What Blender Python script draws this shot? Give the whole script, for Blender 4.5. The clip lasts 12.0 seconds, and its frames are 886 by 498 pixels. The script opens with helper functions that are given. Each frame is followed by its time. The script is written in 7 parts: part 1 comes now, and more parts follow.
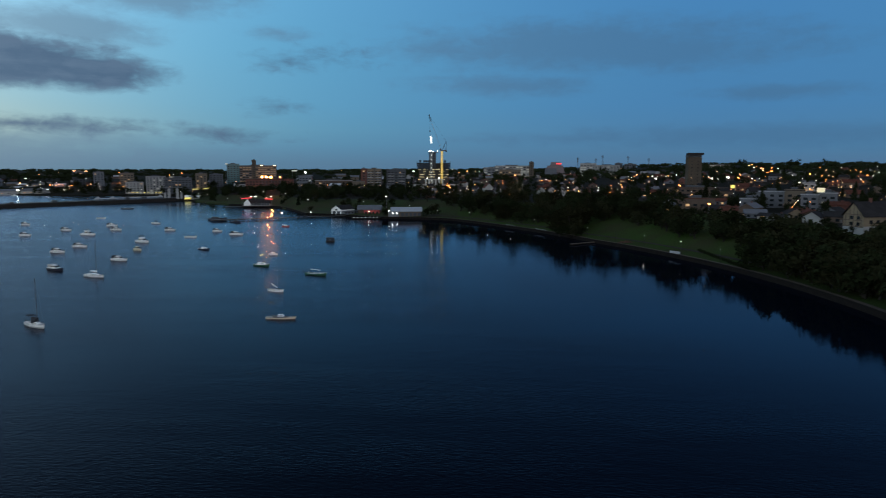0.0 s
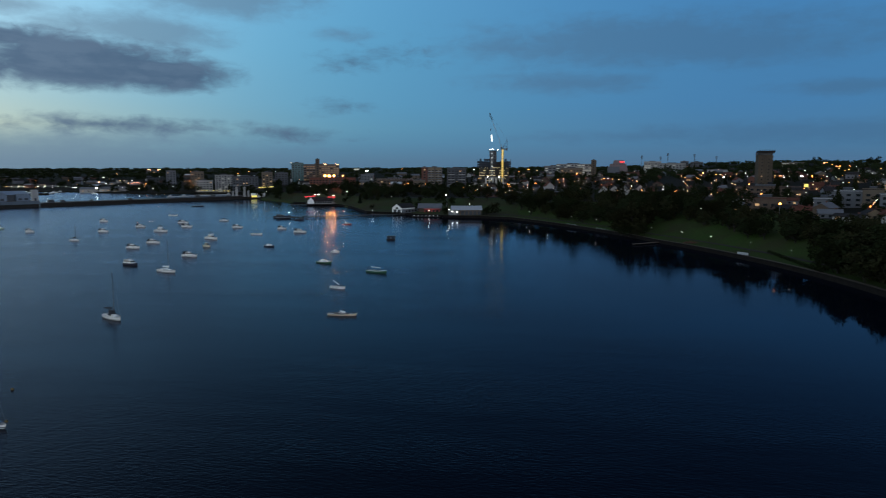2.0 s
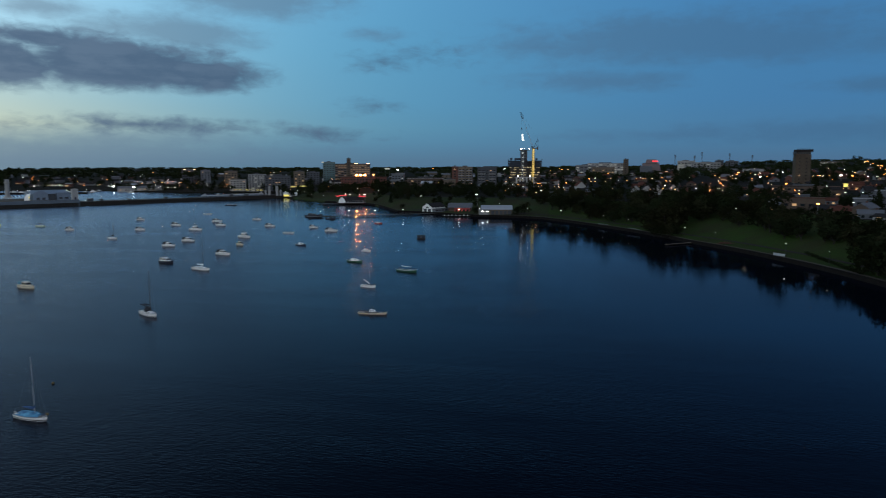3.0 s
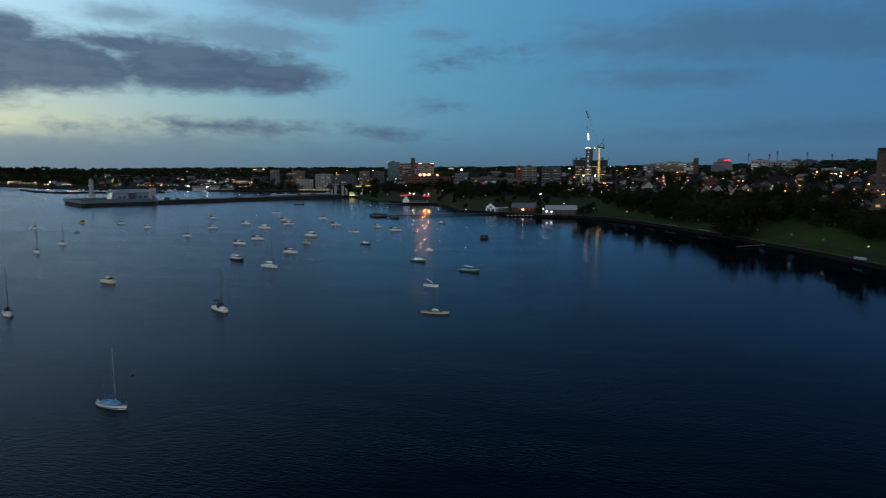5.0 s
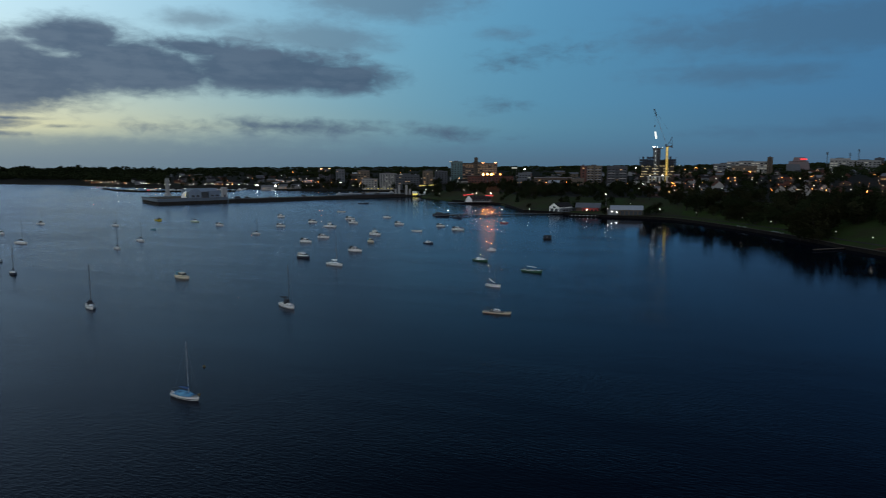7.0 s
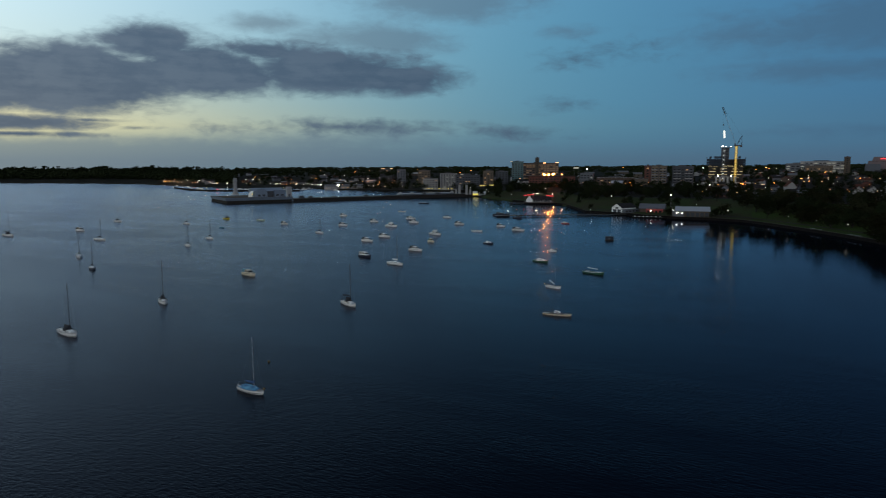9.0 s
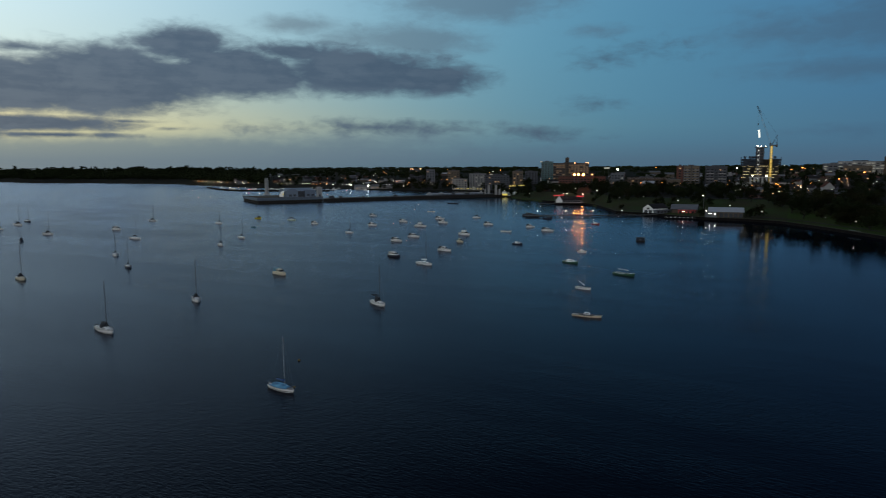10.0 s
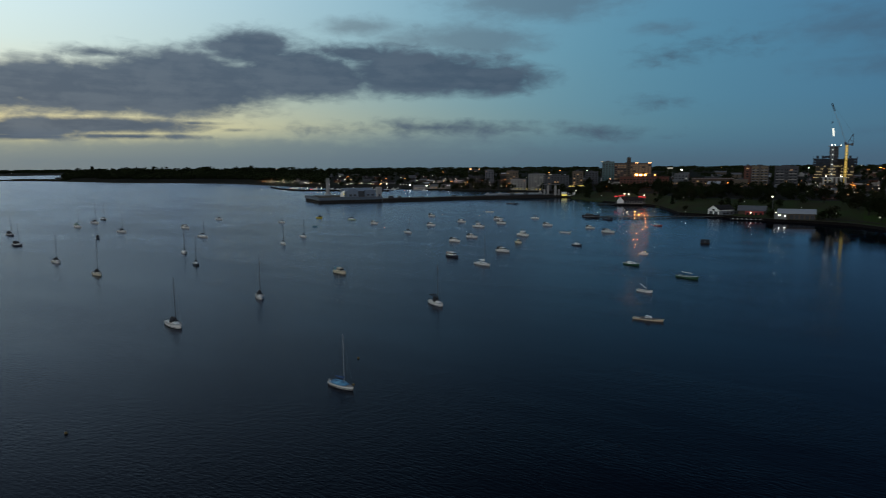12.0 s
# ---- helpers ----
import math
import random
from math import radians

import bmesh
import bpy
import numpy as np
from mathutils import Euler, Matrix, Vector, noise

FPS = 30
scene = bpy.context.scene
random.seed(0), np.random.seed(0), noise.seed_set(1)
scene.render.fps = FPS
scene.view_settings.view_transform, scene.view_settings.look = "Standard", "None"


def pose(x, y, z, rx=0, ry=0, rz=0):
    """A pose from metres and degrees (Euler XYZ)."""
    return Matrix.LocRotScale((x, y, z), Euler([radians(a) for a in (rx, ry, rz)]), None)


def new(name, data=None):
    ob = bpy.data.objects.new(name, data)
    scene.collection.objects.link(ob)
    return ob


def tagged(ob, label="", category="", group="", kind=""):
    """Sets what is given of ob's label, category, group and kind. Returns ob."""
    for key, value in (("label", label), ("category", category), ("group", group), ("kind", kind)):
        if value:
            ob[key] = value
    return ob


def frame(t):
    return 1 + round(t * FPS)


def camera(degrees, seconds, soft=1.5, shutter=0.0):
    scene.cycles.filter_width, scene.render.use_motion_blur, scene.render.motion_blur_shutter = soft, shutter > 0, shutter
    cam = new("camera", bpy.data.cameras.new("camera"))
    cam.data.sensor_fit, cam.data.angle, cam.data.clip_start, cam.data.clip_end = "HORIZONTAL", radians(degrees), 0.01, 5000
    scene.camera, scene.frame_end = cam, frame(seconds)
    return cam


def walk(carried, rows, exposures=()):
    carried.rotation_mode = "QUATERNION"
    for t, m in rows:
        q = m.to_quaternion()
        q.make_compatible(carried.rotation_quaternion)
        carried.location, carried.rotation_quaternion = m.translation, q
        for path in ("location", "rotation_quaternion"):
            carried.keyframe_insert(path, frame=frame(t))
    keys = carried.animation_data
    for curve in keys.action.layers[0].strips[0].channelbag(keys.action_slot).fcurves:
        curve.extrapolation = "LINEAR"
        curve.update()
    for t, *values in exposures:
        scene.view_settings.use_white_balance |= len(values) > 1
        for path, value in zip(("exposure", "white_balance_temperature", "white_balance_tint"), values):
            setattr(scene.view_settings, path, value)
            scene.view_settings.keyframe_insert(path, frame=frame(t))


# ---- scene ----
cam = camera(65.58, 12.0, 1.0, 1.1)
# seconds, x, y, z, yaw, pitch, roll: a drone hovering 45 m over the bay and turning to its left
ROWS = [
    (0.0, 0.00, 0.00, 45.00, 4.23, -6.76, -0.12),
    (0.5, 0.05, -0.13, 45.06, 5.53, -6.81, -0.11),
    (1.0, 0.09, -0.26, 45.13, 6.81, -6.85, -0.09),
    (1.5, 0.13, -0.39, 45.19, 7.98, -6.88, -0.07),
    (2.0, 0.17, -0.51, 45.25, 9.23, -6.90, -0.03),
    (2.5, 0.21, -0.62, 45.30, 10.46, -6.95, -0.01),
    (3.0, 0.24, -0.74, 45.36, 11.75, -6.96, 0.00),
    (5.0, 0.34, -1.14, 45.57, 17.02, -6.99, 0.11),
    (5.5, 0.35, -1.24, 45.62, 18.29, -7.02, 0.11),
    (6.0, 0.37, -1.32, 45.67, 19.64, -7.04, 0.14),
    (6.5, 0.38, -1.41, 45.71, 20.90, -7.04, 0.15),
    (7.0, 0.39, -1.48, 45.76, 22.23, -7.03, 0.17),
    (9.0, 0.39, -1.76, 45.92, 27.23, -7.02, 0.20),
    (9.5, 0.38, -1.82, 45.96, 28.42, -7.01, 0.22),
    (10.0, 0.37, -1.87, 46.00, 29.65, -7.00, 0.23),
    (10.5, 0.35, -1.92, 46.03, 30.82, -7.01, 0.26),
    (11.0, 0.34, -1.96, 46.06, 32.05, -7.00, 0.26),
    (11.5, 0.32, -2.00, 46.10, 33.25, -6.98, 0.28),
    (12.0, 0.30, -2.04, 46.13, 34.50, -6.97, 0.29),
]
walk(cam, [(t, pose(x, y, z, 90 + pitch, roll, yaw)) for t, x, y, z, yaw, pitch, roll in ROWS], [(0.0, -0.02, 6420.0, 10.0), (2.5, -0.13, 6350.0, 10.0), (5.5, -0.28, 6550.0, 10.0), (9.0, -0.44, 6800.0, 10.0), (12.0, -0.60, 7100.0, 10.0)])

# ---- sky: dusk, the sun already under the horizon to the west ----
SUNSET = -105.0  # bearing of the afterglow, degrees from +y, right positive
world = bpy.data.worlds.new("dusk_sky")
scene.world = world
world.use_nodes = True
WN, WL = world.node_tree.nodes, world.node_tree.links
WN.clear()


def wlink(value, socket):
    if isinstance(value, bpy.types.NodeSocket):
        WL.new(value, socket)
    else:
        socket.default_value = value


def wm(op, a, b=0.0, c=0.0, clamp=False):
    n = WN.new("ShaderNodeMath")
    n.operation, n.use_clamp = op, clamp
    for v, s in zip((a, b, c), n.inputs):
        wlink(v, s)
    return n.outputs[0]


def wmix(f, a, b, how="MIX"):
    n = WN.new("ShaderNodeMix")
    n.data_type, n.blend_type = "RGBA", how
    wlink(f, n.inputs[0])
    wlink(a, n.inputs[6])
    wlink(b, n.inputs[7])
    return n.outputs[2]


def wramp(f, stops):
    n = WN.new("ShaderNodeValToRGB")
    e = n.color_ramp.elements
    while len(e) < len(stops):
        e.new(0.5)
    for s, (p, col) in zip(e, stops):
        s.position, s.color = p, (*col, 1)
    WL.new(f, n.inputs[0])
    return n.outputs[0]


def wstep(x, lo, hi):
    n = WN.new("ShaderNodeMapRange")
    n.interpolation_type = "SMOOTHSTEP"
    wlink(x, n.inputs[0])
    n.inputs[1].default_value, n.inputs[2].default_value = lo, hi
    return n.outputs[0]


def wnoise(vec, scale, detail, rough=0.55):
    n = WN.new("ShaderNodeTexNoise")
    n.inputs["Scale"].default_value, n.inputs["Detail"].default_value = scale, detail
    n.inputs["Roughness"].default_value = rough
    WL.new(vec, n.inputs["Vector"])
    return n.outputs[0]


wco = WN.new("ShaderNodeTexCoord")
wsep = WN.new("ShaderNodeSeparateXYZ")
WL.new(wco.outputs["Generated"], wsep.inputs[0])
azim = wm("MULTIPLY", wm("ARCTAN2", wsep.outputs[0], wsep.outputs[1]), 57.2958)
elev = wm("MULTIPLY", wm("ARCSINE", wsep.outputs[2]), 57.2958)
# toward 1 at the afterglow's bearing, 0 opposite
turn = wm("ABSOLUTE", wm("SUBTRACT", azim, SUNSET))
away = wm("MINIMUM", turn, wm("SUBTRACT", 360.0, turn))
west = wm("SUBTRACT", 1.0, wstep(away, 0.0, 125.0))
# mask of the brightened sky behind the view that fills in the boats
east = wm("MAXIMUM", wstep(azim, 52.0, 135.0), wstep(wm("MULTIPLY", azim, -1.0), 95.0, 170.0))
height = wm("DIVIDE", wm("ADD", wm("MAXIMUM", elev, -4.0), 4.0), 94.0)


def at_el(deg):
    return (deg + 4.0) / 94.0


gold_side = wramp(height, [
    (at_el(-4), (0.26, 0.31, 0.34)), (at_el(0.3), (0.36, 0.42, 0.43)), (at_el(1.6), (0.820, 0.840, 0.530)),
    (at_el(3.0), (1.64, 1.435, 0.695)), (at_el(5.0), (1.40, 1.37, 0.915)), (at_el(9), (1.261, 1.560, 1.550)), (at_el(14), (1.208, 1.650, 1.910)),
    (at_el(20), (0.763, 1.040, 1.310)), (at_el(30), (0.396, 0.570, 0.754)), (at_el(50), (0.24, 0.36, 0.52)), (at_el(90), (0.16, 0.23, 0.35))])
# mild_side and dark_side dip at 20-50 degrees, unseen, to darken near water
mild_side = wramp(height, [
    (at_el(-4), (0.16, 0.25, 0.31)), (at_el(0.3), (0.190, 0.351, 0.414)), (at_el(1.6), (0.251, 0.522, 0.591)),
    (at_el(3.0), (0.319, 0.752, 0.792)), (at_el(5.0), (0.335, 0.870, 0.980)), (at_el(9), (0.350, 0.960, 1.156)), (at_el(14), (0.385, 1.030, 1.294)),
    (at_el(20), (0.197, 0.399, 0.508)), (at_el(30), (0.092, 0.142, 0.191)), (at_el(50), (0.128, 0.204, 0.306)), (at_el(90), (0.13, 0.19, 0.29))])
glow_side = wmix(wstep(away, 34.0, 94.0), gold_side, mild_side)
dark_side = wramp(height, [
    (at_el(-4), (0.045, 0.10, 0.17)), (at_el(0.3), (0.084, 0.178, 0.302)), (at_el(1.8), (0.076, 0.211, 0.374)),
    (at_el(5), (0.065, 0.221, 0.437)), (at_el(9), (0.063, 0.227, 0.458)), (at_el(14), (0.064, 0.232, 0.489)),
    (at_el(20), (0.053, 0.152, 0.340)), (at_el(30), (0.030, 0.056, 0.128)), (at_el(50), (0.060, 0.112, 0.217)), (at_el(90), (0.13, 0.19, 0.29))])
clear = wmix(west, dark_side, glow_side)
sky = WN.new("ShaderNodeTexSky")
sky.sky_type, sky.sun_disc = "NISHITA", False
sky.sun_elevation, sky.sun_rotation = radians(-1.5), radians(SUNSET)
# fill sky out of view, brighter than dusk, added to light camera-facing hulls
east_fill = wramp(height, [(at_el(-4), (0.35, 0.35, 0.35)), (at_el(6), (1.10, 1.16, 1.22)), (at_el(20), (0.82, 0.89, 0.97)), (at_el(45), (0.26, 0.31, 0.40)), (at_el(90), (0.13, 0.19, 0.29))])
clear = wmix(east, clear, east_fill)
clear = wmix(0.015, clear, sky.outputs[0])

# clouds: bearing, elevation, half width, half height, thickness
CLOUDS = [
    (-61.0, 5.7, 14.0, 2.3, 1.0), (-70.0, 5.4, 10.0, 2.3, 1.0), (-54.5, 6.3, 9.5, 3.0, 1.05), (-49.6, 9.0, 4.6, 1.9, 0.85),
    (-46.0, 7.3, 7.5, 2.6, 0.95), (-43.0, 7.0, 5.0, 1.6, 0.8), (-60.0, 8.2, 4.2, 0.6, 0.5), (-36.5, 7.3, 9.2, 2.1, 1.0), (-31.0, 6.8, 6.2, 1.5, 0.9), (-41.5, 8.8, 5.5, 1.0, 0.7),
    (-61.0, 3.05, 9.5, 0.75, 0.9), (-68.0, 2.7, 9.0, 0.75, 1.0), (-59.0, 2.25, 6.5, 0.28, 0.6), (-68.0, 2.15, 8.0, 0.3, 0.7), (-54.0, 3.3, 3.2, 0.22, 0.42), (-51.0, 2.8, 1.6, 0.2, 0.36),
    (-34.6, 3.05, 9.0, 0.6, 0.30), (-21.4, 2.5, 4.2, 0.6, 0.29), (-16.6, 8.2, 2.6, 0.75, 0.27), (-13.5, 8.6, 2.6, 0.7, 0.15), (-17.2, 4.75, 2.1, 0.55, 0.19),
]
FAINT = [
    (-27.0, 12.6, 7.5, 1.6, 0.95), (-32.0, 9.9, 6.2, 1.5, 1.15), (-41.3, 10.9, 3.2, 0.8, 0.9), (-36.5, 10.0, 4.0, 0.7, 0.6), (-17.3, 10.4, 2.2, 0.55, 0.6),
    (6.5, 9.6, 15.0, 2.1, 1.05), (13.0, 8.9, 13.0, 1.6, 0.9), (-4.5, 9.3, 5.0, 0.9, 0.7), (1.0, 6.6, 7.0, 0.9, 0.8), (21.4, 5.6, 5.5, 0.65, 0.95), (20.4, 2.4, 16.0, 1.0, 0.9),
    (6.0, 2.3, 9.0, 0.5, 0.5), (-52.0, 1.0, 30.0, 1.35, 1.15), (-37.0, 1.7, 12.0, 1.4, 0.55),
]
wvec = WN.new("ShaderNodeCombineXYZ")
WL.new(wm("MULTIPLY", azim, 0.46), wvec.inputs[0])
WL.new(elev, wvec.inputs[1])
drift = WN.new("ShaderNodeVectorMath")
drift.operation = "ADD"
bend = WN.new("ShaderNodeCombineXYZ")
WL.new(wm("MULTIPLY", wnoise(wvec.outputs[0], 0.9, 2.0), 0.9), bend.inputs[0])
WL.new(wm("MULTIPLY", wnoise(wvec.outputs[0], 0.7, 2.0), 0.7), bend.inputs[1])
WL.new(wvec.outputs[0], drift.inputs[0])
WL.new(bend.outputs[0], drift.inputs[1])
puffs = wnoise(drift.outputs[0], 0.50, 5.0, 0.50)
wisps = wnoise(drift.outputs[0], 1.5, 5.0, 0.58)
wlow = WN.new("ShaderNodeCombineXYZ")
WL.new(wm("MULTIPLY", azim, 0.12), wlow.inputs[0])
WL.new(elev, wlow.inputs[1])
layers = wnoise(wlow.outputs[0], 1.7, 4.0, 0.55)


def cloud_field(rows, rough=1.0, firm=1.0):
    total = None
    for a, e, w, h, thick in rows:
        u = wm("DIVIDE", wm("SUBTRACT", azim, a), w)
        v = wm("DIVIDE", wm("SUBTRACT", elev, e), h)
        d = wm("SQRT", wm("ADD", wm("MULTIPLY", u, u), wm("MULTIPLY", v, v)))
        one = wm("MULTIPLY", wm("SUBTRACT", 1.0, d), thick * firm)
        total = one if total is None else wm("MAXIMUM", total, one)
    grain = wm("ADD", wm("MULTIPLY", wm("SUBTRACT", puffs, 0.50), 1.1 * rough), wm("ADD", wm("MULTIPLY", wm("SUBTRACT", wisps, 0.5), 0.85 * rough), wm("MULTIPLY", wm("SUBTRACT", layers, 0.5), 0.3 * rough)))
    return wm("ADD", wm("MAXIMUM", total, -1.0), grain)


thick_cloud = wm("MULTIPLY", wstep(cloud_field(CLOUDS, 0.88, 1.3), -0.18, 0.60), 0.95)
thin_cloud = wm("MULTIPLY", wstep(cloud_field(FAINT, 1.0), -0.35, 0.75), 0.66)
mottle = wstep(wm("ADD", wm("MULTIPLY", puffs, 0.40), wm("ADD", wm("MULTIPLY", wisps, 0.30), wm("MULTIPLY", layers, 0.30))), 0.42, 0.60)
cloud_dark = wmix(west, (0.06, 0.115, 0.195, 1), (0.107, 0.163, 0.262, 1))
cloud_dark = wmix(wm("MULTIPLY", mottle, 0.62), cloud_dark, wmix(west, (0.075, 0.14, 0.235, 1), (0.20, 0.265, 0.36, 1)))
cloud_thin = wmix(west, (0.065, 0.165, 0.30, 1), (0.30, 0.38, 0.43, 1))
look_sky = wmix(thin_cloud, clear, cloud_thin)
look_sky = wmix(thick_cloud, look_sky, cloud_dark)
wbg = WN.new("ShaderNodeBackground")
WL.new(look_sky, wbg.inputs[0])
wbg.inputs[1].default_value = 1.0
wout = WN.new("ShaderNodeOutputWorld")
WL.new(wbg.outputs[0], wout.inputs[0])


# ---- materials ----
def mat(name, col, rough=0.6, metal=0.0, vary=0.25, scale=0.6, bump=0.0, fine=8.0, other=None, spec=0.5):
    """A painted or natural surface: two sizes of variation, a second tint and fine relief."""
    m = bpy.data.materials.new(name)
    m.use_nodes = True
    nt = m.node_tree
    b = nt.nodes["Principled BSDF"]
    tc = nt.nodes.new("ShaderNodeTexCoord")
    info = nt.nodes.new("ShaderNodeObjectInfo")
    add = nt.nodes.new("ShaderNodeVectorMath")
    add.operation = "ADD"
    nt.links.new(tc.outputs["Object"], add.inputs[0])
    nt.links.new(info.outputs["Random"], add.inputs[1])
    big, small = nt.nodes.new("ShaderNodeTexNoise"), nt.nodes.new("ShaderNodeTexNoise")
    big.inputs["Scale"].default_value, small.inputs["Scale"].default_value = scale, fine
    big.inputs["Detail"].default_value = small.inputs["Detail"].default_value = 3
    for n in (big, small):
        nt.links.new(add.outputs[0], n.inputs["Vector"])
    ramp = nt.nodes.new("ShaderNodeMix")
    ramp.data_type = "RGBA"
    two = other or tuple(c * (1 - vary) for c in col)
    ramp.inputs[6].default_value, ramp.inputs[7].default_value = (*col, 1), (*two, 1)
    rng = nt.nodes.new("ShaderNodeMapRange")
    rng.inputs[1].default_value, rng.inputs[2].default_value = 0.35, 0.7
    nt.links.new(big.outputs[0], rng.inputs[0])
    nt.links.new(rng.outputs[0], ramp.inputs[0])
    hsv = nt.nodes.new("ShaderNodeHueSaturation")
    val = nt.nodes.new("ShaderNodeMapRange")
    val.inputs[3].default_value, val.inputs[4].default_value = 1 - vary, 1 + vary
    nt.links.new(small.outputs[0], val.inputs[0])
    nt.links.new(val.outputs[0], hsv.inputs["Value"])
    nt.links.new(ramp.outputs[2], hsv.inputs["Color"])
    nt.links.new(hsv.outputs[0], b.inputs["Base Color"])
    b.inputs["Roughness"].default_value, b.inputs["Metallic"].default_value = rough, metal
    b.inputs["Specular IOR Level"].default_value = spec
    if bump:
        bp = nt.nodes.new("ShaderNodeBump")
        bp.inputs["Strength"].default_value, bp.inputs["Distance"].default_value = bump, 0.05
        nt.links.new(small.outputs[0], bp.inputs["Height"])
        nt.links.new(bp.outputs[0], b.inputs["Normal"])
    return m


def glow(name, col, strength):
    m = bpy.data.materials.new(name)
    m.use_nodes = True
    b = m.node_tree.nodes["Principled BSDF"]
    b.inputs["Base Color"].default_value = (0.08, 0.08, 0.08, 1)
    b.inputs["Emission Color"].default_value, b.inputs["Emission Strength"].default_value = (*col, 1), strength
    return m


def water_material():
    m = bpy.data.materials.new("bay_water")
    m.use_nodes = True
    nt = m.node_tree
    nt.nodes.remove(nt.nodes["Principled BSDF"])
    body, gloss = nt.nodes.new("ShaderNodeBsdfDiffuse"), nt.nodes.new("ShaderNodeBsdfGlossy")
    body.inputs["Color"].default_value = (0.0015, 0.003, 0.007, 1)
    gloss.inputs["Color"].default_value = (0.76, 0.84, 1.0, 1)
    fresnel, blend = nt.nodes.new("ShaderNodeFresnel"), nt.nodes.new("ShaderNodeMixShader")
    fresnel.inputs["IOR"].default_value = 1.10
    nt.links.new(fresnel.outputs[0], blend.inputs[0])
    nt.links.new(body.outputs[0], blend.inputs[1])
    nt.links.new(gloss.outputs[0], blend.inputs[2])
    nt.links.new(blend.outputs[0], nt.nodes["Material Output"].inputs["Surface"])
    tc = nt.nodes.new("ShaderNodeTexCoord")

    def noise_at(scale, detail, stretch, turn):
        mp = nt.nodes.new("ShaderNodeMapping")
        mp.inputs["Scale"].default_value = (1, stretch, 1)
        mp.inputs["Rotation"].default_value = (0, 0, radians(turn))
        n = nt.nodes.new("ShaderNodeTexNoise")
        n.inputs["Scale"].default_value, n.inputs["Detail"].default_value = scale, detail
        nt.links.new(tc.outputs["Object"], mp.inputs[0])
        nt.links.new(mp.outputs[0], n.inputs["Vector"])
        return n.outputs[0]

    def mth(op, a, c):
        n = nt.nodes.new("ShaderNodeMath")
        n.operation = op
        for v, s in zip((a, c), n.inputs):
            if isinstance(v, bpy.types.NodeSocket):
                nt.links.new(v, s)
            else:
                s.default_value = v
        return n.outputs[0]

    def rng(x, a, c, lo, hi):
        n = nt.nodes.new("ShaderNodeMapRange")
        nt.links.new(x, n.inputs[0])
        for k, v in enumerate((a, c, lo, hi)):
            n.inputs[k + 1].default_value = v
        return n.outputs[0]

    ripple = noise_at(0.62, 2.5, 2.6, 12)
    swell = noise_at(0.20, 2.0, 2.2, 20)
    chop = noise_at(1.3, 2.0, 2.0, 30)
    patches = noise_at(0.006, 3.0, 1.8, 25)
    streaks = noise_at(0.011, 3.0, 3.6, 8)
    gusts = rng(mth("ADD", mth("MULTIPLY", patches, 0.6), mth("MULTIPLY", streaks, 0.4)), 0.43, 0.57, 0.25, 1.55)
    sep = nt.nodes.new("ShaderNodeSeparateXYZ")
    nt.links.new(tc.outputs["Object"], sep.inputs[0])
    toward = mth("ADD", mth("MULTIPLY", sep.outputs[0], 0.926), mth("MULTIPLY", sep.outputs[1], 0.378))
    edge = mth("ADD", toward, mth("MULTIPLY", mth("SUBTRACT", patches, 0.5), 120.0))
    cove = mth("ADD", mth("ADD", sep.outputs[1], mth("MINIMUM", mth("ADD", sep.outputs[0], 250.0), 0.0)), mth("MULTIPLY", mth("SUBTRACT", patches, 0.5), 160.0))
    # sheltered water under the eastern shore and in the cove before the boathouses
    lee = mth("MINIMUM", rng(edge, 64.0, 124.0, 1.0, 0.15), rng(cove, 520.0, 630.0, 1.0, 0.5))
    high = mth("MULTIPLY", mth("ADD", mth("MULTIPLY", mth("ADD", ripple, mth("MULTIPLY", chop, 0.5)), gusts), mth("MULTIPLY", swell, 0.45)), lee)
    bp = nt.nodes.new("ShaderNodeBump")
    bp.inputs["Strength"].default_value, bp.inputs["Distance"].default_value = 1.0, WAVE
    nt.links.new(high, bp.inputs["Height"])
    for node in (fresnel, gloss):
        nt.links.new(bp.outputs[0], node.inputs["Normal"])
    nt.links.new(mth("MULTIPLY", mth("ADD", rng(patches, 0.36, 0.66, 0.175, 0.205), rng(streaks, 0.40, 0.62, 0.0, 0.012)), lee), gloss.inputs["Roughness"])
    return m


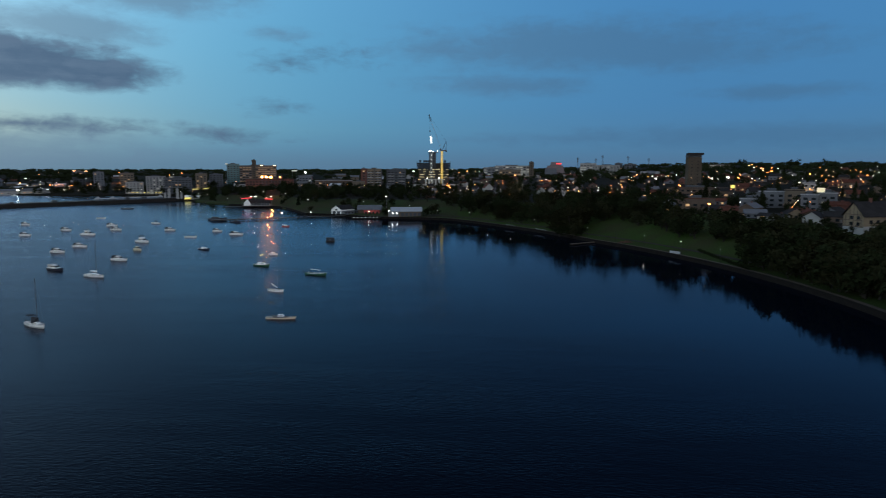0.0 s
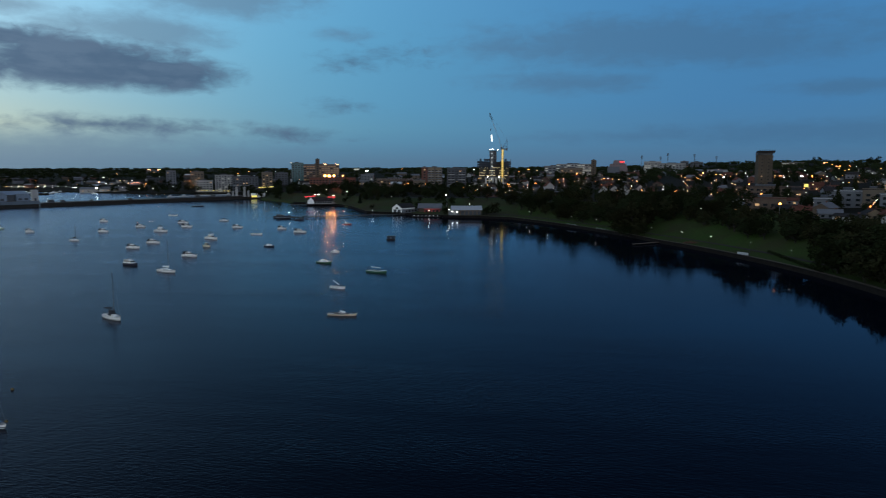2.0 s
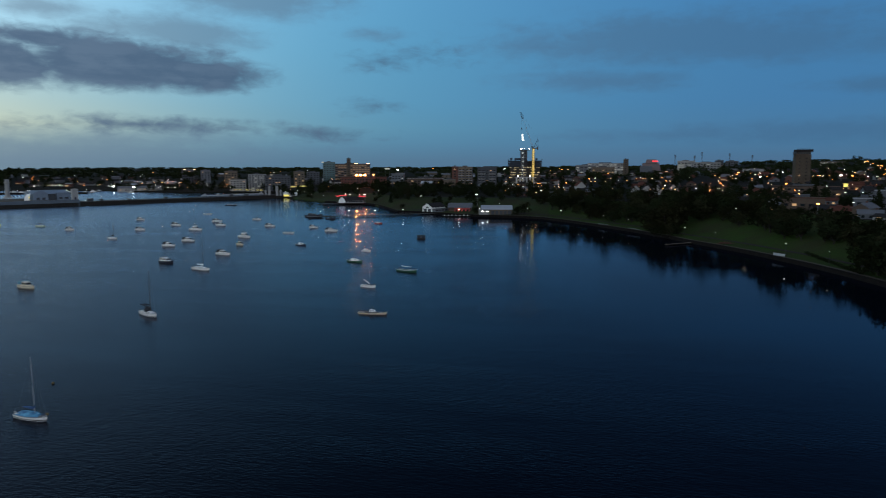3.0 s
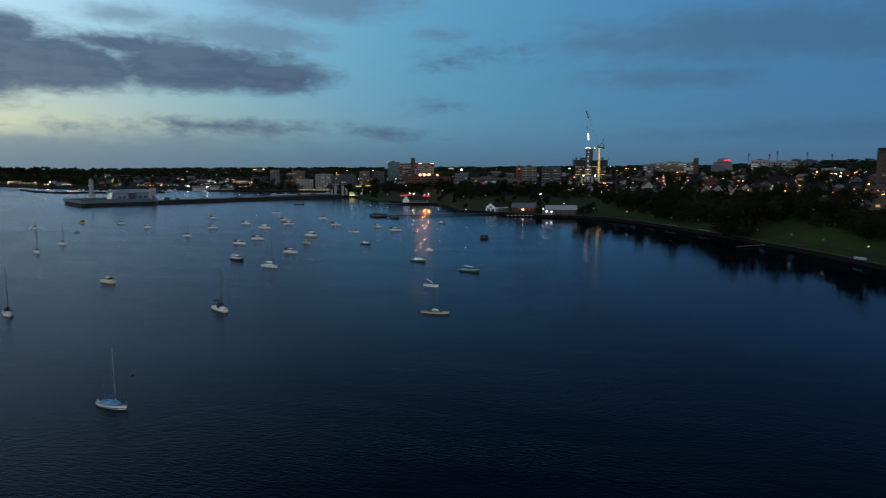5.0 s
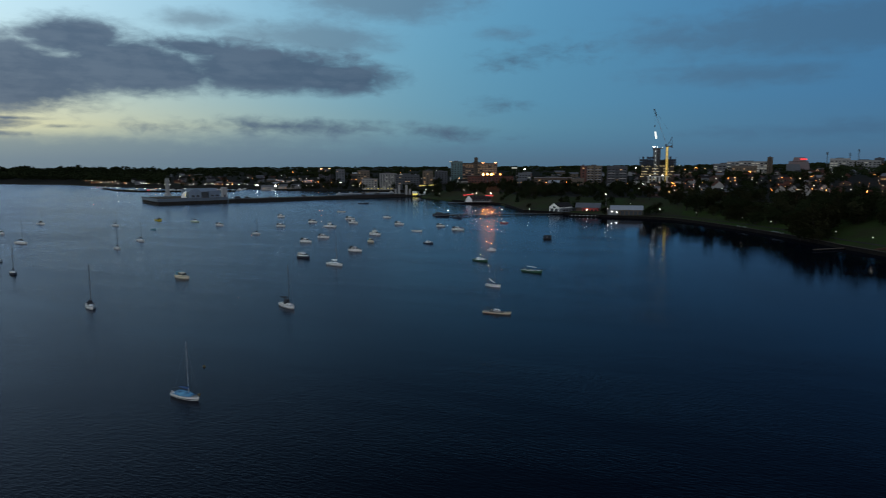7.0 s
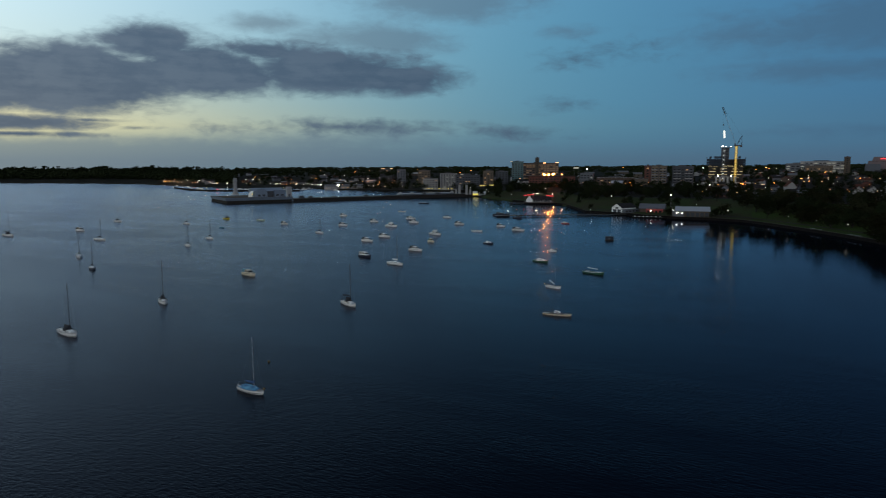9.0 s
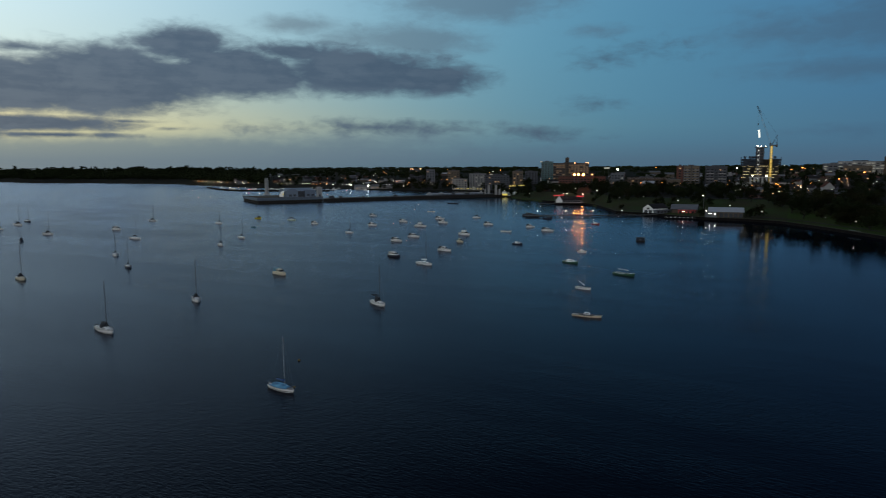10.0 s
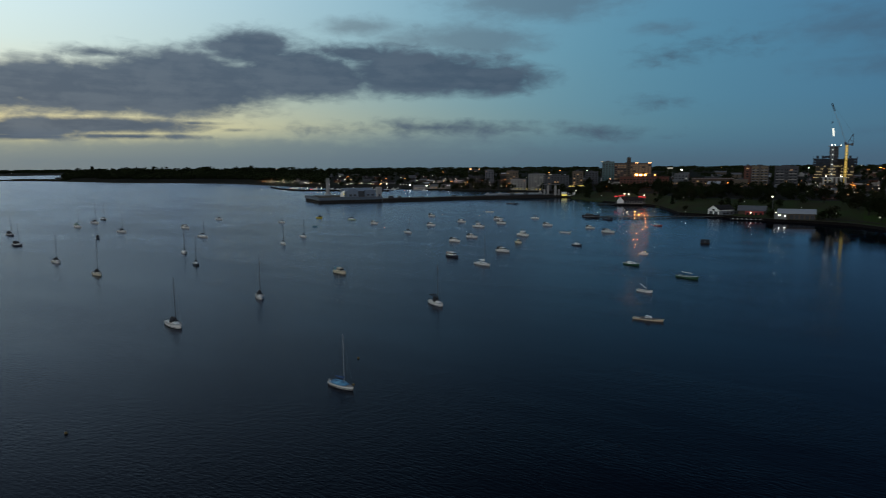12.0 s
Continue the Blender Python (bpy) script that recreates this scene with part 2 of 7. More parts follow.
WAVE = 0.072
M = {
    "water": water_material(),
    "grass": mat("park_grass", (0.032, 0.058, 0.014), 0.95, 0, 0.35, 0.05, 0.6, 1.2, (0.036, 0.040, 0.018), spec=0.03),
    "park": mat("dim_park_grass", (0.034, 0.050, 0.018), 0.95, 0, 0.35, 0.04, 0.5, 1.0, (0.040, 0.036, 0.020), spec=0.03),
    "earth": mat("dark_town_ground", (0.020, 0.018, 0.014), 0.95, 0, 0.4, 0.03, 0.4, 0.8, (0.013, 0.014, 0.011), spec=0.03),
    "path": mat("promenade_concrete", (0.10, 0.078, 0.063), 0.9, 0, 0.2, 0.15, 0.3, 2.0, spec=0.08),
    "asphalt": mat("asphalt", (0.035, 0.030, 0.028), 0.95, 0, 0.2, 0.2, 0.3, 3.0, spec=0.08),
    "seawall": mat("bluestone_wall", (0.014, 0.012, 0.011), 0.95, 0, 0.35, 0.4, 0.5, 2.5, spec=0.08),
    "bark": mat("bark", (0.022, 0.018, 0.014), 0.9, 0, 0.3, 1.0, 0.6, 6.0),
    "leaf": mat("dark_leaves", (0.017, 0.023, 0.010), 0.9, 0, 0.2, 0.5, 0.0, 3.0, (0.021, 0.028, 0.012), spec=0.02),
    "leaf_b": mat("olive_leaves", (0.022, 0.023, 0.011), 0.9, 0, 0.2, 0.5, 0.0, 3.0, (0.027, 0.029, 0.013), spec=0.02),
    "leaf_c": mat("pine_needles", (0.014, 0.022, 0.012), 0.9, 0, 0.35, 0.6, 0.0, 3.0, spec=0.02),
    "white": mat("white_gelcoat", (0.88, 0.88, 0.87), 0.32, 0, 0.06, 0.8, 0.0, 6.0, (0.80, 0.79, 0.77)),
    "cream": mat("cream_gelcoat", (0.74, 0.66, 0.50), 0.4, 0, 0.1, 0.8, 0.0, 6.0),
    "navy": mat("navy_hull_paint", (0.03, 0.035, 0.06), 0.3, 0, 0.2, 0.8),
    "green_hull": mat("green_hull_paint", (0.035, 0.11, 0.065), 0.35, 0, 0.2, 0.8),
    "lime": mat("pale_green_hull_paint", (0.58, 0.70, 0.52), 0.35, 0, 0.15, 0.8),
    "red": mat("red_paint", (0.42, 0.05, 0.045), 0.45, 0, 0.2, 0.8),
    "yellow": mat("yellow_paint", (0.62, 0.48, 0.03), 0.5, 0, 0.2, 0.8),
    "blue": mat("blue_canvas", (0.13, 0.40, 0.60), 0.8, 0, 0.3, 0.9, 0.4, 9.0, (0.015, 0.06, 0.18)),
    "blue_dark": mat("dark_blue_canvas", (0.02, 0.07, 0.20), 0.8, 0, 0.3, 0.9, 0.4, 9.0),
    "teal": mat("blue_boat_paint", (0.10, 0.28, 0.38), 0.5, 0, 0.15, 1.0),
    "canvas": mat("black_canvas", (0.018, 0.02, 0.028), 0.85, 0, 0.3, 1.5, 0.4, 9.0),
    "deck": mat("deck_grey", (0.50, 0.49, 0.47), 0.7, 0, 0.15, 1.2, 0.2, 12.0),
    "alu": mat("backlit_aluminium", (0.07, 0.07, 0.08), 0.45, 0.15, 0.1, 1.0),
    "wire": mat("steel_wire", (0.12, 0.12, 0.13), 0.45, 0.8, 0.1, 1.0),
    "glass": mat("dark_window_glass", (0.015, 0.02, 0.024), 0.08, 0, 0.2, 1.0),
    "boot": mat("antifouling", (0.05, 0.045, 0.05), 0.7, 0, 0.3, 1.0),
    "timber": mat("weathered_timber", (0.12, 0.115, 0.115), 0.85, 0, 0.3, 0.7, 0.4, 5.0),
    "pile": mat("dark_timber_pile", (0.025, 0.022, 0.02), 0.85, 0, 0.35, 0.9, 0.5, 4.0),
    "stucco": mat("tan_stucco", (0.20, 0.155, 0.105), 0.85, 0, 0.2, 0.3, 0.3, 3.0),
    "net": mat("blue_safety_netting", (0.030, 0.042, 0.062), 0.9, 0, 0.3, 0.3, 0.2, 2.0),
    "pier_wall": mat("blue_grey_weatherboard", (0.17, 0.22, 0.29), 0.75, 0, 0.12, 0.2, 0.2, 2.0),
    "rub": mat("black_rubber", (0.02, 0.02, 0.02), 0.8, 0, 0.2, 1.0),
    "orange": mat("dark_yellow_plastic", (0.15, 0.10, 0.03), 0.5, 0, 0.15, 2.0),
    "render": mat("white_render", (0.30, 0.30, 0.30), 0.8, 0, 0.12, 0.15, 0.2, 2.0),
    "pale": mat("pale_grey_render", (0.11, 0.12, 0.14), 0.8, 0, 0.12, 0.12, 0.2, 2.0),
    "tan": mat("tan_render", (0.12, 0.096, 0.072), 0.85, 0, 0.15, 0.12, 0.2, 2.0),
    "brick": mat("red_brick", (0.11, 0.042, 0.03), 0.85, 0, 0.25, 0.2, 0.4, 3.0),
    "brown": mat("brown_brick", (0.09, 0.063, 0.048), 0.85, 0, 0.25, 0.2, 0.4, 3.0),
    "concrete": mat("raw_concrete", (0.095, 0.076, 0.058), 0.9, 0, 0.2, 0.1, 0.3, 1.5, (0.068, 0.055, 0.043), spec=0.1),
    "slate": mat("dark_cladding", (0.045, 0.052, 0.066), 0.6, 0, 0.2, 0.15, 0.1, 2.0),
    "tealglass": mat("teal_curtain_wall", (0.05, 0.12, 0.13), 0.18, 0, 0.25, 0.2),
    "roof_grey": mat("grey_roof_sheet", (0.12, 0.125, 0.14), 0.7, 0.1, 0.2, 0.2, 0.2, 2.0),
    "roof_dark": mat("slate_roof", (0.030, 0.028, 0.029), 0.9, 0, 0.3, 0.3, 0.3, 2.5, spec=0.08),
    "roof_red": mat("terracotta_roof", (0.10, 0.038, 0.026), 0.9, 0, 0.3, 0.3, 0.3, 2.5, spec=0.1),
    "roof_white": mat("light_roof_sheet", (0.34, 0.36, 0.39), 0.5, 0.1, 0.1, 0.2, 0.1, 2.0),
    "pink": mat("pinkish_concrete", (0.17, 0.13, 0.135), 0.85, 0, 0.12, 0.1, 0.2, 1.5),
    "fascia": mat("grey_fascia_boards", (0.11, 0.14, 0.18), 0.8, 0, 0.15, 0.3, 0.2, 2.0),
    "steel": mat("painted_steel", (0.12, 0.125, 0.135), 0.5, 0.4, 0.2, 0.6),
    "yellow_steel": mat("yellow_crane_steel", (0.55, 0.42, 0.05), 0.5, 0.1, 0.2, 0.6),
    "g_white": glow("white_lamp", (1.0, 0.86, 0.62), 18.0),
    "g_warm": glow("warm_white_lamp", (1.0, 0.45, 0.19), 12.0),
    "g_pale": glow("greenish_white_lamp", (0.90, 0.95, 0.70), 7.0),
    "g_cool": glow("cool_floodlight", (0.92, 1.0, 0.96), 1.6),
    "g_orange": glow("sodium_lamp", (1.0, 0.19, 0.035), 22.0),
    "g_hot": glow("sodium_floodlight", (1.0, 0.22, 0.04), 26.0),
    "g_flood": glow("white_floodlight", (1.0, 0.95, 0.80), 14.0),
    "g_beam": glow("orange_floodlight", (1.0, 0.27, 0.05), 340.0),
    "g_panel": glow("lit_screen", (1.0, 0.90, 0.58), 0.8),
    "g_red": glow("red_neon", (1.0, 0.04, 0.05), 2.2),
    "g_win": glow("lit_window", (1.0, 0.56, 0.22), 0.65),
    "g_winw": glow("lit_office_window", (0.95, 0.95, 0.78), 0.45),
    "g_mast": glow("yellow_mast_glow", (1.0, 0.68, 0.14), 1.05),
    "g_band": glow("dim_lit_window_band", (1.0, 0.58, 0.26), 0.2),
    "g_site": glow("white_site_tube", (1.0, 0.80, 0.40), 1.3),
    "g_yel": glow("yellow_site_light", (1.0, 0.80, 0.16), 1.2),
}


# ---- building helpers ----
def mesh_of(name, bm, material):
    me = bpy.data.meshes.new(name)
    bm.to_mesh(me)
    bm.free()
    me.materials.append(material)
    return me


def part(name, bm, material, parent, label=""):
    ob = new(name, mesh_of(name, bm, material))
    ob.parent = parent
    return tagged(ob, label)


def thing(name, m, label, category, group="", kind=""):
    ob = new(name)
    ob.matrix_basis = m
    return tagged(ob, label, category, group, kind)


def solid(name, bm, material, label, category, kind="", m=None):
    ob = new(name, mesh_of(name, bm, material))
    if m is not None:
        ob.matrix_basis = m
    return tagged(ob, label, category, "", kind)


def box(bm, x0, x1, y0, y1, z0, z1, taper=0.0):
    t = taper
    v = [bm.verts.new(c) for c in (
        (x0, y0, z0), (x1, y0, z0), (x1, y1, z0), (x0, y1, z0),
        (x0 + t, y0 + t, z1), (x1 - t, y0 + t, z1), (x1 - t, y1 - t, z1), (x0 + t, y1 - t, z1))]
    for f in ((3, 2, 1, 0), (4, 5, 6, 7), (0, 1, 5, 4), (1, 2, 6, 5), (2, 3, 7, 6), (3, 0, 4, 7)):
        bm.faces.new([v[i] for i in f])
    return bm


def boxes(*dims):
    bm = bmesh.new()
    for d in dims:
        box(bm, *d)
    return bm


def rod(bm, a, b, r0, r1=None, n=6):
    r1 = r0 if r1 is None else r1
    a, b = Vector(a), Vector(b)
    q = (b - a).to_track_quat("Z", "Y")
    rings = []
    for p, r in ((a, r0), (b, r1)):
        rings.append([bm.verts.new(p + q @ Vector((r * math.cos(k * math.tau / n), r * math.sin(k * math.tau / n), 0))) for k in range(n)])
    for k in range(n):
        bm.faces.new((rings[0][k], rings[0][(k + 1) % n], rings[1][(k + 1) % n], rings[1][k]))
    bm.faces.new(rings[1])
    bm.faces.new(rings[0][::-1])
    return bm


def tube(bm, points, radii, n=7):
    """One bent rod through the points."""
    rings = []
    for k, p in enumerate(points):
        a, b = Vector(points[max(0, k - 1)]), Vector(points[min(len(points) - 1, k + 1)])
        q = (b - a).to_track_quat("Z", "Y")
        rings.append([bm.verts.new(Vector(p) + q @ Vector((radii[k] * math.cos(j * math.tau / n), radii[k] * math.sin(j * math.tau / n), 0))) for j in range(n)])
    for p, q in zip(rings, rings[1:]):
        for j in range(n):
            bm.faces.new((p[j], p[(j + 1) % n], q[(j + 1) % n], q[j]))
    bm.faces.new(rings[-1])
    bm.faces.new(rings[0][::-1])
    return bm


def rods(rows, n=5):
    bm = bmesh.new()
    for a, b, r in rows:
        rod(bm, a, b, r, None, n)
    return bm


def ball(bm, c, r, seg=8, rings=5):
    rows = []
    for i in range(1, rings):
        ph = math.pi * i / rings
        rows.append([bm.verts.new((c[0] + r * math.sin(ph) * math.cos(k * math.tau / seg), c[1] + r * math.sin(ph) * math.sin(k * math.tau / seg), c[2] + r * math.cos(ph))) for k in range(seg)])
    top, low = bm.verts.new((c[0], c[1], c[2] + r)), bm.verts.new((c[0], c[1], c[2] - r))
    for k in range(seg):
        j = (k + 1) % seg
        bm.faces.new((top, rows[0][k], rows[0][j]))
        bm.faces.new((low, rows[-1][j], rows[-1][k]))
        for a, b in zip(rows, rows[1:]):
            bm.faces.new((a[k], b[k], b[j], a[j]))
    return bm


def prism(bm, outline, z0, z1):
    lo, hi = [bm.verts.new((x, y, z0)) for x, y in outline], [bm.verts.new((x, y, z1)) for x, y in outline]
    n = len(outline)
    for k in range(n):
        bm.faces.new((lo[k], lo[(k + 1) % n], hi[(k + 1) % n], hi[k]))
    bm.faces.new(hi)
    bm.faces.new(lo[::-1])
    return bm


def gable(bm, x0, x1, y0, y1, z, rise, over=0.5, thick=0.25):
    """A gable roof with its ridge along x."""
    ym = (y0 + y1) / 2
    for s, ye in ((1, y0 - over), (-1, y1 + over)):
        a = [bm.verts.new(c) for c in ((x0 - over, ye, z - 0.2), (x1 + over, ye, z - 0.2), (x1 + over, ym, z + rise), (x0 - over, ym, z + rise))]
        b = [bm.verts.new(v.co + Vector((0, 0, thick))) for v in a]
        if s < 0:
            a, b = a[::-1], b[::-1]
        bm.faces.new(b)
        bm.faces.new(a[::-1])
        for k in range(4):
            bm.faces.new((a[k], a[(k + 1) % 4], b[(k + 1) % 4], b[k]))
    return bm


def gable_walls(bm, x0, x1, y0, y1, z0, z1, rise):
    """Walls of a house whose gable ends stand at x0 and x1."""
    box(bm, x0, x1, y0, y1, z0, z1)
    ym = (y0 + y1) / 2
    for x, s in ((x0, 1), (x1, -1)):
        a = [bm.verts.new((x, y0, z1)), bm.verts.new((x, y1, z1)), bm.verts.new((x, ym, z1 + rise))]
        b = [bm.verts.new(v.co + Vector((0.3 * s, 0, 0))) for v in a]
        bm.faces.new(a if s < 0 else a[::-1])
        bm.faces.new(b[::-1] if s < 0 else b)
        for k in range(3):
            bm.faces.new((a[k], a[(k + 1) % 3], b[(k + 1) % 3], b[k]))
    return bm


# ---- the plan: bearings in degrees from +y (right positive) and ranges in metres from the hovering point ----
SHORE_B = [-80, -68.4, -68.2, -64.8, -60.1, -50.7, -48.5, -44, -38, -35.6, -31.7, -28, -25.6, -25.1, -24, -21.3, -20.5, -19,
           -17.4, -16.5, -15.6, -12.8, -11, -8.7, -5.8, -3.5, 1.2, 8.2, 14.8, 20.6, 24.8, 29.1, 36, 45, 60, 80]
SHORE_R = [2950, 2900, 2850, 2627, 2192, 1853, 1650, 1420, 1350, 1271, 1208, 1200, 1165, 1040, 945, 849, 832, 806,
           780, 725, 663, 643, 619, 604, 596, 584, 516, 423, 360, 309, 274, 241, 206, 176, 150, 140]
RISE_B = [-80, -62, -50, -43, -25, -10, 5, 15, 35, 80]
RISE_H = [8, 8, 9, 5, 5, 9, 12, 13, 13, 13]
RISE_W = [200, 120, 120, 120, 110, 110, 90, 85, 80, 80]
RISE_S = [0.02, 0.022, 0.024, 0.018, 0.020, 0.020, 0.020, 0.027, 0.030, 0.030]
RISE_M = [24, 25, 27, 29, 31, 33, 38, 52, 54, 54]


def shore(b):
    return float(np.interp(b, SHORE_B, SHORE_R))


def polar(b, r):
    return r * math.sin(radians(b)), r * math.cos(radians(b))


def ground_at(b, r):
    o = r - shore(b)
    if b < -62.8:  # a low spit, open water behind it, then the far shore
        low = min(1.0, (-62.8 - b) / 0.9)
        far = 26 * min(1.0, max(0.0, (r - 4150 - 12 * (b + 80)) / 400)) - 1.5
        spit = 3.0 if o < 70 else -1.5
        hill = -2.0 if o > 900 else min(24, 1.6 + 8 * min(1, o / 180) + 0.02 * max(0, o - 130))
        return max(far, hill + (spit - hill) * low)
    if o > 1750 or (b < -44 and o > 900):
        return -2.0
    wide = float(np.interp(b, RISE_B, RISE_W))
    k = min(1, max(0, (o - 12) / wide))
    z = 1.6 + float(np.interp(b, RISE_B, RISE_H)) * k * k * (3 - 2 * k) + float(np.interp(b, RISE_B, RISE_S)) * max(0, o - wide)
    return min(z, float(np.interp(b, RISE_B, RISE_M)))


def ground(x, y):
    return ground_at(math.degrees(math.atan2(x, y)), math.hypot(x, y))


def facing(b, turn=0.0):
    """The yaw at which a thing's front (-y) looks back at the bay."""
    return -b + turn


# ---- ground and water ----
def build_water():
    bm = bmesh.new()
    rim = [bm.verts.new((4950 * math.sin(k * math.tau / 96), 4950 * math.cos(k * math.tau / 96), 0)) for k in range(96)]
    bm.faces.new(rim[::-1])
    solid("water", bm, M["water"], "dark calm bay water at dusk with fine ripples", "water", "structure")


def strip(name, inner, outer, lift, material, label, category, b0=-24.0, b1=60.0, step=0.4):
    """A band of ground along the shore, between two distances inland."""
    bm = bmesh.new()
    rows, b = [], b0
    while b <= b1:
        row = []
        for o in (inner, (inner + outer) / 2, outer):
            r = shore(b) + o
            x, y = polar(b, r)
            row.append(bm.verts.new((x, y, ground_at(b, r) + lift)))
        rows.append(row)
        b += step
    for p, q in zip(rows, rows[1:]):
        for k in range(2):
            bm.faces.new((p[k], q[k], q[k + 1], p[k + 1]))
    bmesh.ops.recalc_face_normals(bm, faces=bm.faces[:])
    ret = bmesh.ops.extrude_face_region(bm, geom=bm.faces[:])
    for v in ret["geom"]:
        if isinstance(v, bmesh.types.BMVert):
            v.co.z += 0.06
    return solid(name, bm, material, label, category, "structure")


def build_land():
    offsets = [0, 3, 6, 9, 12] + [12 + 6 * 1.13 ** k * (1 + k * 0.35) for k in range(1, 32)]
    offsets = [o for o in offsets if o < 2400] + [2400]
    bm = bmesh.new()
    rows, b = [], -80.0
    while b <= 80.0:
        row = []
        for n, o in enumerate([-0.4] + offsets):
            r = min(shore(b) + o, 4920 + o * 0.01)
            x, y = polar(b, r)
            z = ground_at(b, r) if n else -2.0
            if o > 15:
                z += 0.5 * noise.noise(Vector((x * 0.02, y * 0.02, 0)))
            row.append(bm.verts.new((x, y, z)))
        rows.append(row)
        b += 0.5
    for p, q in zip(rows, rows[1:]):
        for k in range(len(p) - 1):
            bm.faces.new((p[k + 1], q[k + 1], q[k], p[k]))
    for f in bm.faces:
        f.smooth = True
    bmesh.ops.recalc_face_normals(bm, faces=bm.faces[:])
    for f in bm.faces:  # lawns along the promenade; elsewhere dark ground whose tone also stands for backlight
        c = f.calc_center_median()
        bc, rc = math.degrees(math.atan2(c.x, c.y)), c.xy.length
        f.material_index = 1 if bc < -24 or rc - shore(bc) > 125 else (2 if bc < -3 else 0)
    ob = solid("ground", bm, M["grass"], "dark green park lawn and suburban ground rising from the shore", "ground", "structure")
    ob.data.materials.append(M["earth"])
    ob.data.materials.append(M["park"])


def build_seawall():
    bm = bmesh.new()
    rows, b = [], -21.5
    while b <= 60:
        r = shore(b)
        rows.append([bm.verts.new((*polar(b, r + d), z)) for d, z in ((-0.9, -1.5), (-0.7, 1.75), (-0.95, 1.75), (-0.95, 2.05), (0.5, 2.05), (0.5, 1.2))])
        b += 0.35
    for p, q in zip(rows, rows[1:]):
        for k in range(5):
            bm.faces.new((p[k], p[k + 1], q[k + 1], q[k]))
    bmesh.ops.recalc_face_normals(bm, faces=bm.faces[:])
    solid("sea_wall", bm, M["seawall"], "low bluestone sea wall with coping along the promenade", "sea wall", "structure")


build_water()
build_land()
build_seawall()
strip("promenade", 1.0, 7.0, 0.03, M["path"], "pale concrete promenade along the sea wall", "path", -21.0, 60.0)
strip("park_path", 24.0, 27.0, 0.06, M["asphalt"], "narrow asphalt path crossing the sloping lawn", "path", -15.0, 60.0)
strip("road", 122.0, 132.0, 0.25, M["asphalt"], "asphalt street above the park", "road", -14.0, 60.0)


# ---- boats ----
def hull_mesh(L, B, F, stern=0.8, sheer=0.25, full=0.5, draft=0.35, n=14):
    """Bow toward +x. Returns the topsides bmesh and the deck outline."""
    bm = bmesh.new()
    secs, edge = [], []
    for i in range(n + 1):
        u = i / n
        w = B / 2 * (stern + (1 - stern) * math.sin(min(1, u / 0.42) * math.pi / 2)) if u < 0.42 else B / 2 * (1 - ((u - 0.42) / 0.58) ** (1.6 + full)) 
        w = max(w, 0.015)
        z = F * (1 + sheer * (1.6 * (u - 0.35)) ** 2 * (2 if u > 0.35 else 0.8))
        x = -L / 2 + L * u
        rake = 0.09 * L * max(0, u - 0.8) / 0.2
        sec = [(x - rake * 0.9, 0.72 * w, -draft), (x - rake * 0.55, 0.90 * w, 0.10), (x - rake * 0.2, 0.98 * w, z * 0.6), (x, w, z)]
        secs.append([[bm.verts.new((a, s * c, d)) for a, c, d in sec] for s in (1, -1)])
        edge.append((x, w, z))
    for p, q in zip(secs, secs[1:]):
        for s in (0, 1):
            for k in range(3):
                f = (p[s][k], p[s][k + 1], q[s][k + 1], q[s][k])
                bm.faces.new(f if s else f[::-1])
    for k in range(3):
        bm.faces.new((secs[0][0][k], secs[0][0][k + 1], secs[0][1][k + 1], secs[0][1][k]))
    for f in bm.faces:
        f.smooth = True
    return bm, edge


def deck_mesh(edge, drop=0.06, i0=0, i1=None):
    bm = bmesh.new()
    rows = [[bm.verts.new((x, s * w * 0.985, z - drop + (0.05 if s == 0 else 0))) for s in (1, 0, -1)] for x, w, z in edge[i0:i1]]
    for p, q in zip(rows, rows[1:]):
        for k in range(2):
            bm.faces.new((p[k], p[k + 1], q[k + 1], q[k]))
    bmesh.ops.recalc_face_normals(bm, faces=bm.faces[:])
    return bm


def gunwale_mesh(edge, r=0.05):
    bm = bmesh.new()
    line = [(x, w, z) for x, w, z in edge] + [(x, -w, z) for x, w, z in edge[::-1][1:]]
    return tube(bm, line, [r] * len(line), 4)


def cabin_mesh(x0, x1, w0, w1, z0, h, front=0.5, back=0.15, inset=0.15):
    """A coachroof that narrows forward, with raked ends and sides that lean in."""
    bm = bmesh.new()
    lo = [(x0, -w0), (x1, -w1), (x1, w1), (x0, w0)]
    hi = [(x0 + back, -w0 + inset), (x1 - front, -w1 + inset * 0.8), (x1 - front, w1 - inset * 0.8), (x0 + back, w0 - inset)]
    a = [bm.verts.new((x, y, z0)) for x, y in lo]
    b = [bm.verts.new((x, y, z0 + h * (1 if k in (0, 3) else 0.82))) for k, (x, y) in enumerate(hi)]
    ridge = [bm.verts.new(((x0 + back), 0, z0 + h * 1.08)), bm.verts.new((x1 - front, 0, z0 + h * 0.9))]
    bm.faces.new((a[0], a[1], b[1], b[0]))
    bm.faces.new((a[2], a[3], b[3], b[2]))
    bm.faces.new((a[1], a[2], b[2], ridge[1], b[1]))
    bm.faces.new((a[3], a[0], b[0], ridge[0], b[3]))
    bm.faces.new((b[0], b[1], ridge[1], ridge[0]))
    bm.faces.new((ridge[0], ridge[1], b[2], b[3]))
    bmesh.ops.recalc_face_normals(bm, faces=bm.faces[:])
    return bm


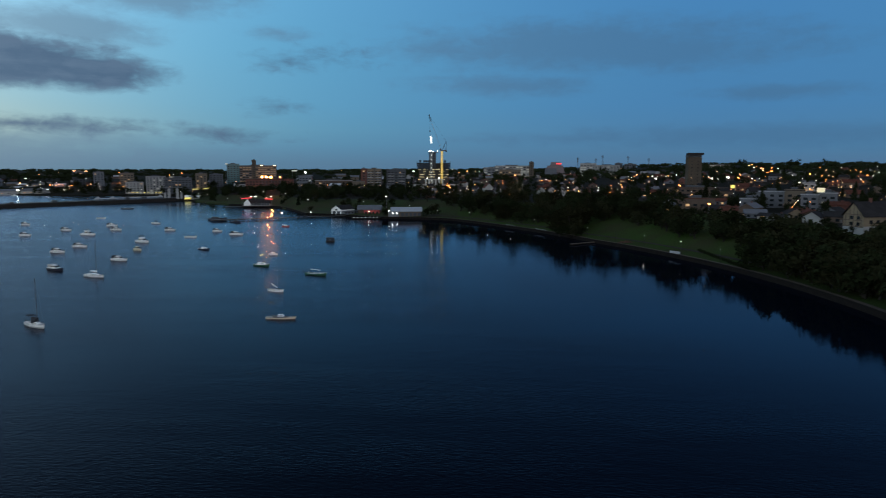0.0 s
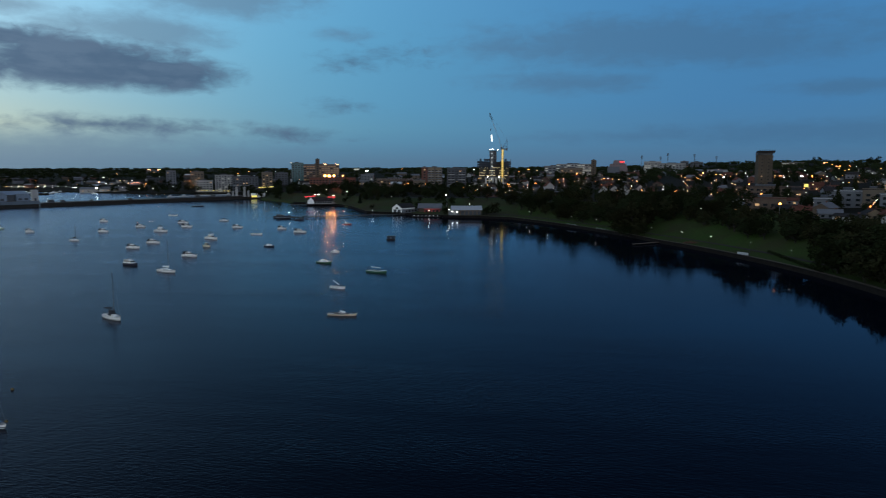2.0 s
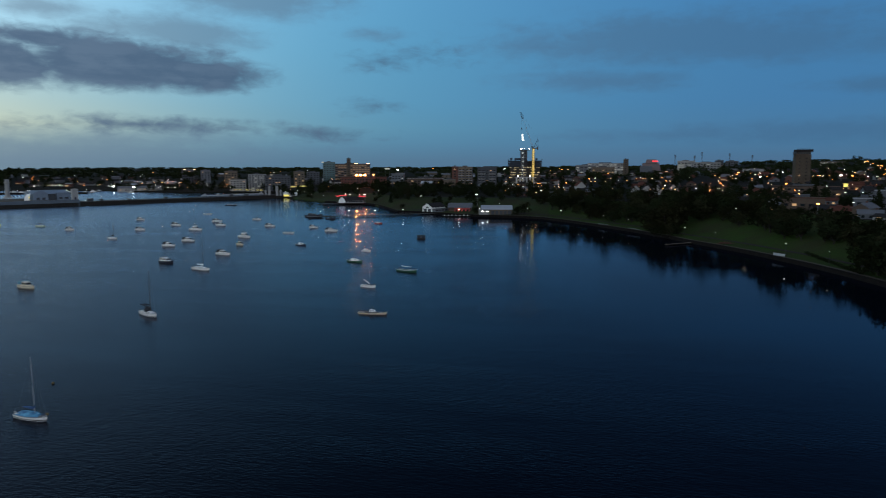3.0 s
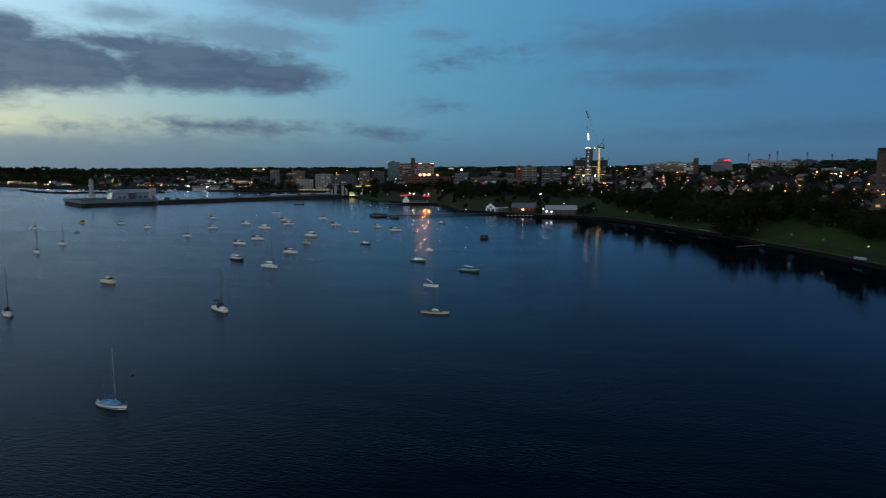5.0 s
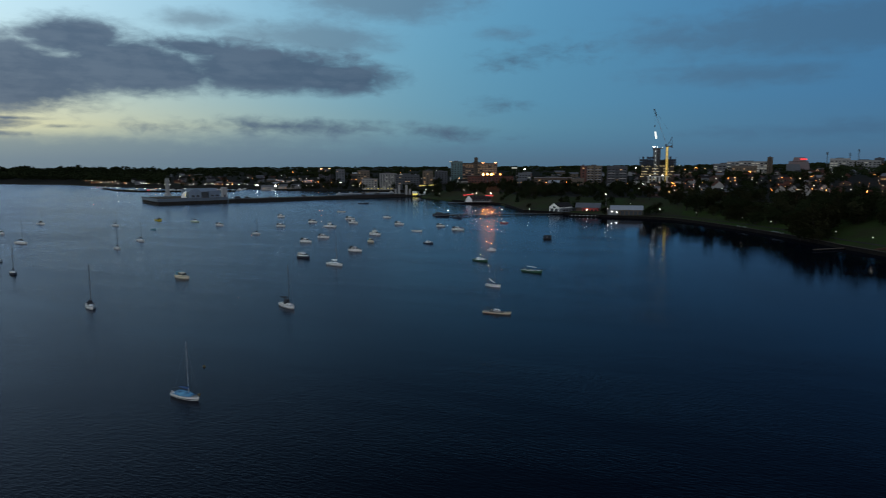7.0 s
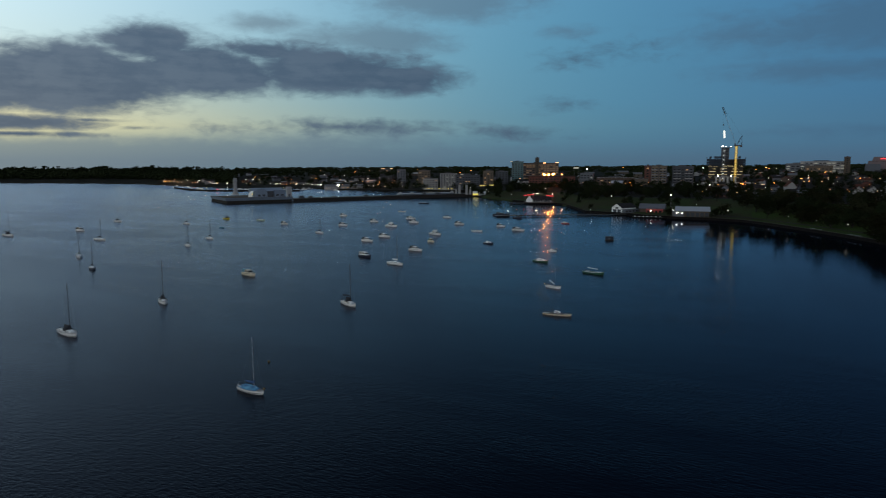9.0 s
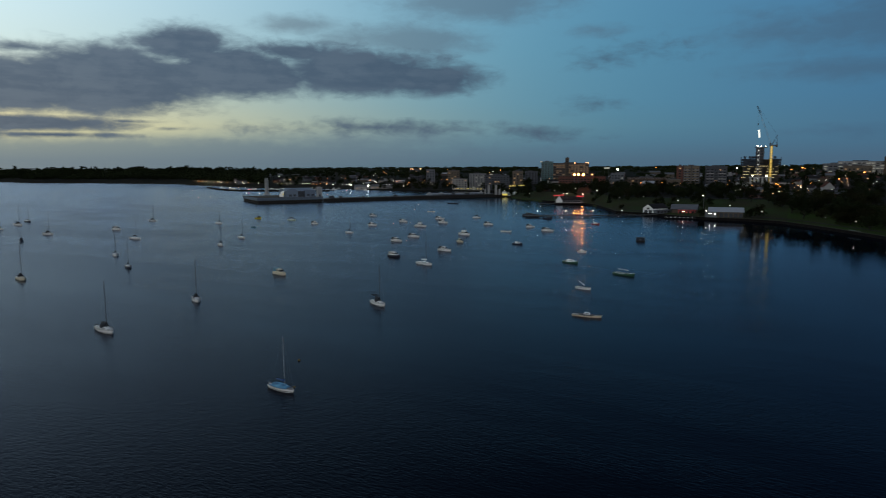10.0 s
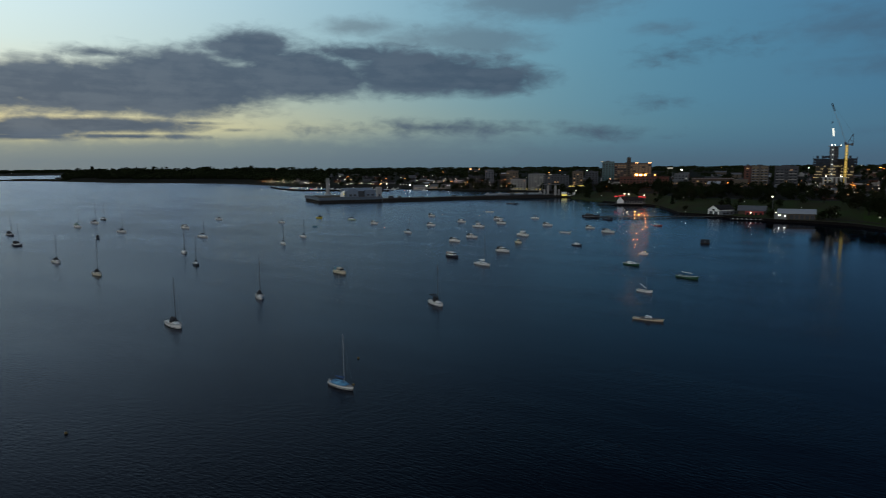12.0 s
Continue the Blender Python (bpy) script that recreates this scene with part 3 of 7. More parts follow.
def side_panes(bm, x0, x1, w, z0, z1, lean, s):
    v = [bm.verts.new(c) for c in ((x0, s * w, z0), (x1, s * w, z0), (x1 - 0.1, s * (w - lean), z1), (x0 + 0.05, s * (w - lean), z1))]
    u = [bm.verts.new(k.co + Vector((0, s * 0.03, 0))) for k in v]
    bm.faces.new(u)
    for k in range(4):
        bm.faces.new((v[k], v[(k + 1) % 4], u[(k + 1) % 4], u[k]))
    bmesh.ops.recalc_face_normals(bm, faces=bm.faces[:])
    return bm


def boat_pose(x, y, heading):
    return pose(x, y, 0, 0, 0, 90 - heading)


def moored_yacht(x, y, L, heading, mast, hull="white", cover="canvas", extra="", label=""):
    B, F = L * 0.32, (0.45 + L * 0.045) * (0.82 if extra == "tarp" else 1.0)
    t = thing("sailing_yacht", boat_pose(x, y, heading), label, "sailing boat", "moored boats")
    hb, edge = hull_mesh(L, B, F, 0.72, 0.14, 0.35)
    part("hull", hb, M[hull], t)
    # boot stripe made taller to stand in for the dark reflection under the hull
    bb, _ = hull_mesh(L * 0.99, B * 0.99, 0.30, 0.72, 0.0, 0.35, 0.4)
    part("boot_stripe", bb, M["boot"], t, "antifouling band, made taller to stand for shade at the waterline")
    part("deck", deck_mesh(edge), M["deck"], t)
    part("toe_rail", gunwale_mesh(edge, 0.035), M["timber"], t)
    cab = part("cabin", cabin_mesh(-L * 0.12, L * 0.24, B * 0.31, B * 0.2, F - 0.05, 0.55, 0.7, 0.1), M["white" if hull != "cream" else "cream"], t)
    for s in (1, -1):
        for k in range(3):
            xa = -L * 0.09 + k * L * 0.09
            part("window", side_panes(bmesh.new(), xa, xa + L * 0.065, B * (0.31 - 0.028 * k) - 0.03, F + 0.14, F + 0.34, 0.06, s), M["glass"], cab)
    part("cockpit_coaming", boxes((-L * 0.40, -L * 0.12, -B * 0.32, -B * 0.27, F - 0.05, F + 0.25), (-L * 0.40, -L * 0.12, B * 0.27, B * 0.32, F - 0.05, F + 0.25), (-L * 0.42, -L * 0.40, -B * 0.32, B * 0.32, F - 0.05, F + 0.2)), M["white"], t)
    mx, mz = L * 0.10, F + 0.55
    mb = bmesh.new()
    thick = 0.08 if extra == "tarp" else 0.11
    rod(mb, (mx, 0, F), (mx - 0.15, 0, mz + mast), thick, thick * 0.7, 8)
    # mast tone picked by x: dark metal stands for backlit masts farther west
    mast_ob = part("mast", mb, M["roof_white" if extra == "tarp" else ("alu" if x < -170 else "steel")], t)
    part("spreader", rods([((mx - 0.07, -B * 0.27, mz + mast * 0.52), (mx - 0.07, B * 0.27, mz + mast * 0.52), 0.035)]), M["alu"], mast_ob)
    top = (mx - 0.15, 0, mz + mast - 0.15)
    part("forestay", rods([((L * 0.48, 0, F * 1.25), top, 0.012)], 4), M["wire"], t)
    part("backstay", rods([((-L * 0.49, 0, F), top, 0.009)], 4), M["wire"], t)
    for s in (1, -1):
        part("shroud", rods([((mx, s * B * 0.46, F), (mx - 0.07, s * B * 0.27, mz + mast * 0.52), 0.009), ((mx - 0.07, s * B * 0.27, mz + mast * 0.52), top, 0.009)], 4), M["wire"], t)
    boom = part("boom", rods([((mx - 0.1, 0, mz + 0.65), (mx - L * 0.40, 0, mz + 0.75), 0.06)]), M["alu"], t)
    cb = bmesh.new()
    tube(cb, [(mx - 0.02, 0, mz + 1.7), (mx + 0.02, 0, mz + 1.1), (mx - 0.2, 0, mz + 0.85), (mx - L * 0.16, 0, mz + 0.85), (mx - L * 0.28, 0, mz + 0.82), (mx - L * 0.37, 0, mz + 0.80)], [r * (0.55 if extra == "tarp" else 1.0) for r in (0.14, 0.30, 0.44, 0.38, 0.28, 0.15)])
    part("sail_cover", cb, M["blue_dark" if extra == "tarp" else cover], boom)
    for s, x0 in ((1, L * 0.38), (-1, -L * 0.44)):
        w = B * (0.2 if s > 0 else 0.36)
        part("pulpit" if s > 0 else "pushpit", rods([
            ((x0, -w, F), (x0, -w, F + 0.75), 0.02), ((x0, w, F), (x0, w, F + 0.75), 0.02),
            ((x0, -w, F + 0.75), (x0 + s * L * 0.09, 0, F + 0.8), 0.02), ((x0, w, F + 0.75), (x0 + s * L * 0.09, 0, F + 0.8), 0.02)]), M["wire"], t)
    if extra == "bimini":
        part("bimini", boxes((-L * 0.42, -L * 0.14, -B * 0.30, B * 0.30, F + 1.95, F + 2.05)), M["canvas"], t, "dark flat cockpit canopy")
        for xx in (-L * 0.40, -L * 0.16):
            for s in (1, -1):
                part("canopy_post", rods([((xx, s * B * 0.28, F), (xx, s * B * 0.28, F + 1.95), 0.03)]), M["wire"], t)
    if extra in ("dodger", "tent", "bimini"):
        db = bmesh.new()
        x1, x2 = (-L * 0.14, L * 0.02) if extra != "tent" else (-L * 0.40, L * 0.02)
        rows = []
        for xx in (x1, (x1 + x2) / 2, x2):
            rows.append([db.verts.new((xx, B * 0.31 * math.cos(a), F + 0.2 + ((1.35 if extra != "tent" else 1.9) if xx < x2 - 0.1 else 0.8) * math.sin(a))) for a in [math.pi * k / 6 for k in range(7)]])
        for p, q in zip(rows, rows[1:]):
            for k in range(6):
                db.faces.new((p[k], p[k + 1], q[k + 1], q[k]))
        db.faces.new(rows[0][::-1])
        db.faces.new(rows[-1])
        part("spray_hood" if extra != "tent" else "boom_tent", db, M[cover], t)
    if extra == "tarp":
        tb = bmesh.new()
        rows = []
        for u in (0.06, 0.2, 0.4, 0.55, 0.7, 0.82):
            e = edge[int(round(u * 14))]
            lift = 0.66 if 0.15 < u < 0.6 else 0.22
            rows.append([tb.verts.new((e[0], e[1] * c, e[2] + h)) for c, h in ((0.96, 0.03), (0.6, lift * 0.72), (0, lift), (-0.6, lift * 0.72), (-0.96, 0.03))])
        for p, q in zip(rows, rows[1:]):
            for k in range(4):
                tb.faces.new((p[k], p[k + 1], q[k + 1], q[k]))
        part("boat_cover", tb, M["blue"], t, "bright blue canvas cover over the deck")
    ob = boxes((-L * 0.535, -L * 0.50, -0.45, -0.18, F * 0.55, F + 0.35), (-L * 0.525, -L * 0.505, -0.36, -0.28, -0.5, F * 0.6))
    part("outboard_motor", ob, M["deck" if extra == "tarp" else "rub"], t)
    if extra == "tarp":
        part("fender", ball(bmesh.new(), (L * 0.42, 0.5, F + 0.45), 0.28), M["orange"], t, "orange fender hanging at the bow")
    return t


def motor_cruiser(x, y, L, heading, hull="white", fly=False, label="", canopy="canvas"):
    L *= 0.93
    B, F = L * 0.35, 0.55 + L * 0.046
    t = thing("motor_cruiser", boat_pose(x, y, heading), label, "motor boat", "moored boats")
    hb, edge = hull_mesh(L, B, F, 0.92, 0.22, 0.9)
    part("hull", hb, M[hull], t)
    # taller than a plain boot stripe: doubles as the hull's dark reflection
    bb, _ = hull_mesh(L * 0.99, B * 0.99, 0.30, 0.92, 0.0, 0.9, 0.4)
    part("boot_stripe", bb, M["boot"], t)
    part("deck", deck_mesh(edge), M["deck"], t)
    part("rubbing_strake", gunwale_mesh(edge, 0.05), M["rub"], t)
    top = "cream" if hull == "cream" else "white"
    part("foredeck_cabin", cabin_mesh(L * 0.05, L * 0.36, B * 0.36, B * 0.2, F - 0.05, 0.45, 0.9, 0.0), M[top], t)
    cab = part("cabin", cabin_mesh(-L * 0.22, L * 0.14, B * 0.40, B * 0.36, F - 0.05, 1.6, 0.9, 0.1, 0.2), M[top], t)
    for s in (1, -1):
        for k in range(3):
            xa = -L * 0.19 + k * L * 0.085
            part("window", side_panes(bmesh.new(), xa, xa + L * 0.07, B * (0.40 - 0.008 * k) - 0.06, F + 0.55, F + 1.25, 0.10, s), M["glass"], cab)
    ws = bmesh.new()
    v = [ws.verts.new(c) for c in ((L * 0.14 - 0.28, -B * 0.32, F + 0.48), (L * 0.14 - 0.28, B * 0.32, F + 0.48), (L * 0.14 - 0.76, B * 0.29, F + 1.18), (L * 0.14 - 0.76, -B * 0.29, F + 1.18))]
    u = [ws.verts.new(k.co + Vector((0.05, 0, 0.03))) for k in v]
    ws.faces.new(u)
    for k in range(4):
        ws.faces.new((v[k], v[(k + 1) % 4], u[(k + 1) % 4], u[k]))
    part("windscreen", ws, M["glass"], cab)
    part("cockpit_coaming", boxes((-L * 0.46, -L * 0.22, -B * 0.45, -B * 0.40, F - 0.05, F + 0.35), (-L * 0.46, -L * 0.22, B * 0.40, B * 0.45, F - 0.05, F + 0.35), (-L * 0.48, -L * 0.46, -B * 0.45, B * 0.45, F - 0.05, F + 0.3)), M[top], t)
    if fly:
        part("flybridge", boxes((-L * 0.2, L * 0.0, -B * 0.33, B * 0.33, F + 1.62, F + 1.72), (-L * 0.05, L * 0.02, -B * 0.32, B * 0.32, F + 1.72, F + 2.3), (-L * 0.2, -L * 0.05, -B * 0.33, -B * 0.29, F + 1.72, F + 2.25), (-L * 0.2, -L * 0.05, B * 0.29, B * 0.33, F + 1.72, F + 2.25)), M[top], t)
        part("bimini", boxes((-L * 0.22, -L * 0.01, -B * 0.33, B * 0.33, F + 3.15, F + 3.23)), M[canopy], t)
        part("bimini_frame", rods([((-L * 0.2, s * B * 0.3, F + 1.6), (-L * 0.2, s * B * 0.3, F + 3.15), 0.025) for s in (1, -1)] + [((-L * 0.03, s * B * 0.3, F + 1.6), (-L * 0.03, s * B * 0.3, F + 3.15), 0.025) for s in (1, -1)]), M["wire"], t)
    else:
        part("canopy", boxes((-L * 0.42, -L * 0.16, -B * 0.40, B * 0.40, F + 1.56, F + 1.64)), M[canopy], t)
        for s in (1, -1):
            part("side_curtain", boxes((-L * 0.415, -L * 0.23, s * B * 0.39 - 0.02, s * B * 0.39 + 0.02, F + 0.36, F + 1.56)), M[canopy], t, "dark canvas side curtain")
        part("back_curtain", boxes((-L * 0.42, -L * 0.415, -B * 0.38, B * 0.38, F + 0.36, F + 1.56)), M[canopy], t, "dark canvas curtain across the stern")
        part("canopy_frame", rods([((-L * 0.40, s * B * 0.38, F), (-L * 0.40, s * B * 0.38, F + 1.56), 0.025) for s in (1, -1)]), M["wire"], t)
    part("bow_rail", rods([((L * 0.15, s * B * 0.42, F + 0.75), (L * 0.46, 0, F + 1.15), 0.02) for s in (1, -1)] + [((L * 0.15, s * B * 0.42, F), (L * 0.15, s * B * 0.42, F + 0.75), 0.02) for s in (1, -1)]), M["wire"], t)
    part("aerial", rods([((-L * 0.1, 0.2, F + 1.5), (-L * 0.14, 0.2, F + 3.6), 0.02)]), M["wire"], t)
    return t


def open_boat(x, y, L, heading, hull="white", label="", spar="", cabin=""):
    B, F = L * 0.31, 0.42 + L * 0.03
    t = thing("open_boat", boat_pose(x, y, heading), label, "boat", "moored boats")
    hb, edge = hull_mesh(L, B, F, 0.7, 0.4, 0.3, 0.3)
    part("hull", hb, M[hull], t)
    part("floor", deck_mesh(edge, 0.35 * F), M["deck"], t)
    part("gunwale", gunwale_mesh(edge, 0.045), M["white" if hull in ("green_hull", "navy") else "timber"], t)
    for u in (0.3, 0.5, 0.68):
        e = edge[int(u * 14)]
        part("thwart", boxes((e[0] - 0.15, e[0] + 0.15, -e[1] * 0.95, e[1] * 0.95, e[2] - 0.2, e[2] - 0.14)), M["timber"], t)
    part("foredeck", deck_mesh(edge, 0.02, 10), M["white"], t)
    if spar == "boom":
        part("crutch", rods([((L * 0.12, 0, 0.1), (L * 0.12, 0, F + 1.5), 0.05), ((-L * 0.42, 0, 0.1), (-L * 0.42, 0, F + 1.5), 0.04)]), M["timber"], t)
        part("furled_sail", rods([((L * 0.18, 0, F + 1.45), (-L * 0.30, 0, F + 1.6), 0.14)], 7), M["white"], t, "pale furled sail on its spar")
    if spar == "raised":
        part("mast", rods([((L * 0.1, 0, 0.1), (L * 0.08, 0, F + 5.2), 0.05)]), M["alu"], t)
        part("furled_sail", rods([((L * 0.06, 0, F + 0.8), (-L * 0.32, 0, F + 2.1), 0.13)], 7), M["white"], t)
    if cabin:
        part("cabin", cabin_mesh(-L * 0.22, L * 0.24, B * 0.36, B * 0.24, F - 0.05, 0.95, 0.6, 0.1), M["white"], t)
        for s in (1, -1):
            for k in (0, 1):
                part("window", side_panes(bmesh.new(), k * L * 0.1, k * L * 0.1 + L * 0.07, B * (0.325 - 0.03 * k) - 0.02, F + 0.4, F + 0.68, 0.06, s), M["glass"], t)
    return t


def launch(x, y, L, heading, label):
    """A long narrow timber launch with a low cabin amidships."""
    B, F = L * 0.24, 0.5
    t = thing("timber_launch", boat_pose(x, y, heading), label, "motor boat", "moored boats")
    hb, edge = hull_mesh(L, B, F, 0.55, 0.35, 0.2, 0.3)
    part("hull", hb, M["cream"], t)
    bb, _ = hull_mesh(L * 0.985, B * 0.985, 0.14, 0.55, 0.0, 0.2, 0.4)
    part("boot_stripe", bb, M["red"], t)
    part("deck", deck_mesh(edge), M["deck"], t)
    part("gunwale", gunwale_mesh(edge, 0.05), M["timber"], t)
    part("coachroof", cabin_mesh(-L * 0.26, L * 0.26, B * 0.30, B * 0.22, F - 0.05, 0.38, 0.4, 0.1), M["timber"], t, "varnished timber coachroof")
    wh = part("wheelhouse", cabin_mesh(-L * 0.10, L * 0.10, B * 0.30, B * 0.27, F + 0.3, 0.6, 0.3, 0.1), M["white"], t)
    for s in (1, -1):
        for k in range(3):
            part("window", side_panes(bmesh.new(), -L * 0.075 + k * L * 0.05, -L * 0.04 + k * L * 0.05, B * 0.285, F + 0.46, F + 0.74, 0.06, s), M["glass"], wh)
    part("rail", rods([((-L * 0.44 + k * L * 0.09, s * B * 0.3, F), (-L * 0.44 + k * L * 0.09, s * B * 0.3, F + 0.55), 0.018) for k in range(3) for s in (1, -1)] + [((-L * 0.44, s * B * 0.3, F + 0.55), (-L * 0.26, s * B * 0.3, F + 0.55), 0.018) for s in (1, -1)]), M["wire"], t)
    part("mast", rods([((L * 0.02, 0, F + 1.2), (L * 0.02, 0, F + 2.2), 0.03)]), M["timber"], t)
    return t


def workboat(x, y, L, heading, hull, label, top="canvas"):
    B, F = L * 0.36, 0.9
    t = thing("workboat", boat_pose(x, y, heading), label, "workboat", "moored boats")
    hb, edge = hull_mesh(L, B, F, 0.9, 0.45, 0.8, 0.4)
    part("hull", hb, M[hull], t)
    part("deck", deck_mesh(edge, 0.15), M["deck"], t)
    part("fender_rail", gunwale_mesh(edge, 0.09), M["rub"], t)
    wh = part("wheelhouse", cabin_mesh(-L * 0.05, L * 0.22, B * 0.32, B * 0.28, F - 0.1, 1.8, 0.3, 0.1, 0.1), M[top], t)
    for s in (1, -1):
        part("window", side_panes(bmesh.new(), 0, L * 0.15, B * 0.275, F + 0.85, F + 1.4, 0.05, s), M["glass"], wh)
    part("mast", rods([((-L * 0.02, 0, F + 1.5), (-L * 0.05, 0, F + 3.6), 0.05)]), M["steel"], t)
    part("towing_frame", rods([((-L * 0.3, -B * 0.3, F), (-L * 0.3, -B * 0.3, F + 1.3), 0.06), ((-L * 0.3, B * 0.3, F), (-L * 0.3, B * 0.3, F + 1.3), 0.06), ((-L * 0.3, -B * 0.3, F + 1.3), (-L * 0.3, B * 0.3, F + 1.3), 0.06)]), M["steel"], t)
    return t


YACHTS = [  # x, y, length, heading, mast height, hull, cover, extra
    (-503.7, 214, 11, 94, 12.5, "navy", "canvas", "tent"), (-434.9, 188, 10, 88, 12.0, "navy", "canvas", "tent"),
    (-529.2, 273, 12, 100, 13.0, "white", "green_hull", "tent"), (-553.7, 300, 13, 98, 15.0, "white", "canvas", "bimini"),
    (-581.6, 323, 11, 100, 13.0, "navy", "canvas", ""), (-460.1, 268, 12, 96, 15.0, "white", "canvas", "bimini"),
    (-341.7, 164, 10.3, 103, 12.5, "white", "canvas", "dodger"), (-286.9, 154, 10.3, 106, 13.5, "cream", "canvas", "dodger"),
    (-381.5, 277, 11, 96, 12.0, "white", "canvas", ""), (-493.5, 376, 10, 100, 12.0, "white", "canvas", "dodger"),
    (-320.3, 220, 9.5, 120, 11.5, "white", "canvas", ""), (-277, 196, 8.5, 118, 12.0, "navy", "canvas", ""),
    (-175.1, 115, 10.8, 105, 13.0, "white", "canvas", "dodger"), (-187.7, 157.5, 9.0, 123, 13.0, "white", "canvas", "dodger"),
    (-424.2, 384, 8, 100, 9.5, "white", "canvas", ""), (-307.2, 278, 8, 118, 11.5, "white", "canvas", ""),
    (-325.2, 312, 9, 112, 10.5, "white", "canvas", ""), (-394, 435, 9.5, 100, 12.0, "lime", "canvas", ""),
    (-163.1, 268, 11, 112, 12.5, "white", "white", ""), (-129, 182, 9.9, 121, 12.5, "white", "canvas", "bimini"),
    (-268, 528, 9, 105, 11.0, "white", "canvas", ""), (-285.1, 371, 7.5, 104, 9.0, "white", "canvas", ""),
]
for x, y, L, hd, mast, hull, cover, extra in YACHTS:
    tint = {"white": "white", "navy": "dark navy", "lime": "pale green", "cream": "cream"}[hull]
    tail = {"": "with its sail furled", "dodger": "with dark spray hood", "bimini": "with dark cockpit canopy", "tent": "with a green boom tent" if cover == "green_hull" else "with a dark boom tent"}[extra]
    moored_yacht(x, y, L, hd, mast, hull, cover, extra, f"{tint} sailing yacht {tail}, on a mooring")
moored_yacht(-96.5, 101, 7.6, 99, 10.3, "white", "navy", "tarp", "white sailing yacht under a bright blue canvas cover, moored")
CRUISERS = [  # x, y, length, heading, hull, flybridge
    (-448.2, 311, 10.5, 100, "white", False), (-201.8, 214, 9.5, 108, "cream", False), (-352.2, 415, 8, 100, "white", False),
    (-359.8, 504, 8, 98, "white", False), (-304.1, 425, 8.5, 98, "white", False), (-300.7, 463, 9.5, 105, "white", False),
    (-266.8, 434, 11.5, 100, "white", True), (-289.3, 502, 9.5, 95, "white", False), (-267.3, 469, 10, 106, "white", False),
    (-231.4, 368, 9.5, 100, "white", False), (-228, 343, 9, 100, "white", False), (-209.1, 395, 11.5, 115, "white", True),
    (-191.6, 356, 6.5, 118, "cream", False), (-179.4, 316, 9.5, 103, "white", False), (-190.3, 284, 10, 112, "navy", False),
    (-228.6, 471, 9, 100, "white", False), (-192.3, 466, 7.5, 100, "white", False), (-170.2, 444, 10.5, 104, "white", False),
]
CANOPY = {"white": "canvas", "cream": "teal", "navy": "deck"}
for x, y, L, hd, hull, fly in CRUISERS:
    tint = {"white": "white", "cream": "cream", "navy": "black-hulled white"}[hull]
    motor_cruiser(x, y, L, hd, hull, fly, f"{tint} motor cruiser {'with flybridge and bimini' if fly else 'with a canvas canopy'}, moored on the bay", CANOPY[hull])
open_boat(-74, 281, 10.5, 112, "green_hull", "long dark green open fishing boat with a pale furled sail", "boom")
open_boat(-78.7, 242, 7.0, 112, "white", "small white day sailer with its boom raised", "raised")
open_boat(-105.6, 305, 9.0, 112, "green_hull", "dark green fishing boat with a white cabin", "", "cabin")
open_boat(-113.1, 344.5, 5.0, 100, "white", "small white open dinghy on a mooring", "", "cabin")
open_boat(-194.1, 427, 8.5, 97, "white", "low white open boat on a mooring")
open_boat(-157.7, 363, 7.6, 110, "navy", "dark blue half-decked boat with white top", "", "cabin")
open_boat(-157.5, 511, 6.5, 100, "red", "small red and white open boat", "", "cabin")
open_boat(-375, 372, 5.5, 100, "teal", "small blue open dinghy on a mooring")
open_boat(-342.2, 577, 9, 96, "white", "white low speedboat on a mooring")
open_boat(-391.6, 711, 14, 92, "navy", "long dark low barge lying at anchor")
launch(-63, 197.5, 9.3, 90, "long cream timber launch with low white wheelhouse")
workboat(-432.2, 435, 8.5, 105, "yellow", "yellow workboat with a dark wheelhouse, moored")
workboat(-209.4, 545, 9.0, 102, "navy", "dark workboat moored off the jetty head", "slate")
workboat(-431.1, 234, 6.5, 120, "navy", "small dark workboat with a short mast, moored")


def pontoon_raft(x, y):
    t = thing("pontoon_raft", pose(x, y, 0, 0, 0, 8), "dark square floating pontoon with low shed and rails", "pontoon")
    part("float", boxes((-2.6, 2.6, -2.0, 2.0, -0.3, 0.5)), M["pile"], t)
    part("shed", boxes((-2.2, 2.2, -1.6, 1.6, 0.5, 2.1), (-2.4, 2.4, -1.8, 1.8, 2.1, 2.25)), M["net"], t)
    part("door", boxes((-0.5, 0.5, -1.66, -1.6, 0.6, 1.7)), M["pale"], t)
    part("rail", rods([((sx * 2.5, sy * 1.9, 0.5), (sx * 2.5, sy * 1.9, 2.6), 0.05) for sx in (1, -1) for sy in (1, -1)]), M["steel"], t)


def mooring_buoy(x, y, col, r=0.32):
    t = thing("mooring_buoy", pose(x, y, 0), "small round dark yellow mooring buoy floating on the bay", "buoy", "mooring buoys")
    part("float", ball(bmesh.new(), (0, 0, 0.1), r, 10, 6), M[col], t)
    part("ring", rods([((0, 0, r), (0, 0, r + 0.3), 0.04)]), M["wire"], t)


pontoon_raft(-99.4, 412)
mooring_buoy(-107.9, 119, "orange")
mooring_buoy(-119.1, 55.4, "orange")


# ---- street lamps ----
LAMP_MESH = {}


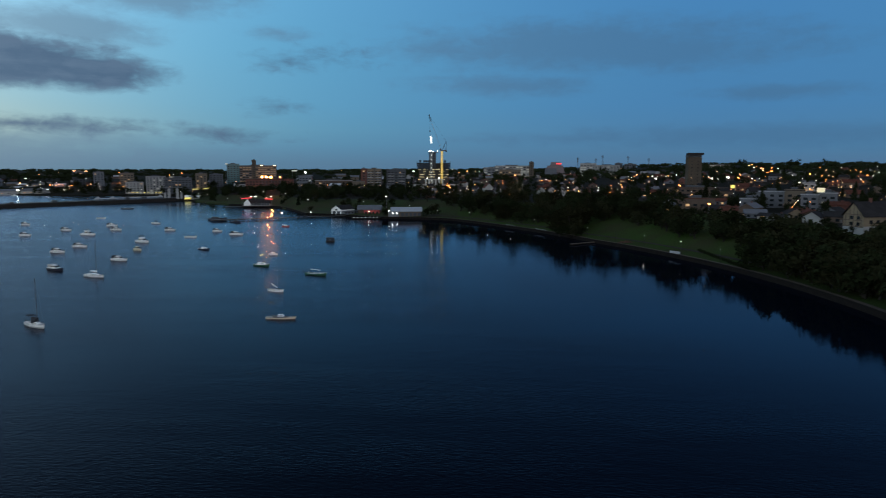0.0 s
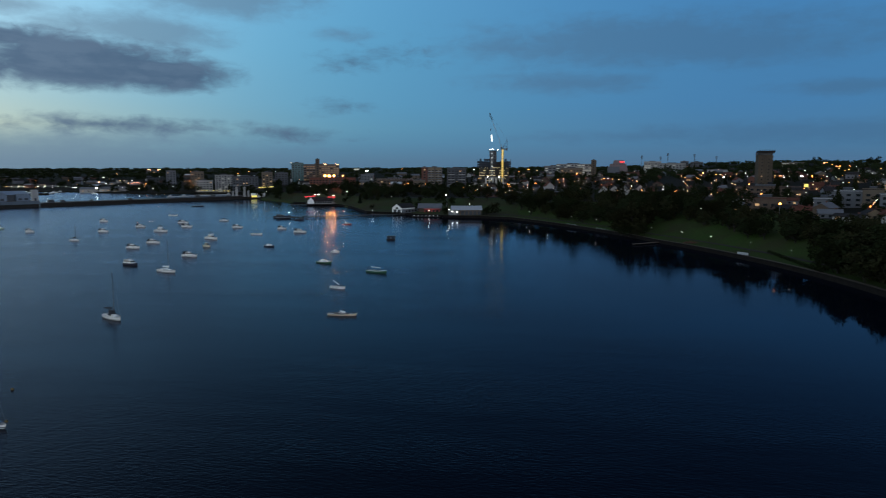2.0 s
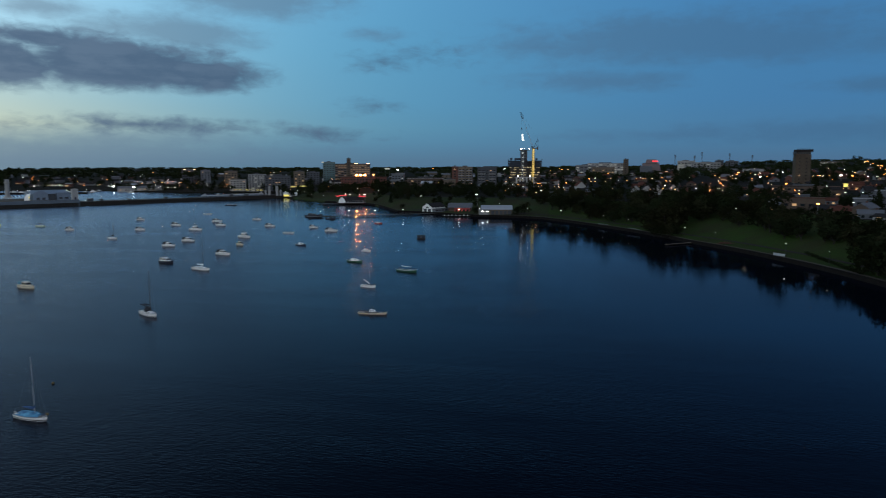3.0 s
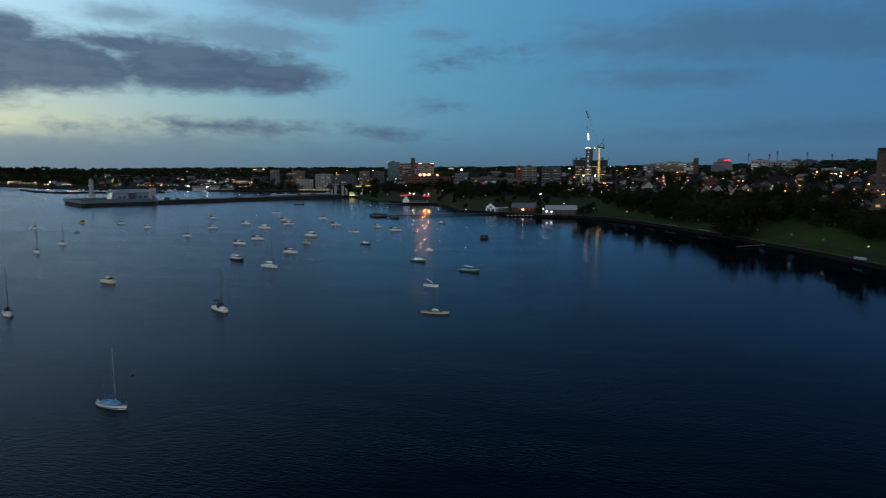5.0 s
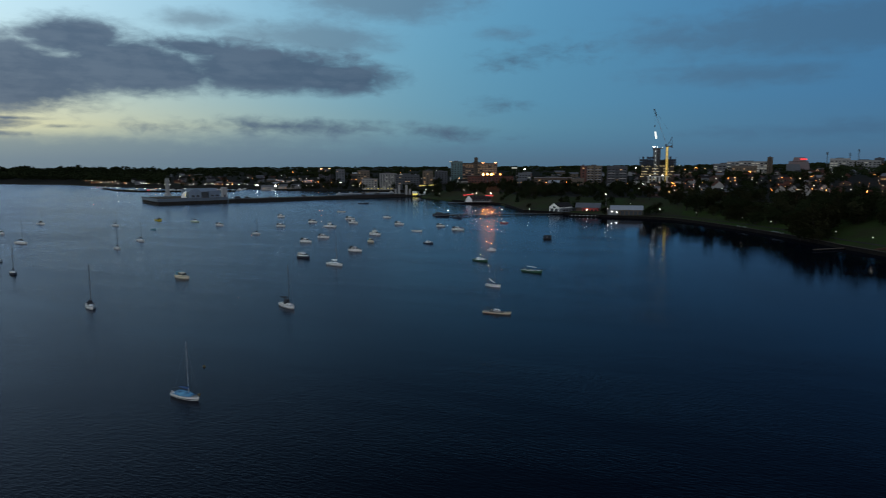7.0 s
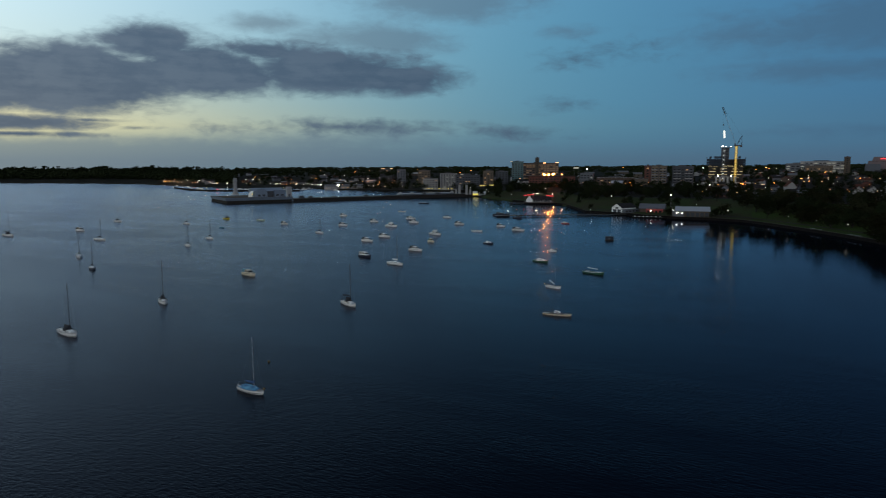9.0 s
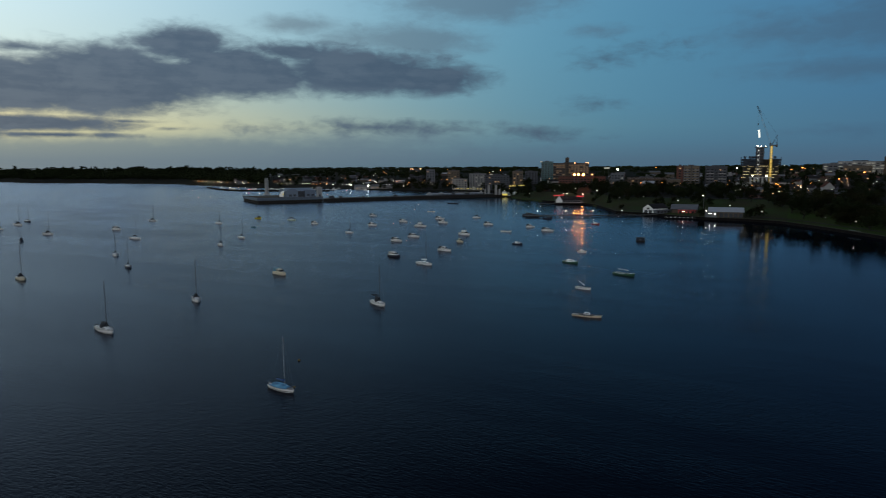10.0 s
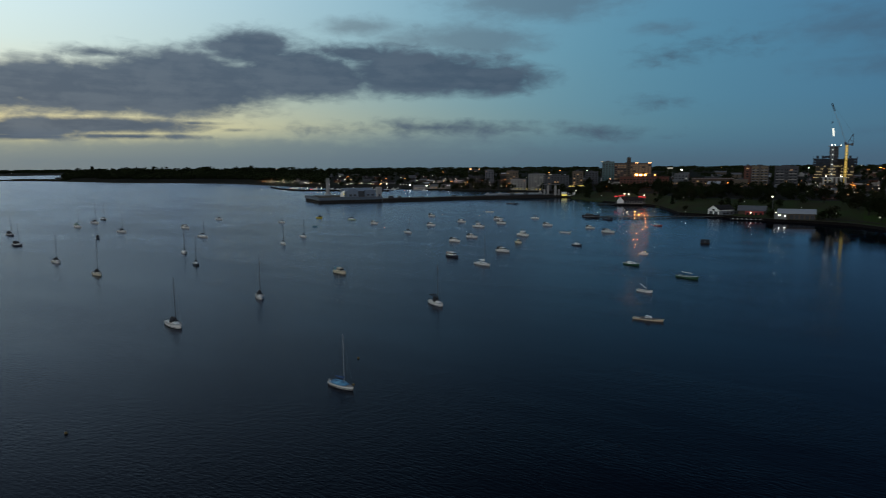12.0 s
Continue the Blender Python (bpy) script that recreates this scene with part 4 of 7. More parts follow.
def lamp_parts(kind, size):
    key = (kind, size)
    if key not in LAMP_MESH:
        post = rods([((0, 0, -0.3), (0, 0, 6.6), 0.09), ((0, 0, 6.6), (0, -0.9, 6.9), 0.06)])
        head = bmesh.new()
        ball(head, (0, -0.9, 6.9 - size * 0.4), size, 8, 6)
        for v in head.verts:
            v.co.z = 6.9 + (v.co.z - 6.9) * 0.8
        LAMP_MESH[key] = mesh_of("post", post, M["rub"]), mesh_of("lantern", head, M[kind])
    return LAMP_MESH[key]


def street_lamp(b, r, kind="g_white", lift=0.0, big=1.0):
    x, y = polar(b, r)
    size = round(big * (0.16 + 0.00064 * r), 2) if r < 700 else round(big * (0.16 + 0.00064 * r), 1)
    tint = "orange sodium" if kind in ("g_orange", "g_hot") else "white"
    t = thing("street_lamp", pose(x, y, ground_at(b, r) + lift, 0, 0, facing(b)), f"lit {tint} street lamp on a tall steel post", "street lamp", "street lamps")
    for name, me in zip(("post", "lantern"), lamp_parts(kind, size)):
        new(name, me).parent = t


PROMENADE_LAMPS = [
    (-23.1, 957), (-22.6, 900), (-21.6, 864), (-20.5, 909), (-18.8, 903), (-18.6, 843), (-17.1, 852), (-15.3, 726), (-13.5, 723), (-10.8, 678),
    (-7.0, 639), (-4.7, 594), (-2.0, 564), (-0.5, 543), (1.4, 516), (3.4, 489), (7.7, 432), (10.0, 408), (12.2, 387), (15.0, 363), (17.9, 336), (25.6, 273)]
WHITE_WEST = [
    (-36.8, 1530), (-35.7, 1503), (-35.2, 1830), (-34.4, 1539), (-33.3, 2127), (-33.0, 1830), (-32.8, 1671), (-35.6, 1320), (-34.4, 1311),
    (-33.0, 1233), (-32.1, 1218), (-31.5, 1683), (-30.7, 1299), (-26.9, 1749), (-25.5, 1875), (-22.8, 1839), (-24.2, 1023), (-20.1, 999),
    (-48.4, 2539), (-48.0, 2509), (-49.4, 2158), (-49.2, 1774), (-48.5, 1723), (-47.6, 1684), (-46.7, 1630), (-45.5, 2368), (-45.3, 1789),
    (-44.8, 1729), (-43.8, 1588), (-43.2, 1579), (-42.6, 1573), (-37.3, 2185), (-36.7, 1459), (-34.9, 1834), (-34.4, 1870), (-38.0, 1654),
    (-35.4, 1711), (-31.3, 1300), (-30.6, 1264), (-40.8, 1426), (-40.3, 1420), (-41.2, 1429), (-39.2, 1400)]
WHITE_TOWN = [
    (-15.1, 975), (-5.2, 960), (-4.8, 888), (-3.4, 1758), (-1.2, 1500), (-2.0, 1029), (-2.4, 837), (-2.2, 792), (0.8, 807), (1.9, 924),
    (6.2, 1239), (8.5, 711), (9.2, 741), (10.8, 1002), (12.5, 1203), (12.6, 972), (11.7, 582), (11.4, 465), (13.5, 729), (15.6, 654), (15.9, 507)]
WHITE_HILL = [
    (20.4, 837), (21.7, 774), (22.8, 825), (22.7, 540), (24.1, 933), (24.9, 894), (26.2, 783), (26.5, 822), (26.9, 795), (27.8, 792),
    (26.4, 672), (27.3, 1128), (28.0, 984)]
SODIUM_WEST = [
    (-34.5, 1995), (-33.9, 2085), (-33.9, 1371), (-33.5, 1347), (-33.3, 1386), (-33.0, 1341), (-32.5, 1332), (-31.4, 1305), (-29.4, 1419),
    (-29.1, 1281), (-29.3, 2121), (-25.8, 1860), (-24.9, 1947), (-21.2, 1002), (-12.6, 1761), (-13.7, 963), (-12.4, 930), (-12.1, 960),
    (-11.9, 924), (-7.3, 888), (-7.8, 1635)]
SODIUM_TOWN = [
    (-2.9, 1440), (-2.0, 1512), (-1.5, 1506), (-3.9, 882), (-3.6, 864), (-1.9, 909), (-1.6, 876), (0.2, 981), (0.4, 885), (0.7, 996), (0.7, 900),
    (2.1, 720), (3.9, 960), (4.6, 933), (5.1, 927), (5.9, 897), (6.5, 837), (9.8, 975), (11.3, 972), (11.9, 960), (14.5, 453)]
SODIUM_HILL = [
    (22.7, 453), (19.4, 1581), (19.6, 1476), (19.8, 1521), (20.1, 1344), (20.4, 1233), (20.6, 1230), (21.2, 1257), (20.6, 1113), (20.9, 1035),
    (21.2, 1083), (21.3, 969), (21.6, 969), (24.5, 894), (25.2, 858), (25.2, 750), (25.5, 762), (25.8, 726), (27.1, 732), (27.3, 897),
    (28.0, 732), (23.8, 732), (24.0, 753)]
# (-3.75, 868) is an extra lamp, added for an orange streak on the water
SODIUM_BRIGHT = [(-3.75, 868), (-2.2, 1566), (1.7, 1218), (6.9, 660), (9.4, 627), (11.4, 1059), (14.7, 705), (14.7, 540), (15.6, 560), (17.5, 882), (18.9, 876), (23.7, 954), (28.3, 462)]
for b, r in PROMENADE_LAMPS:
    street_lamp(b, r, "g_white", 0, 0.31)
for k, (b, r) in enumerate(WHITE_WEST):
    street_lamp(b, r, ("g_white", "g_warm", "g_pale")[k % 3], 0, (0.38, 0.26, 0.32)[k % 3])
for k, (b, r) in enumerate(WHITE_TOWN + WHITE_HILL):
    street_lamp(b, r, ("g_white", "g_pale", "g_warm", "g_white")[k % 4], 0, (0.3, 0.4, 0.45, 0.25)[k % 4])
for k, (b, r) in enumerate(SODIUM_WEST):
    street_lamp(b, r, "g_orange", 0, (0.55, 0.4, 0.5)[k % 3])
for k, (b, r) in enumerate(SODIUM_TOWN + SODIUM_HILL):
    street_lamp(b, r, ("g_orange", "g_orange", "g_warm")[k % 3], 0, (0.6, 0.42, 0.5, 0.7)[k % 4])
for b, r in SODIUM_BRIGHT:
    street_lamp(b, r, "g_hot", 0, 0.9)
for b in (-66.6, -66.4, -65.7):
    street_lamp(b, 4420, "g_white", 0, 0.2)
SMALL_RND = random.Random(41)
FAR_V, FAR_F, FAR_M = [], [], []
FAR_KINDS = ["g_orange", "g_warm", "g_white", "g_pale"]


def far_lamp(b, r, kind, big):
    """A lamp too far to pick out: its post and lantern join the mass of the town's lights."""
    x, y = polar(b, r)
    turn = Matrix.Rotation(radians(facing(b)), 4, "Z")
    for me, slot in zip(lamp_parts(kind, round(big * (0.16 + 0.00064 * r), 1)), (0, 1 + FAR_KINDS.index(kind))):
        k = len(FAR_V)
        FAR_V.extend(turn @ v.co + Vector((x, y, ground_at(b, r))) for v in me.vertices)
        for f in me.polygons:
            FAR_F.append([k + v for v in f.vertices])
            FAR_M.append(slot)


for b0, b1, r0, r1, count in ((17, 33, 560, 1300, 130), (16.1, 17.6, 835, 905, 26), (12.3, 14.6, 930, 1010, 16), (8, 33, 430, 900, 60), (-8, 8, 640, 1100, 40), (-46, -36, 1300, 1900, 26), (-4, 17, 620, 1000, 60), (-36, -20, 1180, 1500, 40), (-14, -4, 800, 1000, 16), (24, 33, 430, 640, 10)):
    for _ in range(count):
        b = SMALL_RND.uniform(b0, b1)
        r = SMALL_RND.uniform(max(r0, shore(b) + 90), r1)
        far_lamp(b, r, SMALL_RND.choice(("g_orange", "g_warm", "g_white", "g_pale", "g_orange")), SMALL_RND.choice((0.2, 0.25, 0.3, 0.35, 0.45)))
for _ in range(85):  # along the western waterfront
    b = SMALL_RND.uniform(-50.5, -23.5)
    far_lamp(b, shore(b) + SMALL_RND.uniform(4, 60), SMALL_RND.choice(("g_white", "g_pale", "g_warm", "g_white")), SMALL_RND.choice((0.16, 0.2, 0.26, 0.32)))
for _ in range(40):  # lanes among the upper houses of the slope
    b = SMALL_RND.uniform(-3, 30)
    far_lamp(b, shore(b) + SMALL_RND.uniform(125, 260), SMALL_RND.choice(("g_orange", "g_warm", "g_white")), SMALL_RND.choice((0.3, 0.4, 0.5)))
far_mesh = bpy.data.meshes.new("far_street_lamps")
far_mesh.from_pydata([tuple(v) for v in FAR_V], [], FAR_F)
for kind in ["rub"] + FAR_KINDS:
    far_mesh.materials.append(M[kind])
far_mesh.polygons.foreach_set("material_index", FAR_M)
tagged(new("far_street_lamps", far_mesh), "many small lit street lamps scattered through the distant town", "street lamps", "", "stuff")


# ---- trees ----
def leaf(bm, c, size, rnd):
    """One ragged clump of leaves: two crossed, bent blades."""
    for _ in range(2):
        u = Vector((rnd.gauss(0, 1), rnd.gauss(0, 1), rnd.gauss(0, 0.7))).normalized()
        w = u.orthogonal().normalized()
        s = size * rnd.uniform(0.6, 1.2)
        v = [bm.verts.new(Vector(c) + u * a * s + w * d * s + Vector((0, 0, e * s))) for a, d, e in ((-0.8, -0.3, 0), (0.1, -0.55, 0.15), (0.9, 0.1, -0.1), (0.0, 0.6, 0.1))]
        bm.faces.new(v)


def tree_meshes(seed, height, spread, kind, leaf_mat):
    rnd = random.Random(seed)
    tb, cb = bmesh.new(), bmesh.new()
    if kind == "conifer":
        rod(tb, (0, 0, -0.5), (0, 0, height * 0.95), height * 0.022, 0.05, 7)
        k = 0.12
        while k < 0.99:
            rad = spread * (1 - k) ** 0.8
            n = int(5 + rad * 2.2)
            for j in range(n):
                a = j * math.tau / n + rnd.random()
                rod(tb, (0, 0, height * k), (rad * 0.8 * math.cos(a), rad * 0.8 * math.sin(a), height * k - rad * 0.1), 0.06, 0.02, 3)
                for d in (0.35, 0.65, 0.95):
                    leaf(cb, (rad * d * math.cos(a), rad * d * math.sin(a), height * k - rad * 0.1 * d + rnd.uniform(-0.2, 0.2)), 0.75, rnd)
            k += 0.055
        return mesh_of("trunk", tb, M["bark"]), mesh_of("crown", cb, M[leaf_mat])
    fork = height * rnd.uniform(0.09, 0.15)
    lean = Vector((rnd.uniform(-0.4, 0.4), rnd.uniform(-0.4, 0.4), fork))
    rod(tb, (0, 0, -0.6), lean, height * 0.034, height * 0.024, 8)
    n = rnd.randint(10, 14)
    for j in range(n):
        a = j * math.tau / n * 1.6 + rnd.uniform(-0.4, 0.4)
        out = spread * rnd.uniform(0.25, 0.85)
        top = Vector((out * math.cos(a), out * math.sin(a), height * (0.26 + 0.6 * ((j + 0.5) / n + rnd.uniform(-0.1, 0.1))) - out * 0.06))
        mid = (lean + top) / 2 + Vector((0, 0, -0.4))
        rod(tb, lean, mid, height * 0.014, height * 0.009, 5)
        rod(tb, mid, top, height * 0.009, 0.04, 5)
        lobe = spread * rnd.uniform(0.30, 0.48)
        for _ in range(44):
            d = Vector((rnd.gauss(0, 1), rnd.gauss(0, 1), rnd.gauss(0, 0.75)))
            d = d.normalized() * lobe * rnd.uniform(0.45, 1.08)
            leaf(cb, top + d, spread * 0.115, rnd)
    for _ in range(60):
        d = Vector((rnd.gauss(0, 0.38), rnd.gauss(0, 0.38), rnd.gauss(0, 0.12)))
        leaf(cb, (d.x * spread, d.y * spread, height * (0.66 + d.z)), spread * 0.13, rnd)
    return mesh_of("trunk", tb, M["bark"]), mesh_of("crown", cb, M[leaf_mat])


TREES = {
    "round": [tree_meshes(s, 9.5, 5.2, "round", m) for s, m in ((1, "leaf"), (2, "leaf"), (3, "leaf_b"), (4, "leaf_b"))],
    "tall": [tree_meshes(s, 14, 5.0, "round", m) for s, m in ((5, "leaf"), (6, "leaf_b"))],
    "conifer": [tree_meshes(s, 15, 3.4, "conifer", "leaf_c") for s in (7, 8)],
}
TREE_LABEL = {"round": "broad dark green park tree with a spreading crown", "tall": "tall dark gum tree with an uneven crown", "conifer": "dark pointed conifer standing among houses"}
TREE_RND = random.Random(11)


STREET_V, STREET_F = [], []


def street_tree(b, r, kind, scale):
    """A tree too far to pick out by itself: it joins the mass of the town's trees."""
    x, y = polar(b, r)
    me = TREE_RND.choice(TREES[kind])[1]
    co = np.empty(len(me.vertices) * 3)
    me.vertices.foreach_get("co", co)
    a = TREE_RND.uniform(0, math.tau)
    co = co.reshape(-1, 3) * scale
    co = np.stack([co[:, 0] * math.cos(a) - co[:, 1] * math.sin(a) + x, co[:, 0] * math.sin(a) + co[:, 1] * math.cos(a) + y, co[:, 2] + ground_at(b, r) - 0.3], -1)
    fa = np.empty(len(me.loops), int)
    me.loops.foreach_get("vertex_index", fa)
    STREET_F.append(fa.reshape(-1, 4) + sum(len(v) for v in STREET_V))
    STREET_V.append(co)


def tree(b, r, kind="round", scale=1.0):
    x, y = polar(b, r)
    t = thing("tree", pose(x, y, ground_at(b, r) - 0.1, 0, 0, TREE_RND.uniform(0, 360)) @ Matrix.Diagonal((scale * TREE_RND.uniform(0.9, 1.15), scale * TREE_RND.uniform(0.9, 1.15), scale, 1)), TREE_LABEL[kind], "tree", "park and street trees")
    for name, me in zip(("trunk", "crown"), TREE_RND.choice(TREES[kind])):
        new(name, me).parent = t


def plant_trees():
    rnd = TREE_RND
    tree(6.3, 458, "round", 2.15)   # the great round fig above the lawn
    tree(5.3, 462, "round", 1.7)
    tree(7.1, 472, "round", 1.75)
    tree(5.9, 478, "tall", 1.5)
    for b, r, s in ((5.4, 446, 0.7), (6.0, 444, 0.75), (6.6, 443, 0.8), (7.2, 450, 0.75)):
        tree(b, r, "round", s)
    tree(-5.0, 616, "round", 1.15)
    tree(-5.6, 612, "round", 0.8)
    tree(-9.0, 622, "round", 0.7)
    tree(-15.9, 760, "tall", 0.9)
    tree(-16.1, 752, "conifer", 0.7)
    n = 0
    while n < 222:  # thick planting on the slope
        b = rnd.uniform(-3.5, 34)
        lo = 46 if 7 < b < 20.0 else (26 if b < 7 else (9.5 if b > 22 else 14))
        o = rnd.uniform(lo, 66 if b > 13 else 112)
        if (lo == 46 and o < 62 and rnd.random() < 0.6) or 16.3 < b < 17.5:
            continue
        tree(b, shore(b) + o, rnd.choice(("round", "round", "round", "tall") if b < 17 else ("round",)), rnd.uniform(0.8, 1.3) * (0.75 if o > 65 and b > 17 else (1.4 if b > 21 and o < 45 else 1.12)))
        n += 1
    for _ in range(48):  # park behind the boathouses
        b = rnd.uniform(-23, -3)
        tree(b, shore(b) + rnd.uniform(85, 190), rnd.choice(("round", "round", "tall")), rnd.uniform(0.6, 1.0))
    for _ in range(10):
        b = rnd.uniform(-20, -4)
        tree(b, shore(b) + rnd.uniform(30, 95), "round", rnd.uniform(0.4, 0.7))
    for _ in range(60):
        b = rnd.uniform(-23, -3)
        street_tree(b, shore(b) + rnd.uniform(110, 330), rnd.choice(("round", "round", "tall")), rnd.uniform(0.6, 1.0))
    for _ in range(390):  # streets and gardens of the town
        b = rnd.uniform(-8, 34)
        street_tree(b, shore(b) + 150 + 950 * rnd.random() ** 1.3, rnd.choice(("round", "round", "tall", "conifer")), rnd.uniform(0.6, 1.05))
    for _ in range(210):
        b = rnd.uniform(-44, -8)
        street_tree(b, shore(b) + rnd.uniform(40, 600), rnd.choice(("round", "round", "tall")), rnd.uniform(0.6, 1.1))
    for _ in range(70):  # planting before the waterfront offices
        b = rnd.uniform(-23, -4)
        street_tree(b, rnd.uniform(800, 900) if b > -14 else rnd.uniform(960, 1020), rnd.choice(("round", "tall")), rnd.uniform(0.7, 1.05))
    for _ in range(80):  # bare dark trees along the western waterfront
        b = rnd.uniform(-37, -22.5)
        street_tree(b, shore(b) + rnd.uniform(14, 60), rnd.choice(("round", "tall", "tall")), rnd.uniform(0.6, 1.05))
    for _ in range(60):  # hedges and small trees along the top road
        b = rnd.uniform(8, 34)
        street_tree(b, shore(b) + rnd.uniform(98, 136), "round", rnd.uniform(0.3, 0.55))
    for b, r in ((15.3, 1150), (19.0, 1600), (19.3, 1610), (22.4, 1480), (22.9, 1490), (24.6, 1550), (12.6, 1250)):
        street_tree(b, r, "tall", 1.2)
    me = bpy.data.meshes.new("street_trees")
    me.from_pydata(np.concatenate(STREET_V).tolist(), [], np.concatenate(STREET_F).tolist())
    me.materials.append(M["leaf"])
    tagged(new("street_trees", me), "dark mass of street and garden trees in the town", "trees", "", "stuff")


def far_woods():
    """Distant tree-covered ridge and headland, too far to tell trees apart."""
    rnd = random.Random(5)
    vs, fs = [], []

    def clump(x, y, z, h, w):
        for _ in range(34):
            c = Vector((x + rnd.gauss(0, w * 0.45), y + rnd.gauss(0, w * 0.45), z + h * rnd.uniform(0.15, 1.0)))
            u = Vector((rnd.gauss(0, 1), rnd.gauss(0, 1), rnd.gauss(0, 0.5))).normalized() * w * rnd.uniform(0.16, 0.36)
            q = u.orthogonal().normalized() * w * rnd.uniform(0.14, 0.32)
            k = len(vs)
            vs.extend((c - u, c - q, c + u, c + q))
            fs.append((k, k + 1, k + 2, k + 3))

    def broad_tree(x, y, z, h, w):
        """A tall old tree: bare trunk under a flat spreading crown."""
        for dx, dy in ((0.35, 0), (0, 0.35)):
            k = len(vs)
            vs.extend(Vector(c) for c in ((x - dx, y - dy, z - 1), (x + dx, y + dy, z - 1), (x + dx, y + dy, z + h * 0.8), (x - dx, y - dy, z + h * 0.8)))
            fs.append((k, k + 1, k + 2, k + 3))
        for _ in range(4):
            ox, oy, oz = rnd.gauss(0, w * 0.3), rnd.gauss(0, w * 0.3), rnd.uniform(0.68, 0.9)
            for _ in range(22):
                c = Vector((x + ox + rnd.gauss(0, w * 0.16), y + oy + rnd.gauss(0, w * 0.16), z + h * (oz + rnd.gauss(0, 0.05))))
                u = Vector((rnd.gauss(0, 1), rnd.gauss(0, 1), rnd.gauss(0, 0.3))).normalized() * w * rnd.uniform(0.07, 0.16)
                q = u.orthogonal().normalized() * w * rnd.uniform(0.06, 0.13)
                k = len(vs)
                vs.extend((c - u, c - q, c + u, c + q))
                fs.append((k, k + 1, k + 2, k + 3))

    def headland_height(b):
        return (13.0 + 7.0 * noise.noise(Vector((b * 0.55, 3, 0))) + 3.4 * noise.noise(Vector((b * 1.9, 7, 0)))) * min(1, (b + 64.2) / 4 + 0.35)

    for _ in range(1900):  # headland across the bay
        b = rnd.uniform(-63.3, -44)
        r = shore(b) + 100 + 700 * rnd.random() ** 1.2
        x, y = polar(b, r)
        clump(x, y, ground_at(b, r), headland_height(b) * rnd.uniform(0.75, 1.1), rnd.uniform(6, 11))
    for _ in range(230):
        b = rnd.uniform(-62.4, -30)
        if noise.noise(Vector((b * 0.8, 11, 0))) < -0.15:
            continue
        r = shore(b) + rnd.uniform(220, 620)
        x, y = polar(b, r)
        broad_tree(x, y, ground_at(b, r), headland_height(max(b, -58)) * 0.75 + rnd.uniform(4, 19), rnd.uniform(10, 21))
    for _ in range(1700):  # wooded ridge behind the town
        b = rnd.uniform(-46, 34)
        r = shore(b) + rnd.uniform(650, 1900)
        x, y = polar(b, r)
        clump(x, y, ground_at(b, r), rnd.uniform(3, 7.5), rnd.uniform(6, 11))
    for _ in range(60):  # low scrub on the spit
        b = rnd.uniform(-66.5, -63)
        r = shore(b) + rnd.uniform(10, 60)
        x, y = polar(b, r)
        clump(x, y, ground_at(b, r) - 0.5, rnd.uniform(2, 4), 6)
    for _ in range(260):  # shore of the outer bay
        b = rnd.uniform(-80, -62)
        r = rnd.uniform(4520, 4800)
        x, y = polar(b, r)
        clump(x, y, ground_at(b, r) - 2, rnd.uniform(3, 6), 22)
    me = bpy.data.meshes.new("far_woods")
    me.from_pydata([tuple(v) for v in vs], [], fs)
    me.materials.append(M["leaf"])
    tagged(new("far_woods", me), "dark distant woods along the headland and ridge", "woods", "", "stuff")


plant_trees()
far_woods()


# ---- buildings ----
PANE = {}


def pane_mesh(w, h, material):
    key = (round(w, 1), round(h, 1), material)
    if key not in PANE:
        bm = boxes((-w / 2, w / 2, -0.06, 0.0, 0, h))
        PANE[key] = mesh_of("window", bm, M[material])
    return PANE[key]


def windows(parent, x0, x1, y, z0, floor_h, floors, step, w, h, lit, lit_mat, rnd, side=""):
    """Rows of panes on the front at y, or on a side wall at x = y."""
    n = max(1, int((x1 - x0) / step))
    for f in range(floors):
        for k in range(n):
            ob = new("window", pane_mesh(w, h, lit_mat if rnd.random() < lit else "glass"))
            ob.parent = parent
            u = x0 + (k + 0.5) * (x1 - x0) / n
            if side:
                ob.matrix_basis = pose(y, u, z0 + f * floor_h, 0, 0, 90 if side == "right" else -90)
            else:
                ob.matrix_basis = pose(u, y, z0 + f * floor_h)


